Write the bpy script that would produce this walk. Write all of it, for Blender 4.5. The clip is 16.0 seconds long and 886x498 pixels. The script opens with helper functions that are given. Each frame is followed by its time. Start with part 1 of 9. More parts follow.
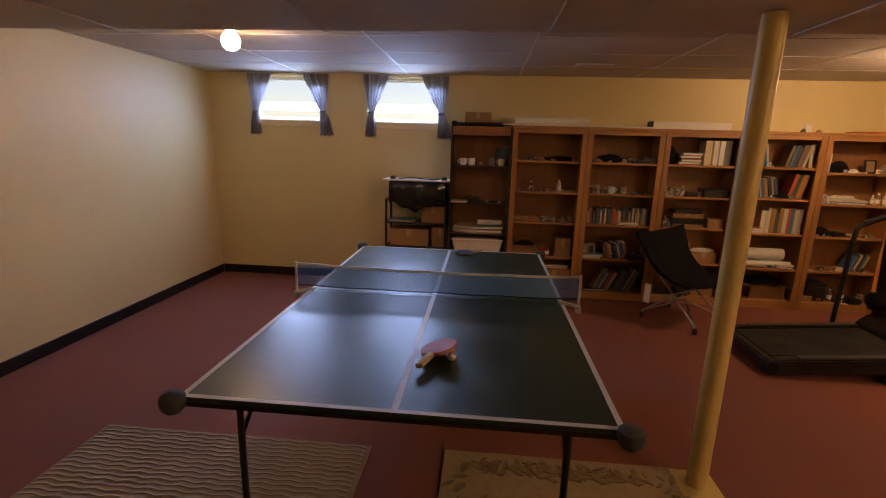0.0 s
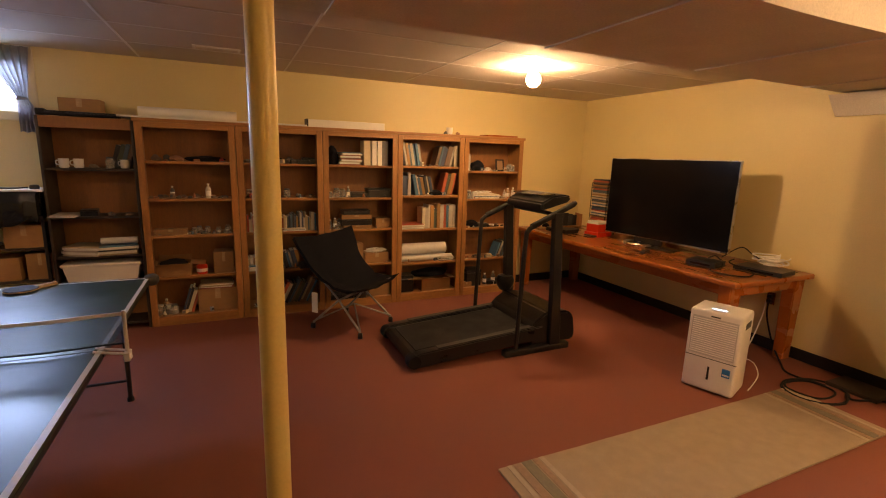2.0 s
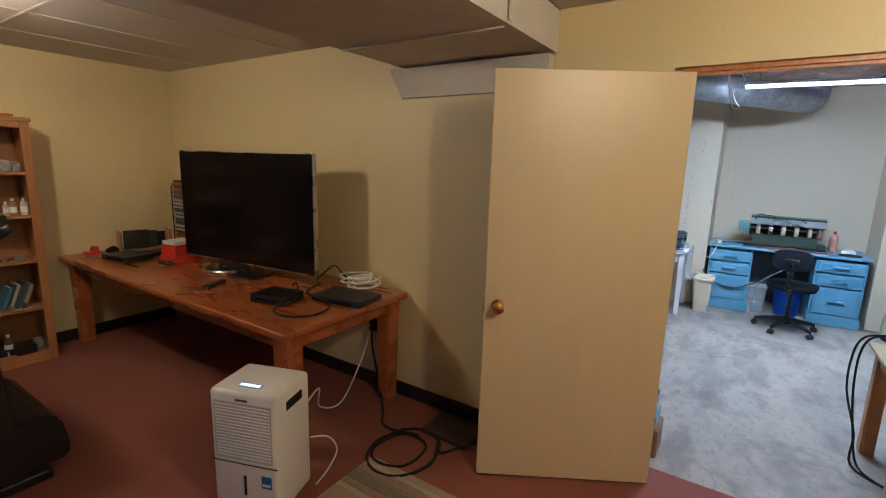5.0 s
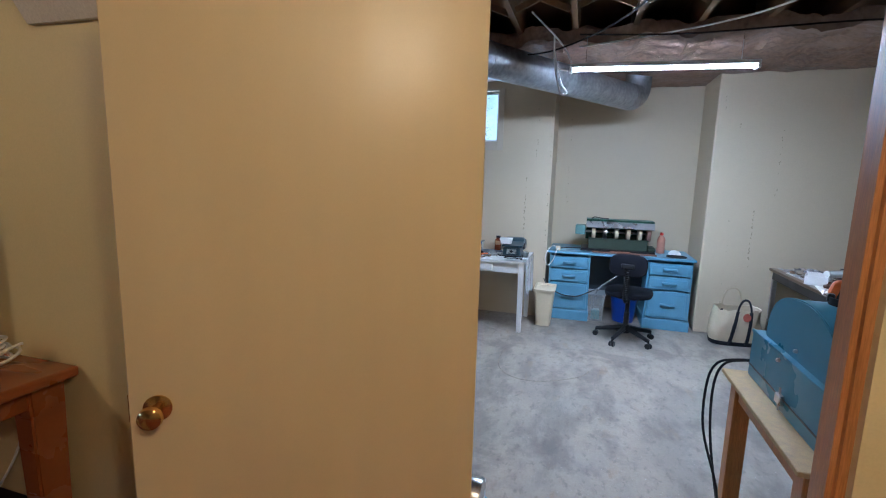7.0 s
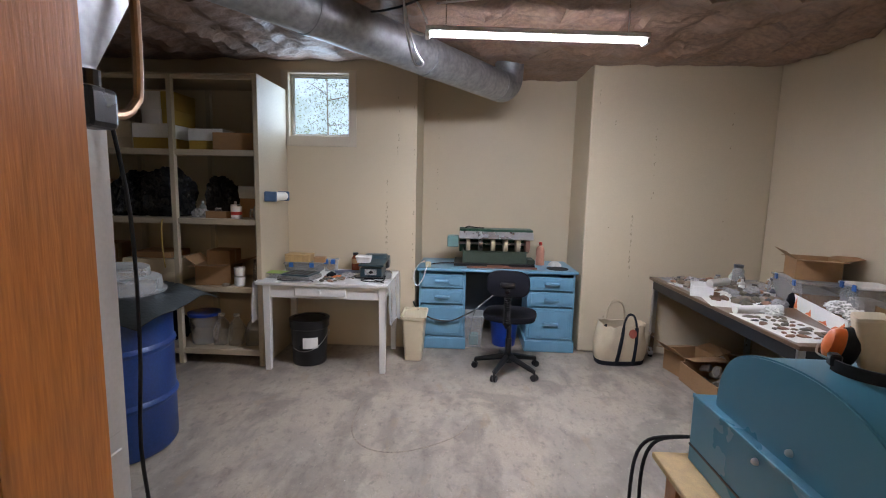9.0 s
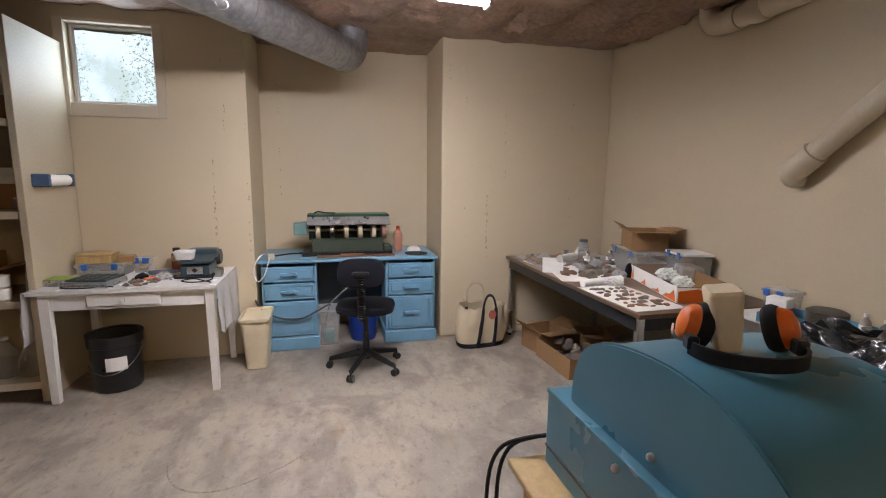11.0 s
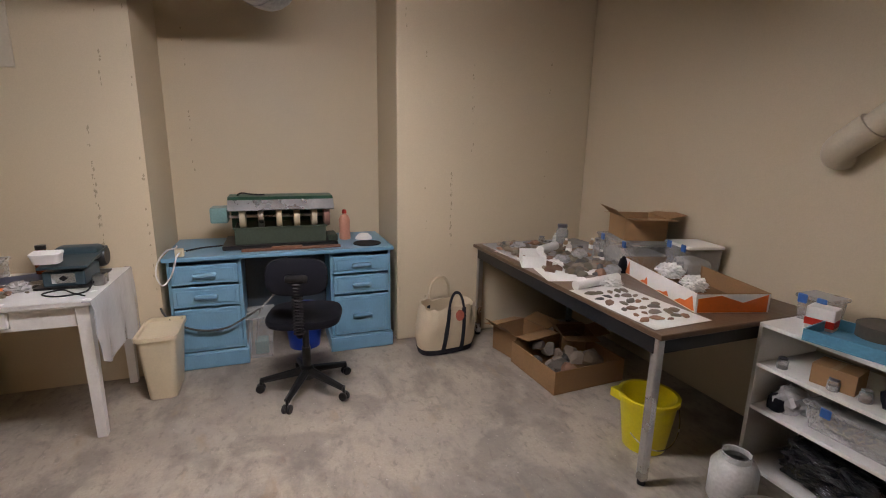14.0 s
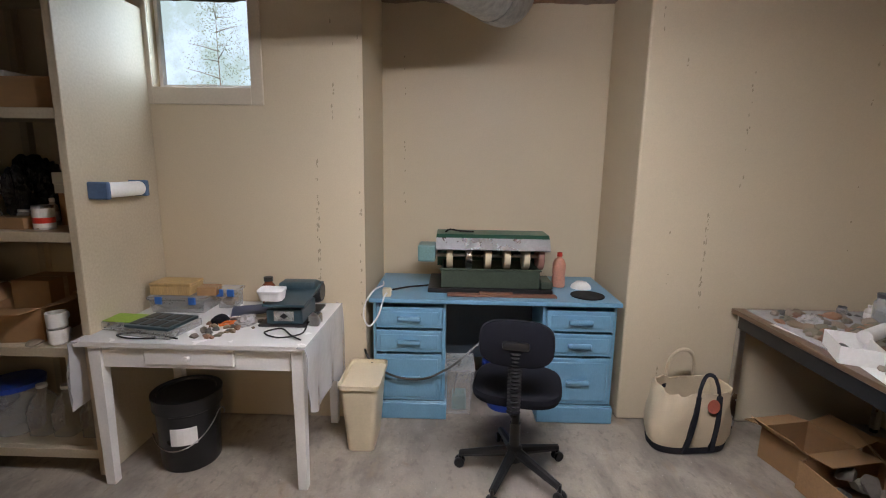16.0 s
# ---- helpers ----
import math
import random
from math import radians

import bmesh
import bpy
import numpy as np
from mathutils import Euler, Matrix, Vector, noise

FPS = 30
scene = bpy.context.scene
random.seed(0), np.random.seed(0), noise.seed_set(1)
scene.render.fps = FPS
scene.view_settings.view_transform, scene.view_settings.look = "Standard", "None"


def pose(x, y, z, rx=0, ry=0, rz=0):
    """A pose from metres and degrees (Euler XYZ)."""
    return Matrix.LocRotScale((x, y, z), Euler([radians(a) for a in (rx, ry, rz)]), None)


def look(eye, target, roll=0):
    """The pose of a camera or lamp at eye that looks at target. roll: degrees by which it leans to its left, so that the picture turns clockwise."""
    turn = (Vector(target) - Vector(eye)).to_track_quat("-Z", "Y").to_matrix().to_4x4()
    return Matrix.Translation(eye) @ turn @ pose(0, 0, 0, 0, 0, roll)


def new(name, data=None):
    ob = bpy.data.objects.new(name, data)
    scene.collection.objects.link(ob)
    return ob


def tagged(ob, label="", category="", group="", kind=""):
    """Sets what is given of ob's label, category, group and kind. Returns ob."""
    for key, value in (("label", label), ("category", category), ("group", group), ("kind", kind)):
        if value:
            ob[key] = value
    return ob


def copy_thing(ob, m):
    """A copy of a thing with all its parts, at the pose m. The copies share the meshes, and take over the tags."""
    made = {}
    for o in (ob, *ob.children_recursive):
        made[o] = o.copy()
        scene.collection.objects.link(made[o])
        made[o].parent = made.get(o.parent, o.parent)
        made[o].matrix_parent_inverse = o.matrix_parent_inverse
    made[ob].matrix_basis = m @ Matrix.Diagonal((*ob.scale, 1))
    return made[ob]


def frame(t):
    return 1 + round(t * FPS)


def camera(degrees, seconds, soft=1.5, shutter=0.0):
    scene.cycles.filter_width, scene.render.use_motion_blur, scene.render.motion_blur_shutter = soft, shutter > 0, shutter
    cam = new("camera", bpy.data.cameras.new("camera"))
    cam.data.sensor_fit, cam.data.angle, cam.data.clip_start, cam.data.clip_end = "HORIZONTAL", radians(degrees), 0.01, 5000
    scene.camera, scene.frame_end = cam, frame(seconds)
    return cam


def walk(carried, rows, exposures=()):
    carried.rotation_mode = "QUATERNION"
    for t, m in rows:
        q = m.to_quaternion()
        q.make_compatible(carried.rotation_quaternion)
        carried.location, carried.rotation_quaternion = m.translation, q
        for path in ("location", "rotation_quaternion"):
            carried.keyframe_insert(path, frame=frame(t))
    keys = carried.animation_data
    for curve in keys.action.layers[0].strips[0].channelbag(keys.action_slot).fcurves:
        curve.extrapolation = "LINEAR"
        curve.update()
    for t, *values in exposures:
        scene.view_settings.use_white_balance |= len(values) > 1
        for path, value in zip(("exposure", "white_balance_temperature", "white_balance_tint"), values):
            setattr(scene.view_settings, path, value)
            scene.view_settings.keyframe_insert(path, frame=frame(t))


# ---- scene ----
cam = camera(87.5, 16.0, 1.1)
PATH = [
    (0, (0.357, 0.475, 1.625), (0.192, 2.419, 1.188), 1.6),
    (0.5, (0.528, 0.690, 1.632), (0.663, 2.638, 1.198), 1.9),
    (1, (0.751, 0.725, 1.615), (1.142, 2.642, 1.198), 1.7),
    (1.5, (1.022, 0.794, 1.628), (1.641, 2.653, 1.225), 1.7),
    (2, (1.37, 0.821, 1.6), (2.184, 2.606, 1.212), 1.8),
    (2.5, (1.709, 0.872, 1.611), (2.718, 2.556, 1.233), 1.9),
    (3, (2.02, 0.899, 1.615), (3.212, 2.46, 1.238), 1.7),
    (3.5, (2.334, 0.934, 1.624), (3.673, 2.371, 1.25), 1.6),
    (4, (2.658, 0.994, 1.618), (4.115, 2.312, 1.247), 1.7),
    (4.5, (2.977, 1.056, 1.63), (4.532, 2.255, 1.252), 1.4),
    (5, (3.307, 1.078, 1.619), (4.948, 2.161, 1.251), 1.7),
    (5.2, (3.43, 1.086, 1.619), (5.105, 2.114, 1.249), 1.7),
    (7.3, (4.639, 1.078, 1.502), (6.553, 1.583, 1.213), 1.7),
    (7.5, (4.758, 1.081, 1.497), (6.685, 1.538, 1.216), 1.8),
    (8, (5.017, 1.088, 1.485), (6.972, 1.413, 1.218), 1.7),
    (8.5, (5.269, 1.073, 1.485), (7.243, 1.267, 1.221), 1.4),
    (9, (5.443, 1.032, 1.477), (7.425, 1.112, 1.222), 1.3),
    (9.5, (5.579, 1.023, 1.468), (7.563, 0.976, 1.215), 1.2),
    (10, (5.66, 0.983, 1.452), (7.635, 0.798, 1.197), 1.1),
    (10.2, (5.679, 0.961, 1.447), (7.647, 0.715, 1.187), 0.9),
    (12.3, (5.91, 0.746, 1.411), (7.744, 0.045, 1.031), 1.0),
    (12.5, (5.937, 0.739, 1.411), (7.764, 0.022, 1.024), 1.0),
    (13, (6.033, 0.735, 1.419), (7.848, -0.001, 1.013), 0.9),
    (13.5, (6.222, 0.747, 1.427), (8.037, 0.017, 1.013), 1.0),
    (14, (6.429, 0.753, 1.46), (8.264, 0.081, 1.033), 1.0),
    (14.5, (6.611, 0.758, 1.483), (8.48, 0.187, 1.06), 0.9),
    (15, (6.772, 0.752, 1.51), (8.69, 0.351, 1.107), 0.8),
    (15.5, (6.919, 0.811, 1.512), (8.875, 0.637, 1.135), 0.7),
    (16, (7.027, 0.951, 1.53), (8.995, 0.994, 1.173), 0.9),
]
walk(cam, [(t, look(eye, target, roll)) for t, eye, target, roll in PATH],
     [(0.0, 0.42, 7500, 27), (0.5, 0.60, 7950, 29), (1.0, 1.05, 8100, 28), (1.5, 1.12, 8600, 25), (2.5, 0.91, 6900, 19), (3.5, 0.85, 5000, 9), (5.0, 0.45, 4800, 5), (7.5, 0.2, 4950, 7), (8.5, 0.02, 5700, 11), (9.0, 0.12, 6200, 16), (10.0, 0.25, 6600, 17), (12.5, 0.04, 7200, 21), (14.5, -0.17, 7000, 19), (16.0, 0.03, 6700, 16)])

# ---- world, daylight, lamps ----
world = bpy.data.worlds.new("sky")
scene.world = world
world.use_nodes = True
_nt = world.node_tree
_sky = _nt.nodes.new("ShaderNodeTexSky")
_sky.sky_type = "NISHITA"
_sky.sun_disc = False
_sky.sun_elevation = radians(38)
_sky.sun_rotation = radians(237)
_nt.links.new(_sky.outputs["Color"], _nt.nodes["Background"].inputs["Color"])
_nt.nodes["Background"].inputs["Strength"].default_value = 0.15

sun_data = bpy.data.lights.new("sun", "SUN")
sun_data.energy, sun_data.angle, sun_data.color = 5.0, radians(0.6), (1.0, 0.95, 0.88)
sun = new("sun", sun_data)
sun.matrix_world = look((-14, -9, 13), (0, 0, 0))

BULB, TUBE, SKYLIGHT = 210.0, 215.0, 18.0


def window_light(name, m, sx, sy, power, color):
    d = bpy.data.lights.new(name, "AREA")
    d.shape, d.size, d.size_y, d.energy, d.color = "RECTANGLE", sx, sy, power, color
    ob = new(name, d)
    ob.matrix_world = m
    return ob


for wx in (-1.925, -0.565):
    window_light("daylight", pose(wx, 5.975, 2.11, -48, 0, 0), 0.78, 0.34, SKYLIGHT, (0.34, 0.55, 1.0))
window_light("daylight", pose(9.665, 2.33, 2.195, 0, 90, 0), 0.45, 0.45, SKYLIGHT * 0.27, (0.62, 0.82, 1.0))

# ---- materials ----
def mat(name, color, rough=0.6, metal=0.0, var=0.12, scale=6.0, fine=80.0, bump=0.15, depth=0.002, tint=None,
        alpha=None, emit=None, spec=0.5, coat=0.0, rand=0.0, stretch=(1, 1, 1), wear=0.0, wearcol=(0.1, 0.1, 0.1)):
    """Two scales of noise in colour and roughness, and fine relief; rand: shift of value from thing to thing."""
    m = bpy.data.materials.new(name)
    m.use_nodes = True
    nt = m.node_tree
    N, L = nt.nodes.new, nt.links.new
    b = nt.nodes["Principled BSDF"]
    b.inputs["Metallic"].default_value = metal
    b.inputs["Specular IOR Level"].default_value = spec
    b.inputs["Coat Weight"].default_value = coat
    b.inputs["Coat Roughness"].default_value = 0.12
    tc, mp = N("ShaderNodeTexCoord"), N("ShaderNodeMapping")
    mp.inputs["Scale"].default_value = stretch
    L(tc.outputs["Object"], mp.inputs["Vector"])
    n1, n2 = N("ShaderNodeTexNoise"), N("ShaderNodeTexNoise")
    n1.inputs["Scale"].default_value, n1.inputs["Detail"].default_value = scale, 5
    n2.inputs["Scale"].default_value, n2.inputs["Detail"].default_value = fine, 3
    L(mp.outputs["Vector"], n1.inputs["Vector"])
    L(mp.outputs["Vector"], n2.inputs["Vector"])
    add = N("ShaderNodeMath")
    add.operation = "ADD"
    L(n1.outputs["Fac"], add.inputs[0])
    L(n2.outputs["Fac"], add.inputs[1])
    ramp = N("ShaderNodeMapRange")
    ramp.inputs["From Min"].default_value, ramp.inputs["From Max"].default_value = 0.6, 1.4
    L(add.outputs[0], ramp.inputs["Value"])
    mix = N("ShaderNodeMix")
    mix.data_type = "RGBA"
    t = tint or tuple(c * (1 - 2 * var) for c in color)
    hi = tuple(min(1, c * (1 + var)) for c in color)
    mix.inputs[6].default_value, mix.inputs[7].default_value = (*t, 1), (*hi, 1)
    L(ramp.outputs["Result"], mix.inputs["Factor"])
    out = mix.outputs[2]
    if wear:
        n3, r3, m3 = N("ShaderNodeTexNoise"), N("ShaderNodeMapRange"), N("ShaderNodeMix")
        n3.inputs["Scale"].default_value, n3.inputs["Detail"].default_value, n3.inputs["Roughness"].default_value = scale * 0.45, 9, 0.68
        r3.inputs["From Min"].default_value, r3.inputs["From Max"].default_value, r3.inputs["To Max"].default_value = 0.5, 0.66, wear
        m3.data_type = "RGBA"
        L(tc.outputs["Object"], n3.inputs["Vector"])
        L(n3.outputs["Fac"], r3.inputs["Value"])
        L(r3.outputs["Result"], m3.inputs["Factor"])
        L(out, m3.inputs[6])
        m3.inputs[7].default_value = (*wearcol, 1)
        out = m3.outputs[2]
    if rand:
        oi, hs, mr = N("ShaderNodeObjectInfo"), N("ShaderNodeHueSaturation"), N("ShaderNodeMapRange")
        mr.inputs["To Min"].default_value, mr.inputs["To Max"].default_value = 1 - rand, 1 + rand
        L(oi.outputs["Random"], mr.inputs["Value"])
        L(mr.outputs["Result"], hs.inputs["Value"])
        L(out, hs.inputs["Color"])
        out = hs.outputs["Color"]
    L(out, b.inputs["Base Color"])
    rr = N("ShaderNodeMapRange")
    rr.inputs["From Min"].default_value, rr.inputs["From Max"].default_value = 0.3, 0.7
    rr.inputs["To Min"].default_value, rr.inputs["To Max"].default_value = max(0.02, rough * 0.85), min(1, rough * 1.15)
    L(n1.outputs["Fac"], rr.inputs["Value"])
    L(rr.outputs["Result"], b.inputs["Roughness"])
    if bump:
        bp = N("ShaderNodeBump")
        bp.inputs["Strength"].default_value, bp.inputs["Distance"].default_value = bump, depth
        L(n2.outputs["Fac"], bp.inputs["Height"])
        L(bp.outputs["Normal"], b.inputs["Normal"])
    if emit:
        b.inputs["Emission Color"].default_value = (*emit[:3], 1)
        b.inputs["Emission Strength"].default_value = emit[3]
    if alpha is not None:
        b.inputs["Alpha"].default_value = alpha
    return m


def glass(name, color=(0.95, 0.97, 0.97), rough=0.03, weight=1.0):
    m = bpy.data.materials.new(name)
    m.use_nodes = True
    b = m.node_tree.nodes["Principled BSDF"]
    b.inputs["Base Color"].default_value = (*color, 1)
    b.inputs["Roughness"].default_value = rough
    b.inputs["Transmission Weight"].default_value = weight
    b.inputs["IOR"].default_value = 1.12
    return m


def spread(name, stops, rough=0.6, bump=0.1, coat=0.0):
    """A colour picked for each thing at random out of stops."""
    m = mat(name, (0.5, 0.5, 0.5), rough, bump=bump, coat=coat)
    nt = m.node_tree
    b = nt.nodes["Principled BSDF"]
    oi, cr, mx = nt.nodes.new("ShaderNodeObjectInfo"), nt.nodes.new("ShaderNodeValToRGB"), nt.nodes.new("ShaderNodeMix")
    cr.color_ramp.interpolation = "CONSTANT"
    while len(cr.color_ramp.elements) < len(stops):
        cr.color_ramp.elements.new(0.5)
    for i, c in enumerate(stops):
        cr.color_ramp.elements[i].position = i / len(stops)
        cr.color_ramp.elements[i].color = (*c, 1)
    old = b.inputs["Base Color"].links[0].from_socket
    mx.data_type, mx.blend_type = "RGBA", "OVERLAY"
    mx.inputs["Factor"].default_value = 0.35
    nt.links.new(oi.outputs["Random"], cr.inputs["Fac"])
    nt.links.new(cr.outputs["Color"], mx.inputs[6])
    nt.links.new(old, mx.inputs[7])
    nt.links.new(mx.outputs[2], b.inputs["Base Color"])
    return m


M_WALL = mat("cream_yellow_paint", (0.72, 0.605, 0.32), 0.5, var=0.035, scale=1.4, fine=160, bump=0.05, depth=0.0015)
M_WALL2 = mat("beige_wall_paint", (0.61, 0.515, 0.365), 0.62, var=0.04, scale=1.2, fine=140, bump=0.03, depth=0.001, wear=0.10, wearcol=(0.42, 0.35, 0.26))
M_CEIL = mat("ceiling_board", (0.60, 0.55, 0.50), 0.85, var=0.05, scale=2.0, fine=220, bump=0.35, depth=0.002)
M_TBAR = mat("ceiling_strip", (0.75, 0.74, 0.72), 0.4, var=0.03)
M_SOFF = mat("soffit_paper", (0.66, 0.62, 0.56), 0.8, var=0.10, scale=3, fine=120, bump=0.3, depth=0.003)
M_FLOOR = mat("red_brown_carpet", (0.255, 0.083, 0.056), 0.88, var=0.10, scale=1.6, fine=420, bump=0.55, depth=0.003, wear=0.12, wearcol=(0.16, 0.052, 0.036))
def concrete():
    """Old slab: pale cement, blotchy grey damp stains drawn out along x, rusty freckles, fine pits."""
    m = mat("worn_concrete", (0.41, 0.352, 0.282), 0.62, var=0.09, scale=3.0, fine=90, bump=0.18, depth=0.002, wear=0.55, wearcol=(0.30, 0.27, 0.24))
    nt = m.node_tree
    N, L = nt.nodes.new, nt.links.new
    b = nt.nodes["Principled BSDF"]
    out = b.inputs["Base Color"].links[0].from_socket
    tc = N("ShaderNodeTexCoord")
    for scale, stretch, lo, hi, amount, col in ((0.9, (0.9, 1.2, 1), 0.47, 0.60, 0.6, (0.25, 0.22, 0.19)), (2.6, (0.8, 1.2, 1), 0.51, 0.62, 0.62, (0.185, 0.16, 0.14)), (1.5, (1.2, 0.9, 1), 0.57, 0.63, 0.45, (0.15, 0.135, 0.12)), (9.0, (0.8, 1.2, 1), 0.52, 0.70, 0.5, (0.20, 0.18, 0.16)),
                                                (2.3, (1, 1, 1), 0.56, 0.74, 0.45, (0.50, 0.45, 0.385)), (7.0, (1, 1, 1), 0.70, 0.78, 0.6, (0.24, 0.15, 0.09)),
                                                (1.7, (0.5, 1.4, 1), 0.54, 0.64, 0.5, (0.15, 0.135, 0.12)), (26.0, (0.6, 1, 1), 0.55, 0.68, 0.5, (0.16, 0.14, 0.12)), (70.0, (1, 1, 1), 0.66, 0.72, 0.7, (0.62, 0.58, 0.52)), (5.0, (0.5, 1.3, 1), 0.60, 0.70, 0.5, (0.33, 0.24, 0.15))):
        mp, n, r, mx = N("ShaderNodeMapping"), N("ShaderNodeTexNoise"), N("ShaderNodeMapRange"), N("ShaderNodeMix")
        mp.inputs["Scale"].default_value = stretch
        mp.inputs["Location"].default_value = (scale, 3 * scale, 0)
        n.inputs["Scale"].default_value, n.inputs["Detail"].default_value, n.inputs["Roughness"].default_value = scale, 8, 0.62
        n.inputs["Distortion"].default_value = 0.25
        r.inputs["From Min"].default_value, r.inputs["From Max"].default_value, r.inputs["To Max"].default_value = lo, hi, amount
        mx.data_type = "RGBA"
        L(tc.outputs["Object"], mp.inputs["Vector"])
        L(mp.outputs["Vector"], n.inputs["Vector"])
        L(n.outputs["Fac"], r.inputs["Value"])
        L(r.outputs["Result"], mx.inputs["Factor"])
        L(out, mx.inputs[6])
        mx.inputs[7].default_value = (*col, 1)
        out = mx.outputs[2]
    L(out, b.inputs["Base Color"])
    return m


M_CONC = concrete()
M_BASE = mat("black_vinyl_baseboard", (0.012, 0.010, 0.009), 0.45, var=0.2)
M_TRIM = mat("cream_trim_paint", (0.72, 0.62, 0.40), 0.4, var=0.03)
M_TRIM2 = mat("beige_trim_paint", (0.60, 0.53, 0.42), 0.5, var=0.05)
M_WHITE = mat("white_paint", (0.78, 0.77, 0.74), 0.4, var=0.04, scale=4)
M_PLAST = mat("white_plastic", (0.80, 0.79, 0.77), 0.35, var=0.02)
M_OAK = mat("oak_veneer", (0.40, 0.185, 0.065), 0.42, var=0.16, scale=5, fine=40, bump=0.15, stretch=(9, 9, 0.8), rand=0.06)
M_OAKH = mat("oak_shelf", (0.42, 0.20, 0.072), 0.42, var=0.16, scale=5, fine=40, bump=0.15, stretch=(0.8, 9, 9), rand=0.06)
M_OAKB = mat("bookcase_back", (0.30, 0.135, 0.05), 0.55, var=0.12, scale=4, fine=40, stretch=(7, 7, 0.7))
M_DARKW = mat("dark_shelf_laminate", (0.035, 0.024, 0.018), 0.5, var=0.2)
M_DESK = mat("orange_lacquered_wood", (0.36, 0.102, 0.022), 0.28, var=0.04, scale=3, fine=30, bump=0.0, stretch=(2.5, 0.6, 2.5), coat=0.5)
M_DOOR = mat("cream_door_paint", (0.66, 0.535, 0.31), 0.38, var=0.03, scale=1.5, fine=200, bump=0.08, stretch=(6, 6, 0.6))
M_JAMB = mat("stained_door_jamb", (0.50, 0.215, 0.06), 0.4, var=0.2, scale=4, fine=40, stretch=(9, 9, 0.6))
M_TT = mat("green_table_top", (0.009, 0.040, 0.020), 0.33, var=0.18, scale=5, fine=260, bump=0.10, depth=0.0006, spec=0.75)
M_LINE = mat("white_line_paint", (0.66, 0.68, 0.66), 0.4, var=0.05)
M_BLACK = mat("black_metal", (0.012, 0.012, 0.013), 0.4, metal=0.0, var=0.2)
M_RUBBER = mat("black_rubber", (0.013, 0.013, 0.014), 0.7, spec=0.3, var=0.25)
M_BPLAST = mat("black_plastic", (0.012, 0.0125, 0.014), 0.32, var=0.2, fine=300)
M_GREY = mat("grey_rubber", (0.06, 0.06, 0.055), 0.8, var=0.2)
M_STEEL = mat("steel", (0.62, 0.62, 0.62), 0.28, metal=1.0, var=0.08, bump=0.05)
M_GALV = mat("galvanised_duct", (0.42, 0.43, 0.45), 0.46, metal=0.9, var=0.2, scale=7, fine=30, bump=0.15)
M_BRASS = mat("brass", (0.70, 0.42, 0.13), 0.2, metal=1.0, var=0.08)
M_POST = mat("yellow_post_paint", (0.70, 0.55, 0.20), 0.4, var=0.05, scale=5, fine=90, bump=0.2)
M_BLUE = mat("blue_desk_paint", (0.15, 0.33, 0.47), 0.36, var=0.07, scale=4, fine=60, bump=0.15, stretch=(1, 3, 1))
M_HOOD = mat("teal_blue_enamel", (0.060, 0.205, 0.285), 0.30, var=0.012, scale=1.5, fine=6, bump=0.0)
M_DRUM = mat("blue_drum_plastic", (0.012, 0.05, 0.21), 0.35, var=0.14, scale=4, wear=0.2, wearcol=(0.02, 0.04, 0.12))
M_CARD = mat("cardboard", (0.33, 0.19, 0.088), 0.85, var=0.10, scale=5, fine=120, bump=0.2, rand=0.14)
M_PAPER = mat("white_paper", (0.80, 0.79, 0.76), 0.8, var=0.04, rand=0.06)
M_BENCH = mat("brown_bench_top", (0.14, 0.085, 0.05), 0.35, var=0.12, scale=5, fine=60, stretch=(0.8, 8, 8))
M_PINE = mat("bare_pine", (0.52, 0.36, 0.16), 0.6, var=0.15, scale=5, fine=40, stretch=(8, 8, 0.8))
M_TAN = mat("tan_shelf_paint", (0.50, 0.43, 0.31), 0.55, var=0.08, scale=3)
M_INSUL = mat("kraft_faced_insulation", (0.30, 0.195, 0.14), 0.55, var=0.3, scale=3.2, fine=30, bump=0.5, depth=0.012, tint=(0.13, 0.08, 0.06), wear=0.55, wearcol=(0.42, 0.32, 0.27))
M_JOIST = mat("old_joist_wood", (0.26, 0.16, 0.085), 0.7, var=0.2, scale=4, stretch=(0.7, 7, 7))
M_CURT = mat("grey_curtain_fabric", (0.34, 0.33, 0.35), 0.9, var=0.14, scale=26, fine=400, bump=0.4)
_b = M_CURT.node_tree.nodes["Principled BSDF"]
_tr, _mx = M_CURT.node_tree.nodes.new("ShaderNodeBsdfTranslucent"), M_CURT.node_tree.nodes.new("ShaderNodeMixShader")
_tr.inputs["Color"].default_value = (0.62, 0.62, 0.64, 1)
_mx.inputs["Fac"].default_value = 0.45
M_CURT.node_tree.links.new(_b.outputs["BSDF"], _mx.inputs[1])
M_CURT.node_tree.links.new(_tr.outputs["BSDF"], _mx.inputs[2])
M_CURT.node_tree.links.new(_mx.outputs["Shader"], M_CURT.node_tree.nodes["Material Output"].inputs["Surface"])
M_BAG = mat("black_plastic_bag", (0.008, 0.009, 0.010), 0.20, var=0.2, scale=9, fine=11, bump=0.5, depth=0.02)
M_CANVAS = mat("natural_canvas", (0.60, 0.50, 0.35), 0.9, var=0.10, scale=8, fine=420, bump=0.4)
M_NAVY = mat("navy_canvas", (0.012, 0.013, 0.02), 0.9, var=0.2)
M_FABRIC = mat("black_chair_fabric", (0.008, 0.0085, 0.013), 0.95, spec=0.2, var=0.25, fine=300, bump=0.3)
M_IVORY = mat("ivory_plastic", (0.66, 0.57, 0.40), 0.4, var=0.04)
M_YELLOW = mat("yellow_bucket_plastic", (0.72, 0.60, 0.02), 0.35, var=0.06)
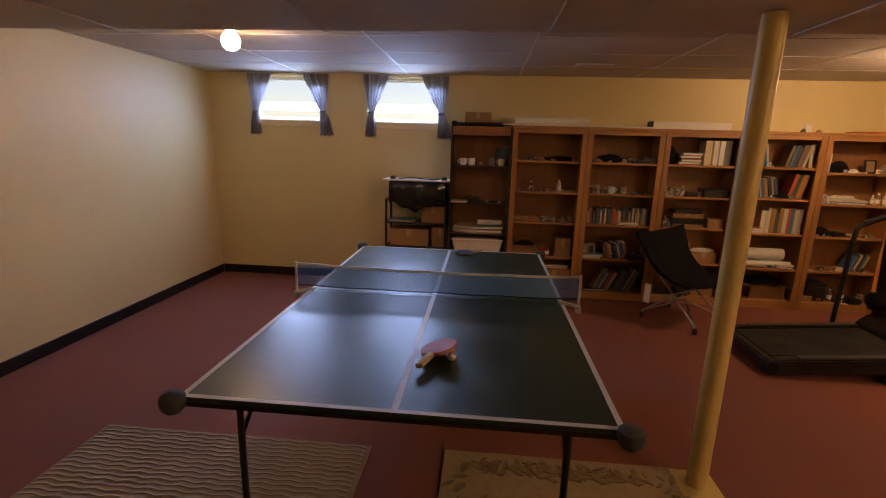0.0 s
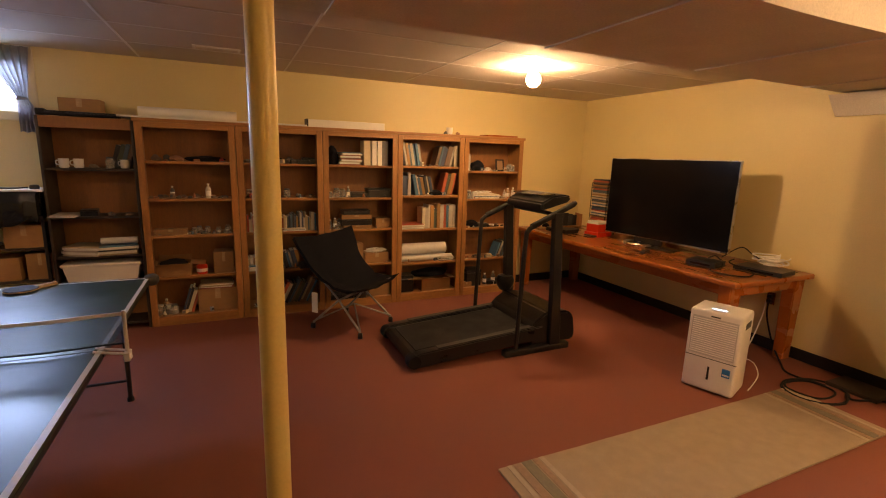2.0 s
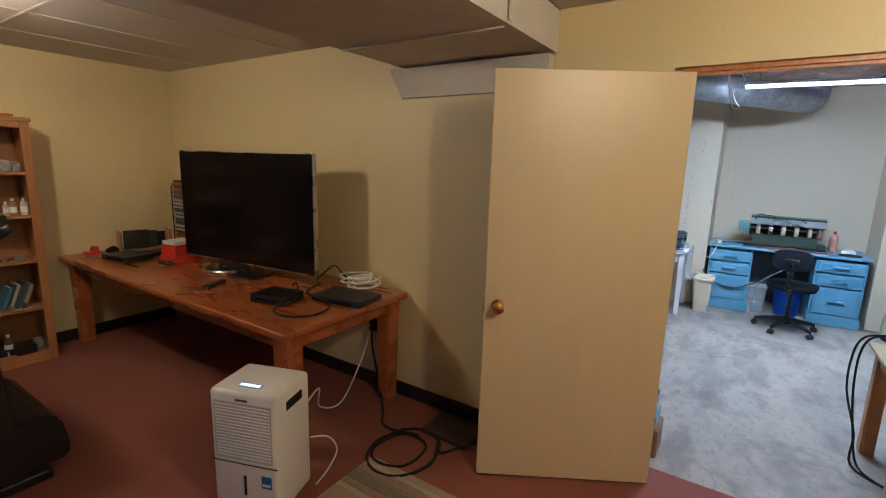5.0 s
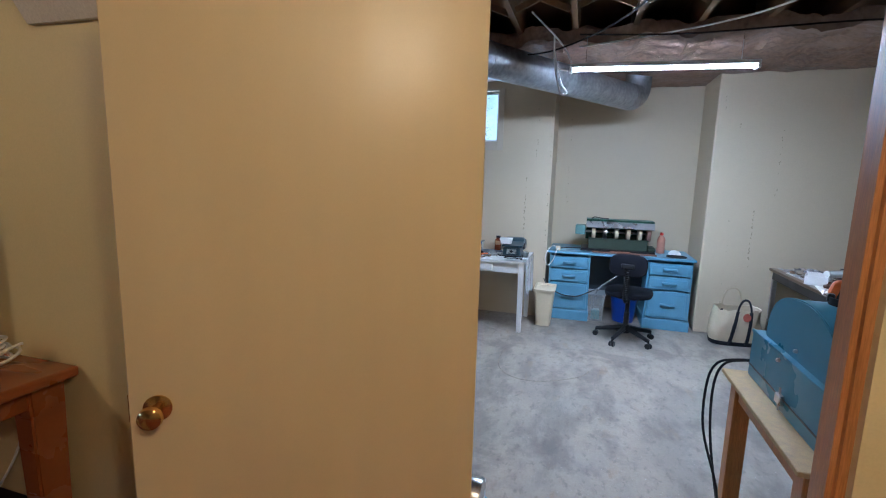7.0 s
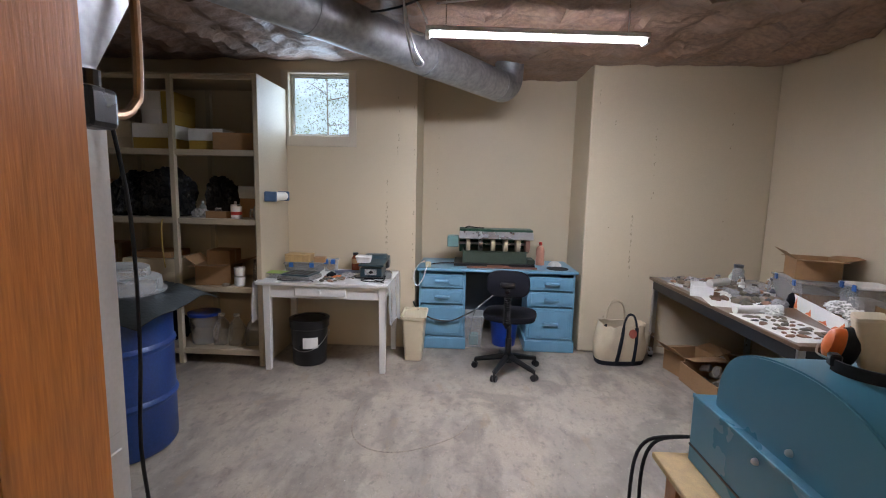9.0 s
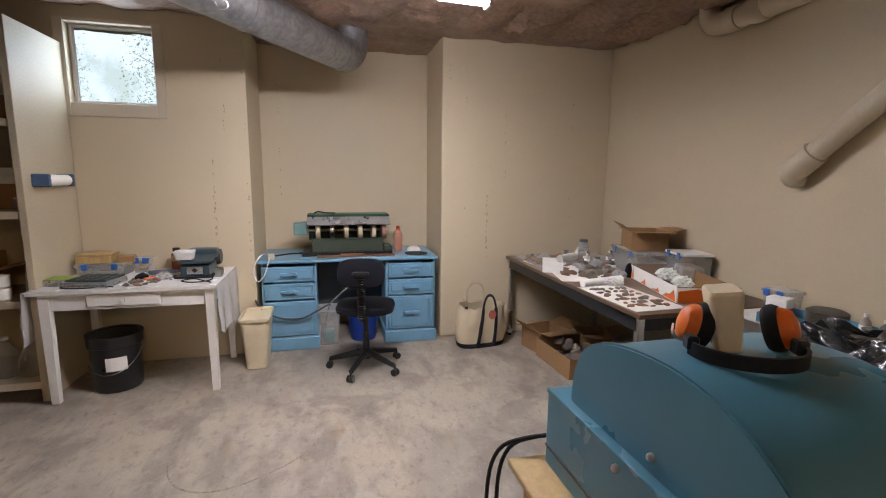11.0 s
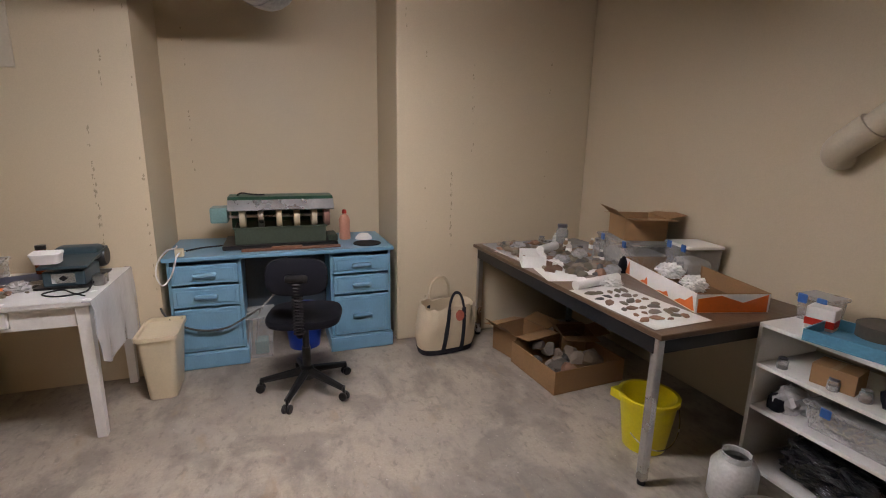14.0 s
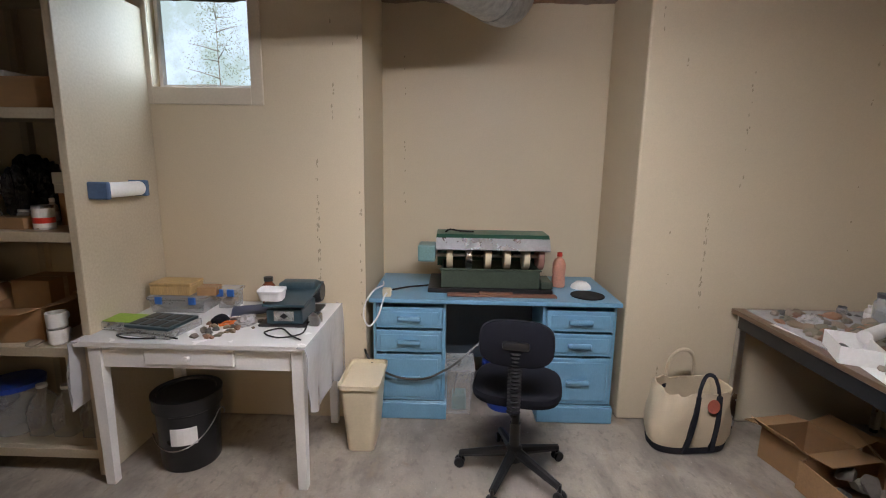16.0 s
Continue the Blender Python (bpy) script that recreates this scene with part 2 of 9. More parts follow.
M_BBLUE = mat("blue_bucket_plastic", (0.012, 0.045, 0.28), 0.35, var=0.1)
M_GREEN = mat("green_machine_enamel", (0.018, 0.085, 0.055), 0.35, var=0.12)
M_GREEN2 = mat("dull_green_trough", (0.045, 0.065, 0.045), 0.5, var=0.15)
M_TEALP = mat("slate_blue_machine_paint", (0.03, 0.06, 0.075), 0.4, var=0.15)
M_PVC = mat("painted_pipe", (0.58, 0.50, 0.38), 0.35, var=0.05)
M_ORANGE = mat("orange_plastic", (0.75, 0.16, 0.02), 0.3, var=0.06)
M_RED = mat("red_plastic", (0.55, 0.03, 0.015), 0.4, var=0.08)
M_PADDLE = mat("red_paddle_rubber", (0.50, 0.07, 0.055), 0.6, var=0.06)
M_RUG1 = mat("tan_woven_rug", (0.35, 0.25, 0.155), 0.95, var=0.16, scale=30, fine=260, bump=0.7, depth=0.004)
M_RUG2 = mat("beige_hooked_rug", (0.45, 0.34, 0.20), 0.95, var=0.14, scale=26, fine=300, bump=0.7, depth=0.004)
M_RUG3 = mat("pale_tan_runner", (0.40, 0.32, 0.23), 0.95, var=0.10, scale=14, fine=300, bump=0.6, depth=0.004)
M_LEAFRUG = mat("olive_rug_wool", (0.27, 0.20, 0.10), 0.95, var=0.2, scale=40, fine=300, bump=0.6)
M_STRIPE = mat("sage_rug_stripe", (0.23, 0.21, 0.155), 0.95, var=0.15, scale=40, fine=300, bump=0.6)
M_STRIPE2 = mat("rose_rug_stripe", (0.36, 0.25, 0.175), 0.95, var=0.15, scale=40, fine=300, bump=0.6)
M_STRIPE3 = mat("cream_rug_stripe", (0.48, 0.40, 0.30), 0.95, var=0.1, scale=40, fine=300, bump=0.6)
M_SCREEN = mat("dark_tv_screen", (0.004, 0.004, 0.005), 0.17, var=0.05, bump=0, spec=0.35)
M_CLEAR = glass("clear_plastic", (0.93, 0.95, 0.96), 0.12)
M_FROST = mat("cloudy_plastic", (0.62, 0.63, 0.62), 0.3, var=0.06, alpha=0.34)
M_SHEET = mat("clear_plastic_sheet", (0.78, 0.78, 0.79), 0.2, var=0.04, scale=9, fine=8, bump=0.4, depth=0.02, alpha=0.5)
M_GLASS = glass("window_glass", (0.97, 0.98, 0.98), 0.0)
M_BULB = [mat("glowing_bulb", (0.9, 0.8, 0.6), 0.4, bump=0, emit=(1.0, 0.68, 0.36, BULB * k)) for k in (0.29, 1.0, 1.5)]
M_TUBE = mat("glowing_tube", (0.9, 0.9, 0.9), 0.4, bump=0, emit=(0.90, 0.93, 1.0, TUBE))
M_LED = mat("lit_display", (0.1, 0.2, 0.4), 0.3, bump=0, emit=(0.45, 0.7, 1.0, 6.0))
M_ROCK = spread("rock", [(0.14, 0.12, 0.10), (0.22, 0.18, 0.15), (0.21, 0.12, 0.08), (0.27, 0.22, 0.17), (0.08, 0.08, 0.075), (0.30, 0.16, 0.10), (0.17, 0.15, 0.11), (0.22, 0.17, 0.12)], 0.8, 0.6)
M_BOOK = spread("book_cover", [(0.05, 0.07, 0.13), (0.30, 0.05, 0.03), (0.42, 0.34, 0.22), (0.06, 0.08, 0.06), (0.55, 0.52, 0.46), (0.03, 0.03, 0.035), (0.07, 0.13, 0.20), (0.36, 0.20, 0.07), (0.45, 0.42, 0.38), (0.16, 0.10, 0.07), (0.06, 0.17, 0.30), (0.45, 0.10, 0.05), (0.50, 0.44, 0.34), (0.62, 0.56, 0.44)], 0.5)
M_SMALL = spread("small_clutter", [(0.55, 0.52, 0.48), (0.10, 0.09, 0.08), (0.33, 0.22, 0.13), (0.20, 0.22, 0.22), (0.06, 0.06, 0.07), (0.42, 0.38, 0.32)], 0.45)
M_LEAF = mat("leaf", (0.20, 0.28, 0.17), 0.6, var=0.4, scale=0.7)
M_BARK = mat("bark", (0.20, 0.17, 0.14), 0.9, var=0.3)
M_GROUND = mat("grass_ground", (0.07, 0.09, 0.035), 0.95, var=0.3, scale=1.0)

# ---- mesh tools ----
def B():
    return bmesh.new()


def box(bm, a, b, bev=0.0, seg=2, m=None):
    lo, hi = [min(p, q) for p, q in zip(a, b)], [max(p, q) for p, q in zip(a, b)]
    vs = [bm.verts.new((x, y, z)) for z in (lo[2], hi[2]) for y in (lo[1], hi[1]) for x in (lo[0], hi[0])]
    fs = [bm.faces.new([vs[i] for i in q]) for q in ((0, 2, 3, 1), (4, 5, 7, 6), (0, 1, 5, 4), (2, 6, 7, 3), (0, 4, 6, 2), (1, 3, 7, 5))]
    if bev:
        made = bmesh.ops.bevel(bm, geom=list({e for f in fs for e in f.edges}), offset=bev, segments=seg, profile=0.5, affect="EDGES")
        vs = list({v for f in made["faces"] for v in f.verts} | {v for v in vs if v.is_valid})
    if m is not None:
        bmesh.ops.transform(bm, matrix=m, verts=[v for v in vs if v.is_valid])
    return bm


def ring_skin(bm, rings, close=True, caps=(True, True)):
    rows = [[bm.verts.new(p) for p in r] for r in rings]
    n = len(rows[0])
    for r0, r1 in zip(rows, rows[1:]):
        for i in range(n if close else n - 1):
            j = (i + 1) % n
            bm.faces.new((r0[i], r0[j], r1[j], r1[i]))
    if close and caps[0]:
        bm.faces.new(rows[0][::-1])
    if close and caps[1]:
        bm.faces.new(rows[-1])
    return bm


def pipe(bm, pts, r, n=8, caps=True, smooth=0, radii=None):
    """A round bar along a line of points; smooth: steps put between two of them."""
    P = [Vector(p) for p in pts]
    if smooth:
        Q = []
        for i in range(len(P) - 1):
            p0, p1, p2, p3 = P[max(i - 1, 0)], P[i], P[i + 1], P[min(i + 2, len(P) - 1)]
            for s in range(smooth):
                t = s / smooth
                Q.append(0.5 * ((2 * p1) + (p2 - p0) * t + (2 * p0 - 5 * p1 + 4 * p2 - p3) * t * t + (3 * p1 - p0 - 3 * p2 + p3) * t ** 3))
        P = Q + [P[-1]]
    up, rings = None, []
    for i, p in enumerate(P):
        d = (P[min(i + 1, len(P) - 1)] - P[max(i - 1, 0)]).normalized()
        if up is None:
            up = d.orthogonal().normalized()
        up = (up - d * up.dot(d)).normalized()
        side = d.cross(up)
        rr = radii[i] if radii else r
        rings.append([p + (up * math.cos(a) + side * math.sin(a)) * rr for a in (2 * math.pi * k / n for k in range(n))])
    return ring_skin(bm, rings, True, (caps, caps))


def rod(bm, p, q, r, n=12, r2=None):
    return pipe(bm, [p, q], r, n, radii=[r, r if r2 is None else r2])


def lathe(bm, prof, n=24, at=(0, 0, 0), m=None, sx=1.0, sy=1.0):
    """A turned shape: prof is a line of (radius, height)."""
    rings = []
    for r, z in prof:
        rings.append([Vector((at[0] + sx * max(r, 1e-4) * math.cos(2 * math.pi * k / n), at[1] + sy * max(r, 1e-4) * math.sin(2 * math.pi * k / n), at[2] + z)) for k in range(n)])
    if m is not None:
        rings = [[m @ p for p in r] for r in rings]
    return ring_skin(bm, rings)


def prism(bm, poly, axis, a, b):
    """A flat outline pushed from a to b along an axis (0, 1 or 2)."""
    def put(u, v, w):
        return (w, u, v) if axis == 0 else (u, w, v) if axis == 1 else (u, v, w)
    return ring_skin(bm, [[put(u, v, a) for u, v in poly], [put(u, v, b) for u, v in poly]])


def taper_box(bm, w0, d0, w1, d1, z0, z1, at=(0, 0), cap=(True, True)):
    def r(w, d, z):
        return [(at[0] + sx * w / 2, at[1] + sy * d / 2, z) for sx, sy in ((-1, -1), (1, -1), (1, 1), (-1, 1))]
    return ring_skin(bm, [r(w0, d0, z0), r(w1, d1, z1)], True, cap)


def mesh_of(bm, name, material, smooth=False, sharp=35):
    bmesh.ops.recalc_face_normals(bm, faces=bm.faces)
    me = bpy.data.meshes.new(name)
    if smooth:
        for f in bm.faces:
            f.smooth = True
        for e in bm.edges:
            if len(e.link_faces) == 2 and e.calc_face_angle(0) > radians(sharp):
                e.smooth = False
    bm.to_mesh(me)
    bm.free()
    me.materials.append(material)
    return me


def part(name, bm, material, parent, label="", smooth=False, m=None):
    """Links a bmesh as one mesh object under a thing or a part, in the thing's own axes."""
    ob = new(name, mesh_of(bm, name, material, smooth))
    ob.parent = parent
    if m is not None:
        ob.matrix_basis = m
    if label:
        ob["label"] = label
    return ob


def thing(name, m, label, category, group="", bm=None, material=None, smooth=False, kind=""):
    ob = new(name, mesh_of(bm, name, material, smooth) if bm is not None else None)
    ob.matrix_basis = m
    return tagged(ob, label, category, group, kind)


def struct(name, bm, material, label, category, smooth=False):
    return tagged(new(name, mesh_of(bm, name, material, smooth)), label, category, "", "structure")

# ---- structure ----
ZC, ZW = 2.385, 2.56            # ceilings of the games room and of the workshop
bm = B()
box(bm, (-2.99, -1.12, -0.12), (5.87, 5.98, 0))
struct("floor", bm, M_FLOOR, "red-brown low carpet floor of the games room", "floor")
bm = B()
box(bm, (5.87, -1.80, -0.12), (10.45, 4.72, -0.004))
struct("floor_workshop", bm, M_CONC, "stained and worn bare concrete floor of the workshop", "floor")

bm = B()
box(bm, (-2.99, -1.12, 0), (-2.87, 6.12, 2.62))
struct("wall_west", bm, M_WALL, "cream-yellow painted wall", "wall")
bm = B()
box(bm, (-2.87, -1.12, 0), (5.69, -1.0, 2.62))
struct("wall_south", bm, M_WALL, "cream-yellow painted wall", "wall")

WIN = [(-2.36, -1.49), (-1.0, -0.13)]
WZ0, WZ1 = 1.865, 2.355
bm = B()
box(bm, (-2.87, 5.86, 0), (5.69, 6.12, WZ0))
box(bm, (-2.87, 5.86, WZ1), (5.69, 6.12, 2.62))
for x0, x1 in ((-2.87, WIN[0][0]), (WIN[0][1], WIN[1][0]), (WIN[1][1], 5.69)):
    box(bm, (x0, 5.86, WZ0), (x1, 6.12, WZ1))
struct("wall_north", bm, M_WALL, "cream-yellow painted wall with two small high windows", "wall")

DY0, DY1, DZ = 0.435, 1.408, 2.065
bm = B()
box(bm, (5.69, DY1 + 0.03, 0), (5.75, 6.12, 2.62))
box(bm, (5.69, -1.12, 0), (5.75, DY0, 2.62))
box(bm, (5.69, DY0, DZ), (5.75, DY1 + 0.03, 2.62))
struct("wall_east", bm, M_WALL, "cream-yellow painted wall with a doorway", "wall")
bm = B()
box(bm, (5.75, DY1, 0), (5.85, 6.12, 2.8))
box(bm, (5.75, -1.80, 0), (5.81, DY0, 2.8))
box(bm, (5.75, DY0, DZ), (5.81, DY1, 2.8))
struct("wall_workshop_west", bm, M_WALL2, "beige painted wall with a doorway", "wall")

# workshop: window wall, alcove behind the desk, pier, and the far walls
VY0, VY1, VZ0, VZ1 = 2.06, 2.60, 1.925, 2.465
bm2 = B()
for x0, x1, o in ((9.63, 9.725, 0.0), (9.725, 9.93, 0.22)):
    box(bm2, (x0, 1.455, 0), (x1, 4.72, VZ0 - o))
    box(bm2, (x0, 1.455, VZ1 + o), (x1, 4.72, 2.8))
    box(bm2, (x0, 1.455, VZ0 - o), (x1, VY0 - o, VZ1 + o))
    box(bm2, (x0, VY1 + o, VZ0 - o), (x1, 4.72, VZ1 + o))
box(bm2, (9.93, 1.455, 0), (10.33, 1.60, 2.8))
struct("wall_workshop_window", bm2, M_WALL2, "beige painted foundation wall with one small high window", "wall")
bm = B()
box(bm, (10.33, -1.80, 0), (10.45, 1.60, 2.8))
struct("wall_alcove", bm, M_WALL2, "beige painted back wall of the alcove", "wall")
bm = B()
box(bm, (9.69, -1.68, 0), (10.33, -0.08, 2.8), 0.012, 2)
struct("wall_pier", bm, M_WALL2, "beige painted projecting wall with peeling cracks", "wall")
bm = B()
box(bm, (5.81, -1.80, 0), (10.33, -1.68, 2.8))
struct("wall_workshop_south", bm, M_WALL2, "beige painted foundation wall", "wall")
bm = B()
box(bm, (5.81, 4.60, 0), (9.63, 4.72, 2.8))
struct("wall_workshop_north", bm, M_WALL2, "beige painted foundation wall", "wall")

# games room ceiling: boards between thin strips, with a dropped soffit across the room
bm = B()
box(bm, (-2.99, -1.12, ZC + 0.012), (5.81, 6.12, ZC + 0.1))
GX = [-2.87, -1.76, -0.54, 0.68, 1.89, 3.10, 4.32, 5.69]
GY = [-1.0, -0.29, 0.32, 0.93, 1.54, 1.99, 2.955, 3.38, 3.99, 4.60, 5.21, 5.86]
for i in range(len(GX) - 1):
    for j in range(len(GY) - 1):
        if GY[j] == 1.99:
            continue
        box(bm, (GX[i] + 0.002, GY[j] + 0.002, ZC - 0.001 * ((i * 7 + j * 3) % 3)), (GX[i + 1] - 0.002, GY[j + 1] - 0.002, ZC + 0.02))
struct("ceiling", bm, M_CEIL, "greyish fibreboard panel ceiling with thin joints", "ceiling")
bm = B()
for x in GX[1:-1]:
    box(bm, (x - 0.008, 2.96, ZC - 0.004), (x + 0.008, 5.855, ZC - 0.0005))
    box(bm, (x - 0.008, -1.0, ZC - 0.004), (x + 0.008, 1.985, ZC - 0.0005))
for y in GY[1:-1]:
    if y not in (1.99, 2.955):
        for i in range(len(GX) - 1):
            box(bm, (GX[i] + 0.01, y - 0.007, ZC - 0.004), (GX[i + 1] - 0.01, y + 0.007, ZC - 0.0005))
struct("trim_ceiling_strips", bm, M_TBAR, "thin pale strips covering the ceiling joints", "trim")
SZ, SY0, SY1 = 2.18, 1.99, 2.955
bm = B()
nx, rows = 40, []
for i in range(nx + 1):
    x = -2.87 + 8.555 * i / nx
    s = 0.012 * noise.noise((x * 1.3, 0, 3))
    rows.append([(x, SY0 + s * 0.5, ZC - 0.006), (x, SY0 + s * 0.6, SZ + s), (x, (SY0 + SY1) / 2, SZ + 0.004 - abs(s)), (x, SY1 + s * 0.6, SZ + s * 0.7), (x, SY1 + s * 0.4, ZC - 0.006)])
ring_skin(bm, rows)
soffit = struct("ceiling_soffit", bm, M_SOFF, "boxed-in soffit wrapped in pale wrinkled covering across the ceiling", "soffit")
bm = B()
for k in range(7):
    x = -1.6 + 1.12 * k
    box(bm, (x - 0.006, SY0 + 0.02, SZ - 0.014), (x + 0.006, SY1 - 0.02, SZ - 0.006))
    box(bm, (x - 0.012, SY0 - 0.012, SZ + 0.01), (x + 0.012, SY0 - 0.006, ZC - 0.01))
struct("trim_soffit_battens", bm, M_SOFF, "thin seam strips on the soffit", "trim")
bm = B()
ring_skin(bm, [[(5.685, 2.0, 2.165), (5.685, 3.02, 2.165), (5.685, 2.98, 2.005), (5.685, 2.02, 2.005)],
               [(5.60, 2.0, 2.165), (5.60, 3.02, 2.165), (5.665, 2.98, 2.005), (5.665, 2.02, 2.005)]])
struct("trim_soffit_end", bm, M_SOFF, "pale slanted end panel under the soffit at the wall", "trim")

# black vinyl baseboards
bm = B()
box(bm, (-2.868, -0.985, 0), (-2.856, 5.845, 0.10), 0.004, 1)
box(bm, (-2.856, 5.846, 0), (5.676, 5.858, 0.10), 0.004, 1)
box(bm, (5.676, DY1 + 0.09, 0), (5.688, 5.846, 0.10), 0.004, 1)
box(bm, (5.676, -0.985, 0), (5.688, DY0 - 0.09, 0.10), 0.004, 1)
struct("baseboard", bm, M_BASE, "black vinyl baseboard along the walls", "baseboard")


def window(name, x0, x1, z0, z1, depth, m, trim, label, sill_drop, f=0.04):
    """A small window in its own axes: x across, y from the room outwards, z up."""
    w = tagged(new(name), label, "window", "", "structure")
    w.matrix_basis = m
    c = 0.065
    bm = B()
    box(bm, (x0 - c, -0.014, z0 - sill_drop), (x0, 0.0, z1 + c * 0.4), 0.003, 1)
    box(bm, (x1, -0.014, z0 - sill_drop), (x1 + c, 0.0, z1 + c * 0.4), 0.003, 1)
    box(bm, (x0, -0.014, z0 - sill_drop), (x1, 0.0, z0), 0.003, 1)
    box(bm, (x0, -0.014, z1), (x1, 0.0, z1 + c * 0.4), 0.003, 1)
    part("window_casing", bm, trim, w)
    bm = B()
    for a, b in (((x0, depth, z0), (x0 + f, depth + 0.04, z1)), ((x1 - f, depth, z0), (x1, depth + 0.04, z1)),
                 ((x0 + f, depth, z0), (x1 - f, depth + 0.04, z0 + f)), ((x0 + f, depth, z1 - f), (x1 - f, depth + 0.04, z1))):
        box(bm, a, b, 0.004, 1)
    part("window_frame", bm, M_WHITE, w, "white sash")
    bm = B()
    box(bm, (x0 + f - 0.002, depth + 0.018, z0 + f - 0.002), (x1 - f + 0.002, depth + 0.023, z1 - f + 0.002))
    part("pane", bm, M_GLASS, w).visible_shadow = False
    bm = B()
    box(bm, ((x0 + x1) / 2 - 0.06, depth - 0.012, z0 + 0.012), ((x0 + x1) / 2 + 0.06, depth, z0 + 0.024), 0.003, 1)
    part("latch", bm, M_WHITE, w)
    return w


for i, (x0, x1) in enumerate(WIN):
    window("window_%d" % (i + 1), x0, x1, WZ0, WZ1, 0.13, pose(0, 5.86, 0), M_TRIM, "small high basement window with a cream casing", 0.075)
window("window_3", -VY1, -VY0, VZ0, VZ1, 0.055, pose(9.63, 0, 0, 0, 0, -90), M_TRIM2, "small high square window with a beige casing", 0.09, 0.022)

# door frame and open door
bm = B()
box(bm, (5.715, DY0, 0), (5.835, DY0 + 0.02, DZ - 0.02))
box(bm, (5.765, DY1 - 0.02, 0), (5.875, DY1, DZ - 0.02))
box(bm, (5.715, DY0, DZ - 0.02), (5.835, DY1, DZ))
box(bm, (5.73, DY0 + 0.02, 0), (5.76, DY0 + 0.034, DZ - 0.034))
box(bm, (5.73, DY0 + 0.034, DZ - 0.034), (5.76, DY1 - 0.02, DZ - 0.02))
struct("trim_door_jamb", bm, M_JAMB, "stained orange-brown wooden door jamb", "door frame")
bm = B()
for xa, xb in ((5.812, 5.828),):
    box(bm, (xa, DY0 - 0.06, 0), (xb, DY0 - 0.002, DZ + 0.06), 0.004, 1)
    box(bm, (xa + 0.041, DY1 + 0.002, 0), (xb + 0.041, DY1 + 0.06, DZ + 0.06), 0.004, 1)
    box(bm, (xa, DY0 - 0.002, DZ + 0.002), (xb, DY1 + 0.002, DZ + 0.06), 0.004, 1)
struct("trim_door_casing", bm, M_JAMB, "stained wooden door casing", "trim")

hinge = Vector((5.699, 1.345, 0.012))
ang = math.degrees(math.atan2(2.10 - 1.345, 5.250 - 5.699))
door = thing("door_1", pose(*hinge, 0, 0, ang), "cream-painted flush door standing open into the games room", "door", kind="structure")
bm = B()
box(bm, (0.0, -0.035, 0), (0.885, 0.0, 2.03), 0.003, 1)
part("leaf", bm, M_DOOR, door)
for s in (1, -1):
    bm = B()
    lathe(bm, [(0.0, 0.0), (0.032, 0.0), (0.033, 0.006), (0.014, 0.012), (0.011, 0.03), (0.022, 0.04), (0.028, 0.052), (0.026, 0.064), (0.016, 0.071), (0.0, 0.072)], 24,
          m=pose(0.82, 0.0 if s > 0 else -0.035, 0.925, -90 * s, 0, 0))
    part("door_knob", bm, M_BRASS, door, "polished brass knob", smooth=True)
bm = B()
box(bm, (0.884, -0.030, 0.89), (0.8875, -0.005, 0.96))
part("latch_plate", bm, M_BRASS, door)
for hz in (0.22, 1.0, 1.80):
    bm = B()
    rod(bm, (-0.004, -0.038, hz - 0.045), (-0.004, -0.038, hz + 0.045), 0.006, 10)
    part("hinge", bm, M_BRASS, door)

# workshop ceiling: boards, joists, and sagging paper-faced insulation
bm = B()
box(bm, (5.75, -1.80, 2.80), (10.45, 4.72, 2.86))
struct("ceiling_workshop", bm, M_JOIST, "dark wooden subfloor above the workshop", "ceiling")

# ---- games room: large things ----
def ceiling_bulb(x, y, z, glow):
    g = thing("ceiling_bulb", pose(x, y, z), "lit round globe bulb in a white ceiling holder", "lamp", "bare ceiling bulbs")
    bm = B()
    lathe(bm, [(0.0, 0.098), (0.055, 0.098), (0.058, 0.09), (0.05, 0.075), (0.03, 0.055), (0.0, 0.055)], 24)
    part("holder", bm, M_WHITE, g, "white porcelain holder", smooth=True)
    bm = B()
    prof = [(0.0, -0.072)] + [(0.062 * math.sin(a), -0.01 - 0.062 * math.cos(a)) for a in (0.35, 0.7, 1.05, 1.4, 1.75, 2.1, 2.4)] + [(0.03, 0.054), (0.0, 0.054)]
    lathe(bm, prof, 20)
    part("globe", bm, glow, g, "glowing warm white globe", smooth=True)
    return g


ceiling_bulb(-1.40, 3.70, ZC - 0.10, M_BULB[0])
ceiling_bulb(3.76, 4.31, ZC - 0.10, M_BULB[1])
ceiling_bulb(4.15, 0.45, ZC - 0.10, M_BULB[2])

vent = thing("ceiling_vent", pose(1.31, 5.10, ZC - 0.012), "small pale ceiling air vent with slats", "vent")
bm = B()
box(bm, (-0.17, -0.075, 0), (0.17, -0.055, 0.011), 0.002, 1)
box(bm, (-0.17, 0.055, 0), (0.17, 0.075, 0.011), 0.002, 1)
box(bm, (-0.17, -0.055, 0), (-0.15, 0.055, 0.011))
box(bm, (0.15, -0.055, 0), (0.17, 0.055, 0.011))
part("frame", bm, M_TBAR, vent)
for k in range(6):
    bm = B()
    box(bm, (-0.15, -0.05 + 0.018 * k, 0.002), (0.15, -0.041 + 0.018 * k, 0.010))
    part("slat", bm, M_CEIL, vent)

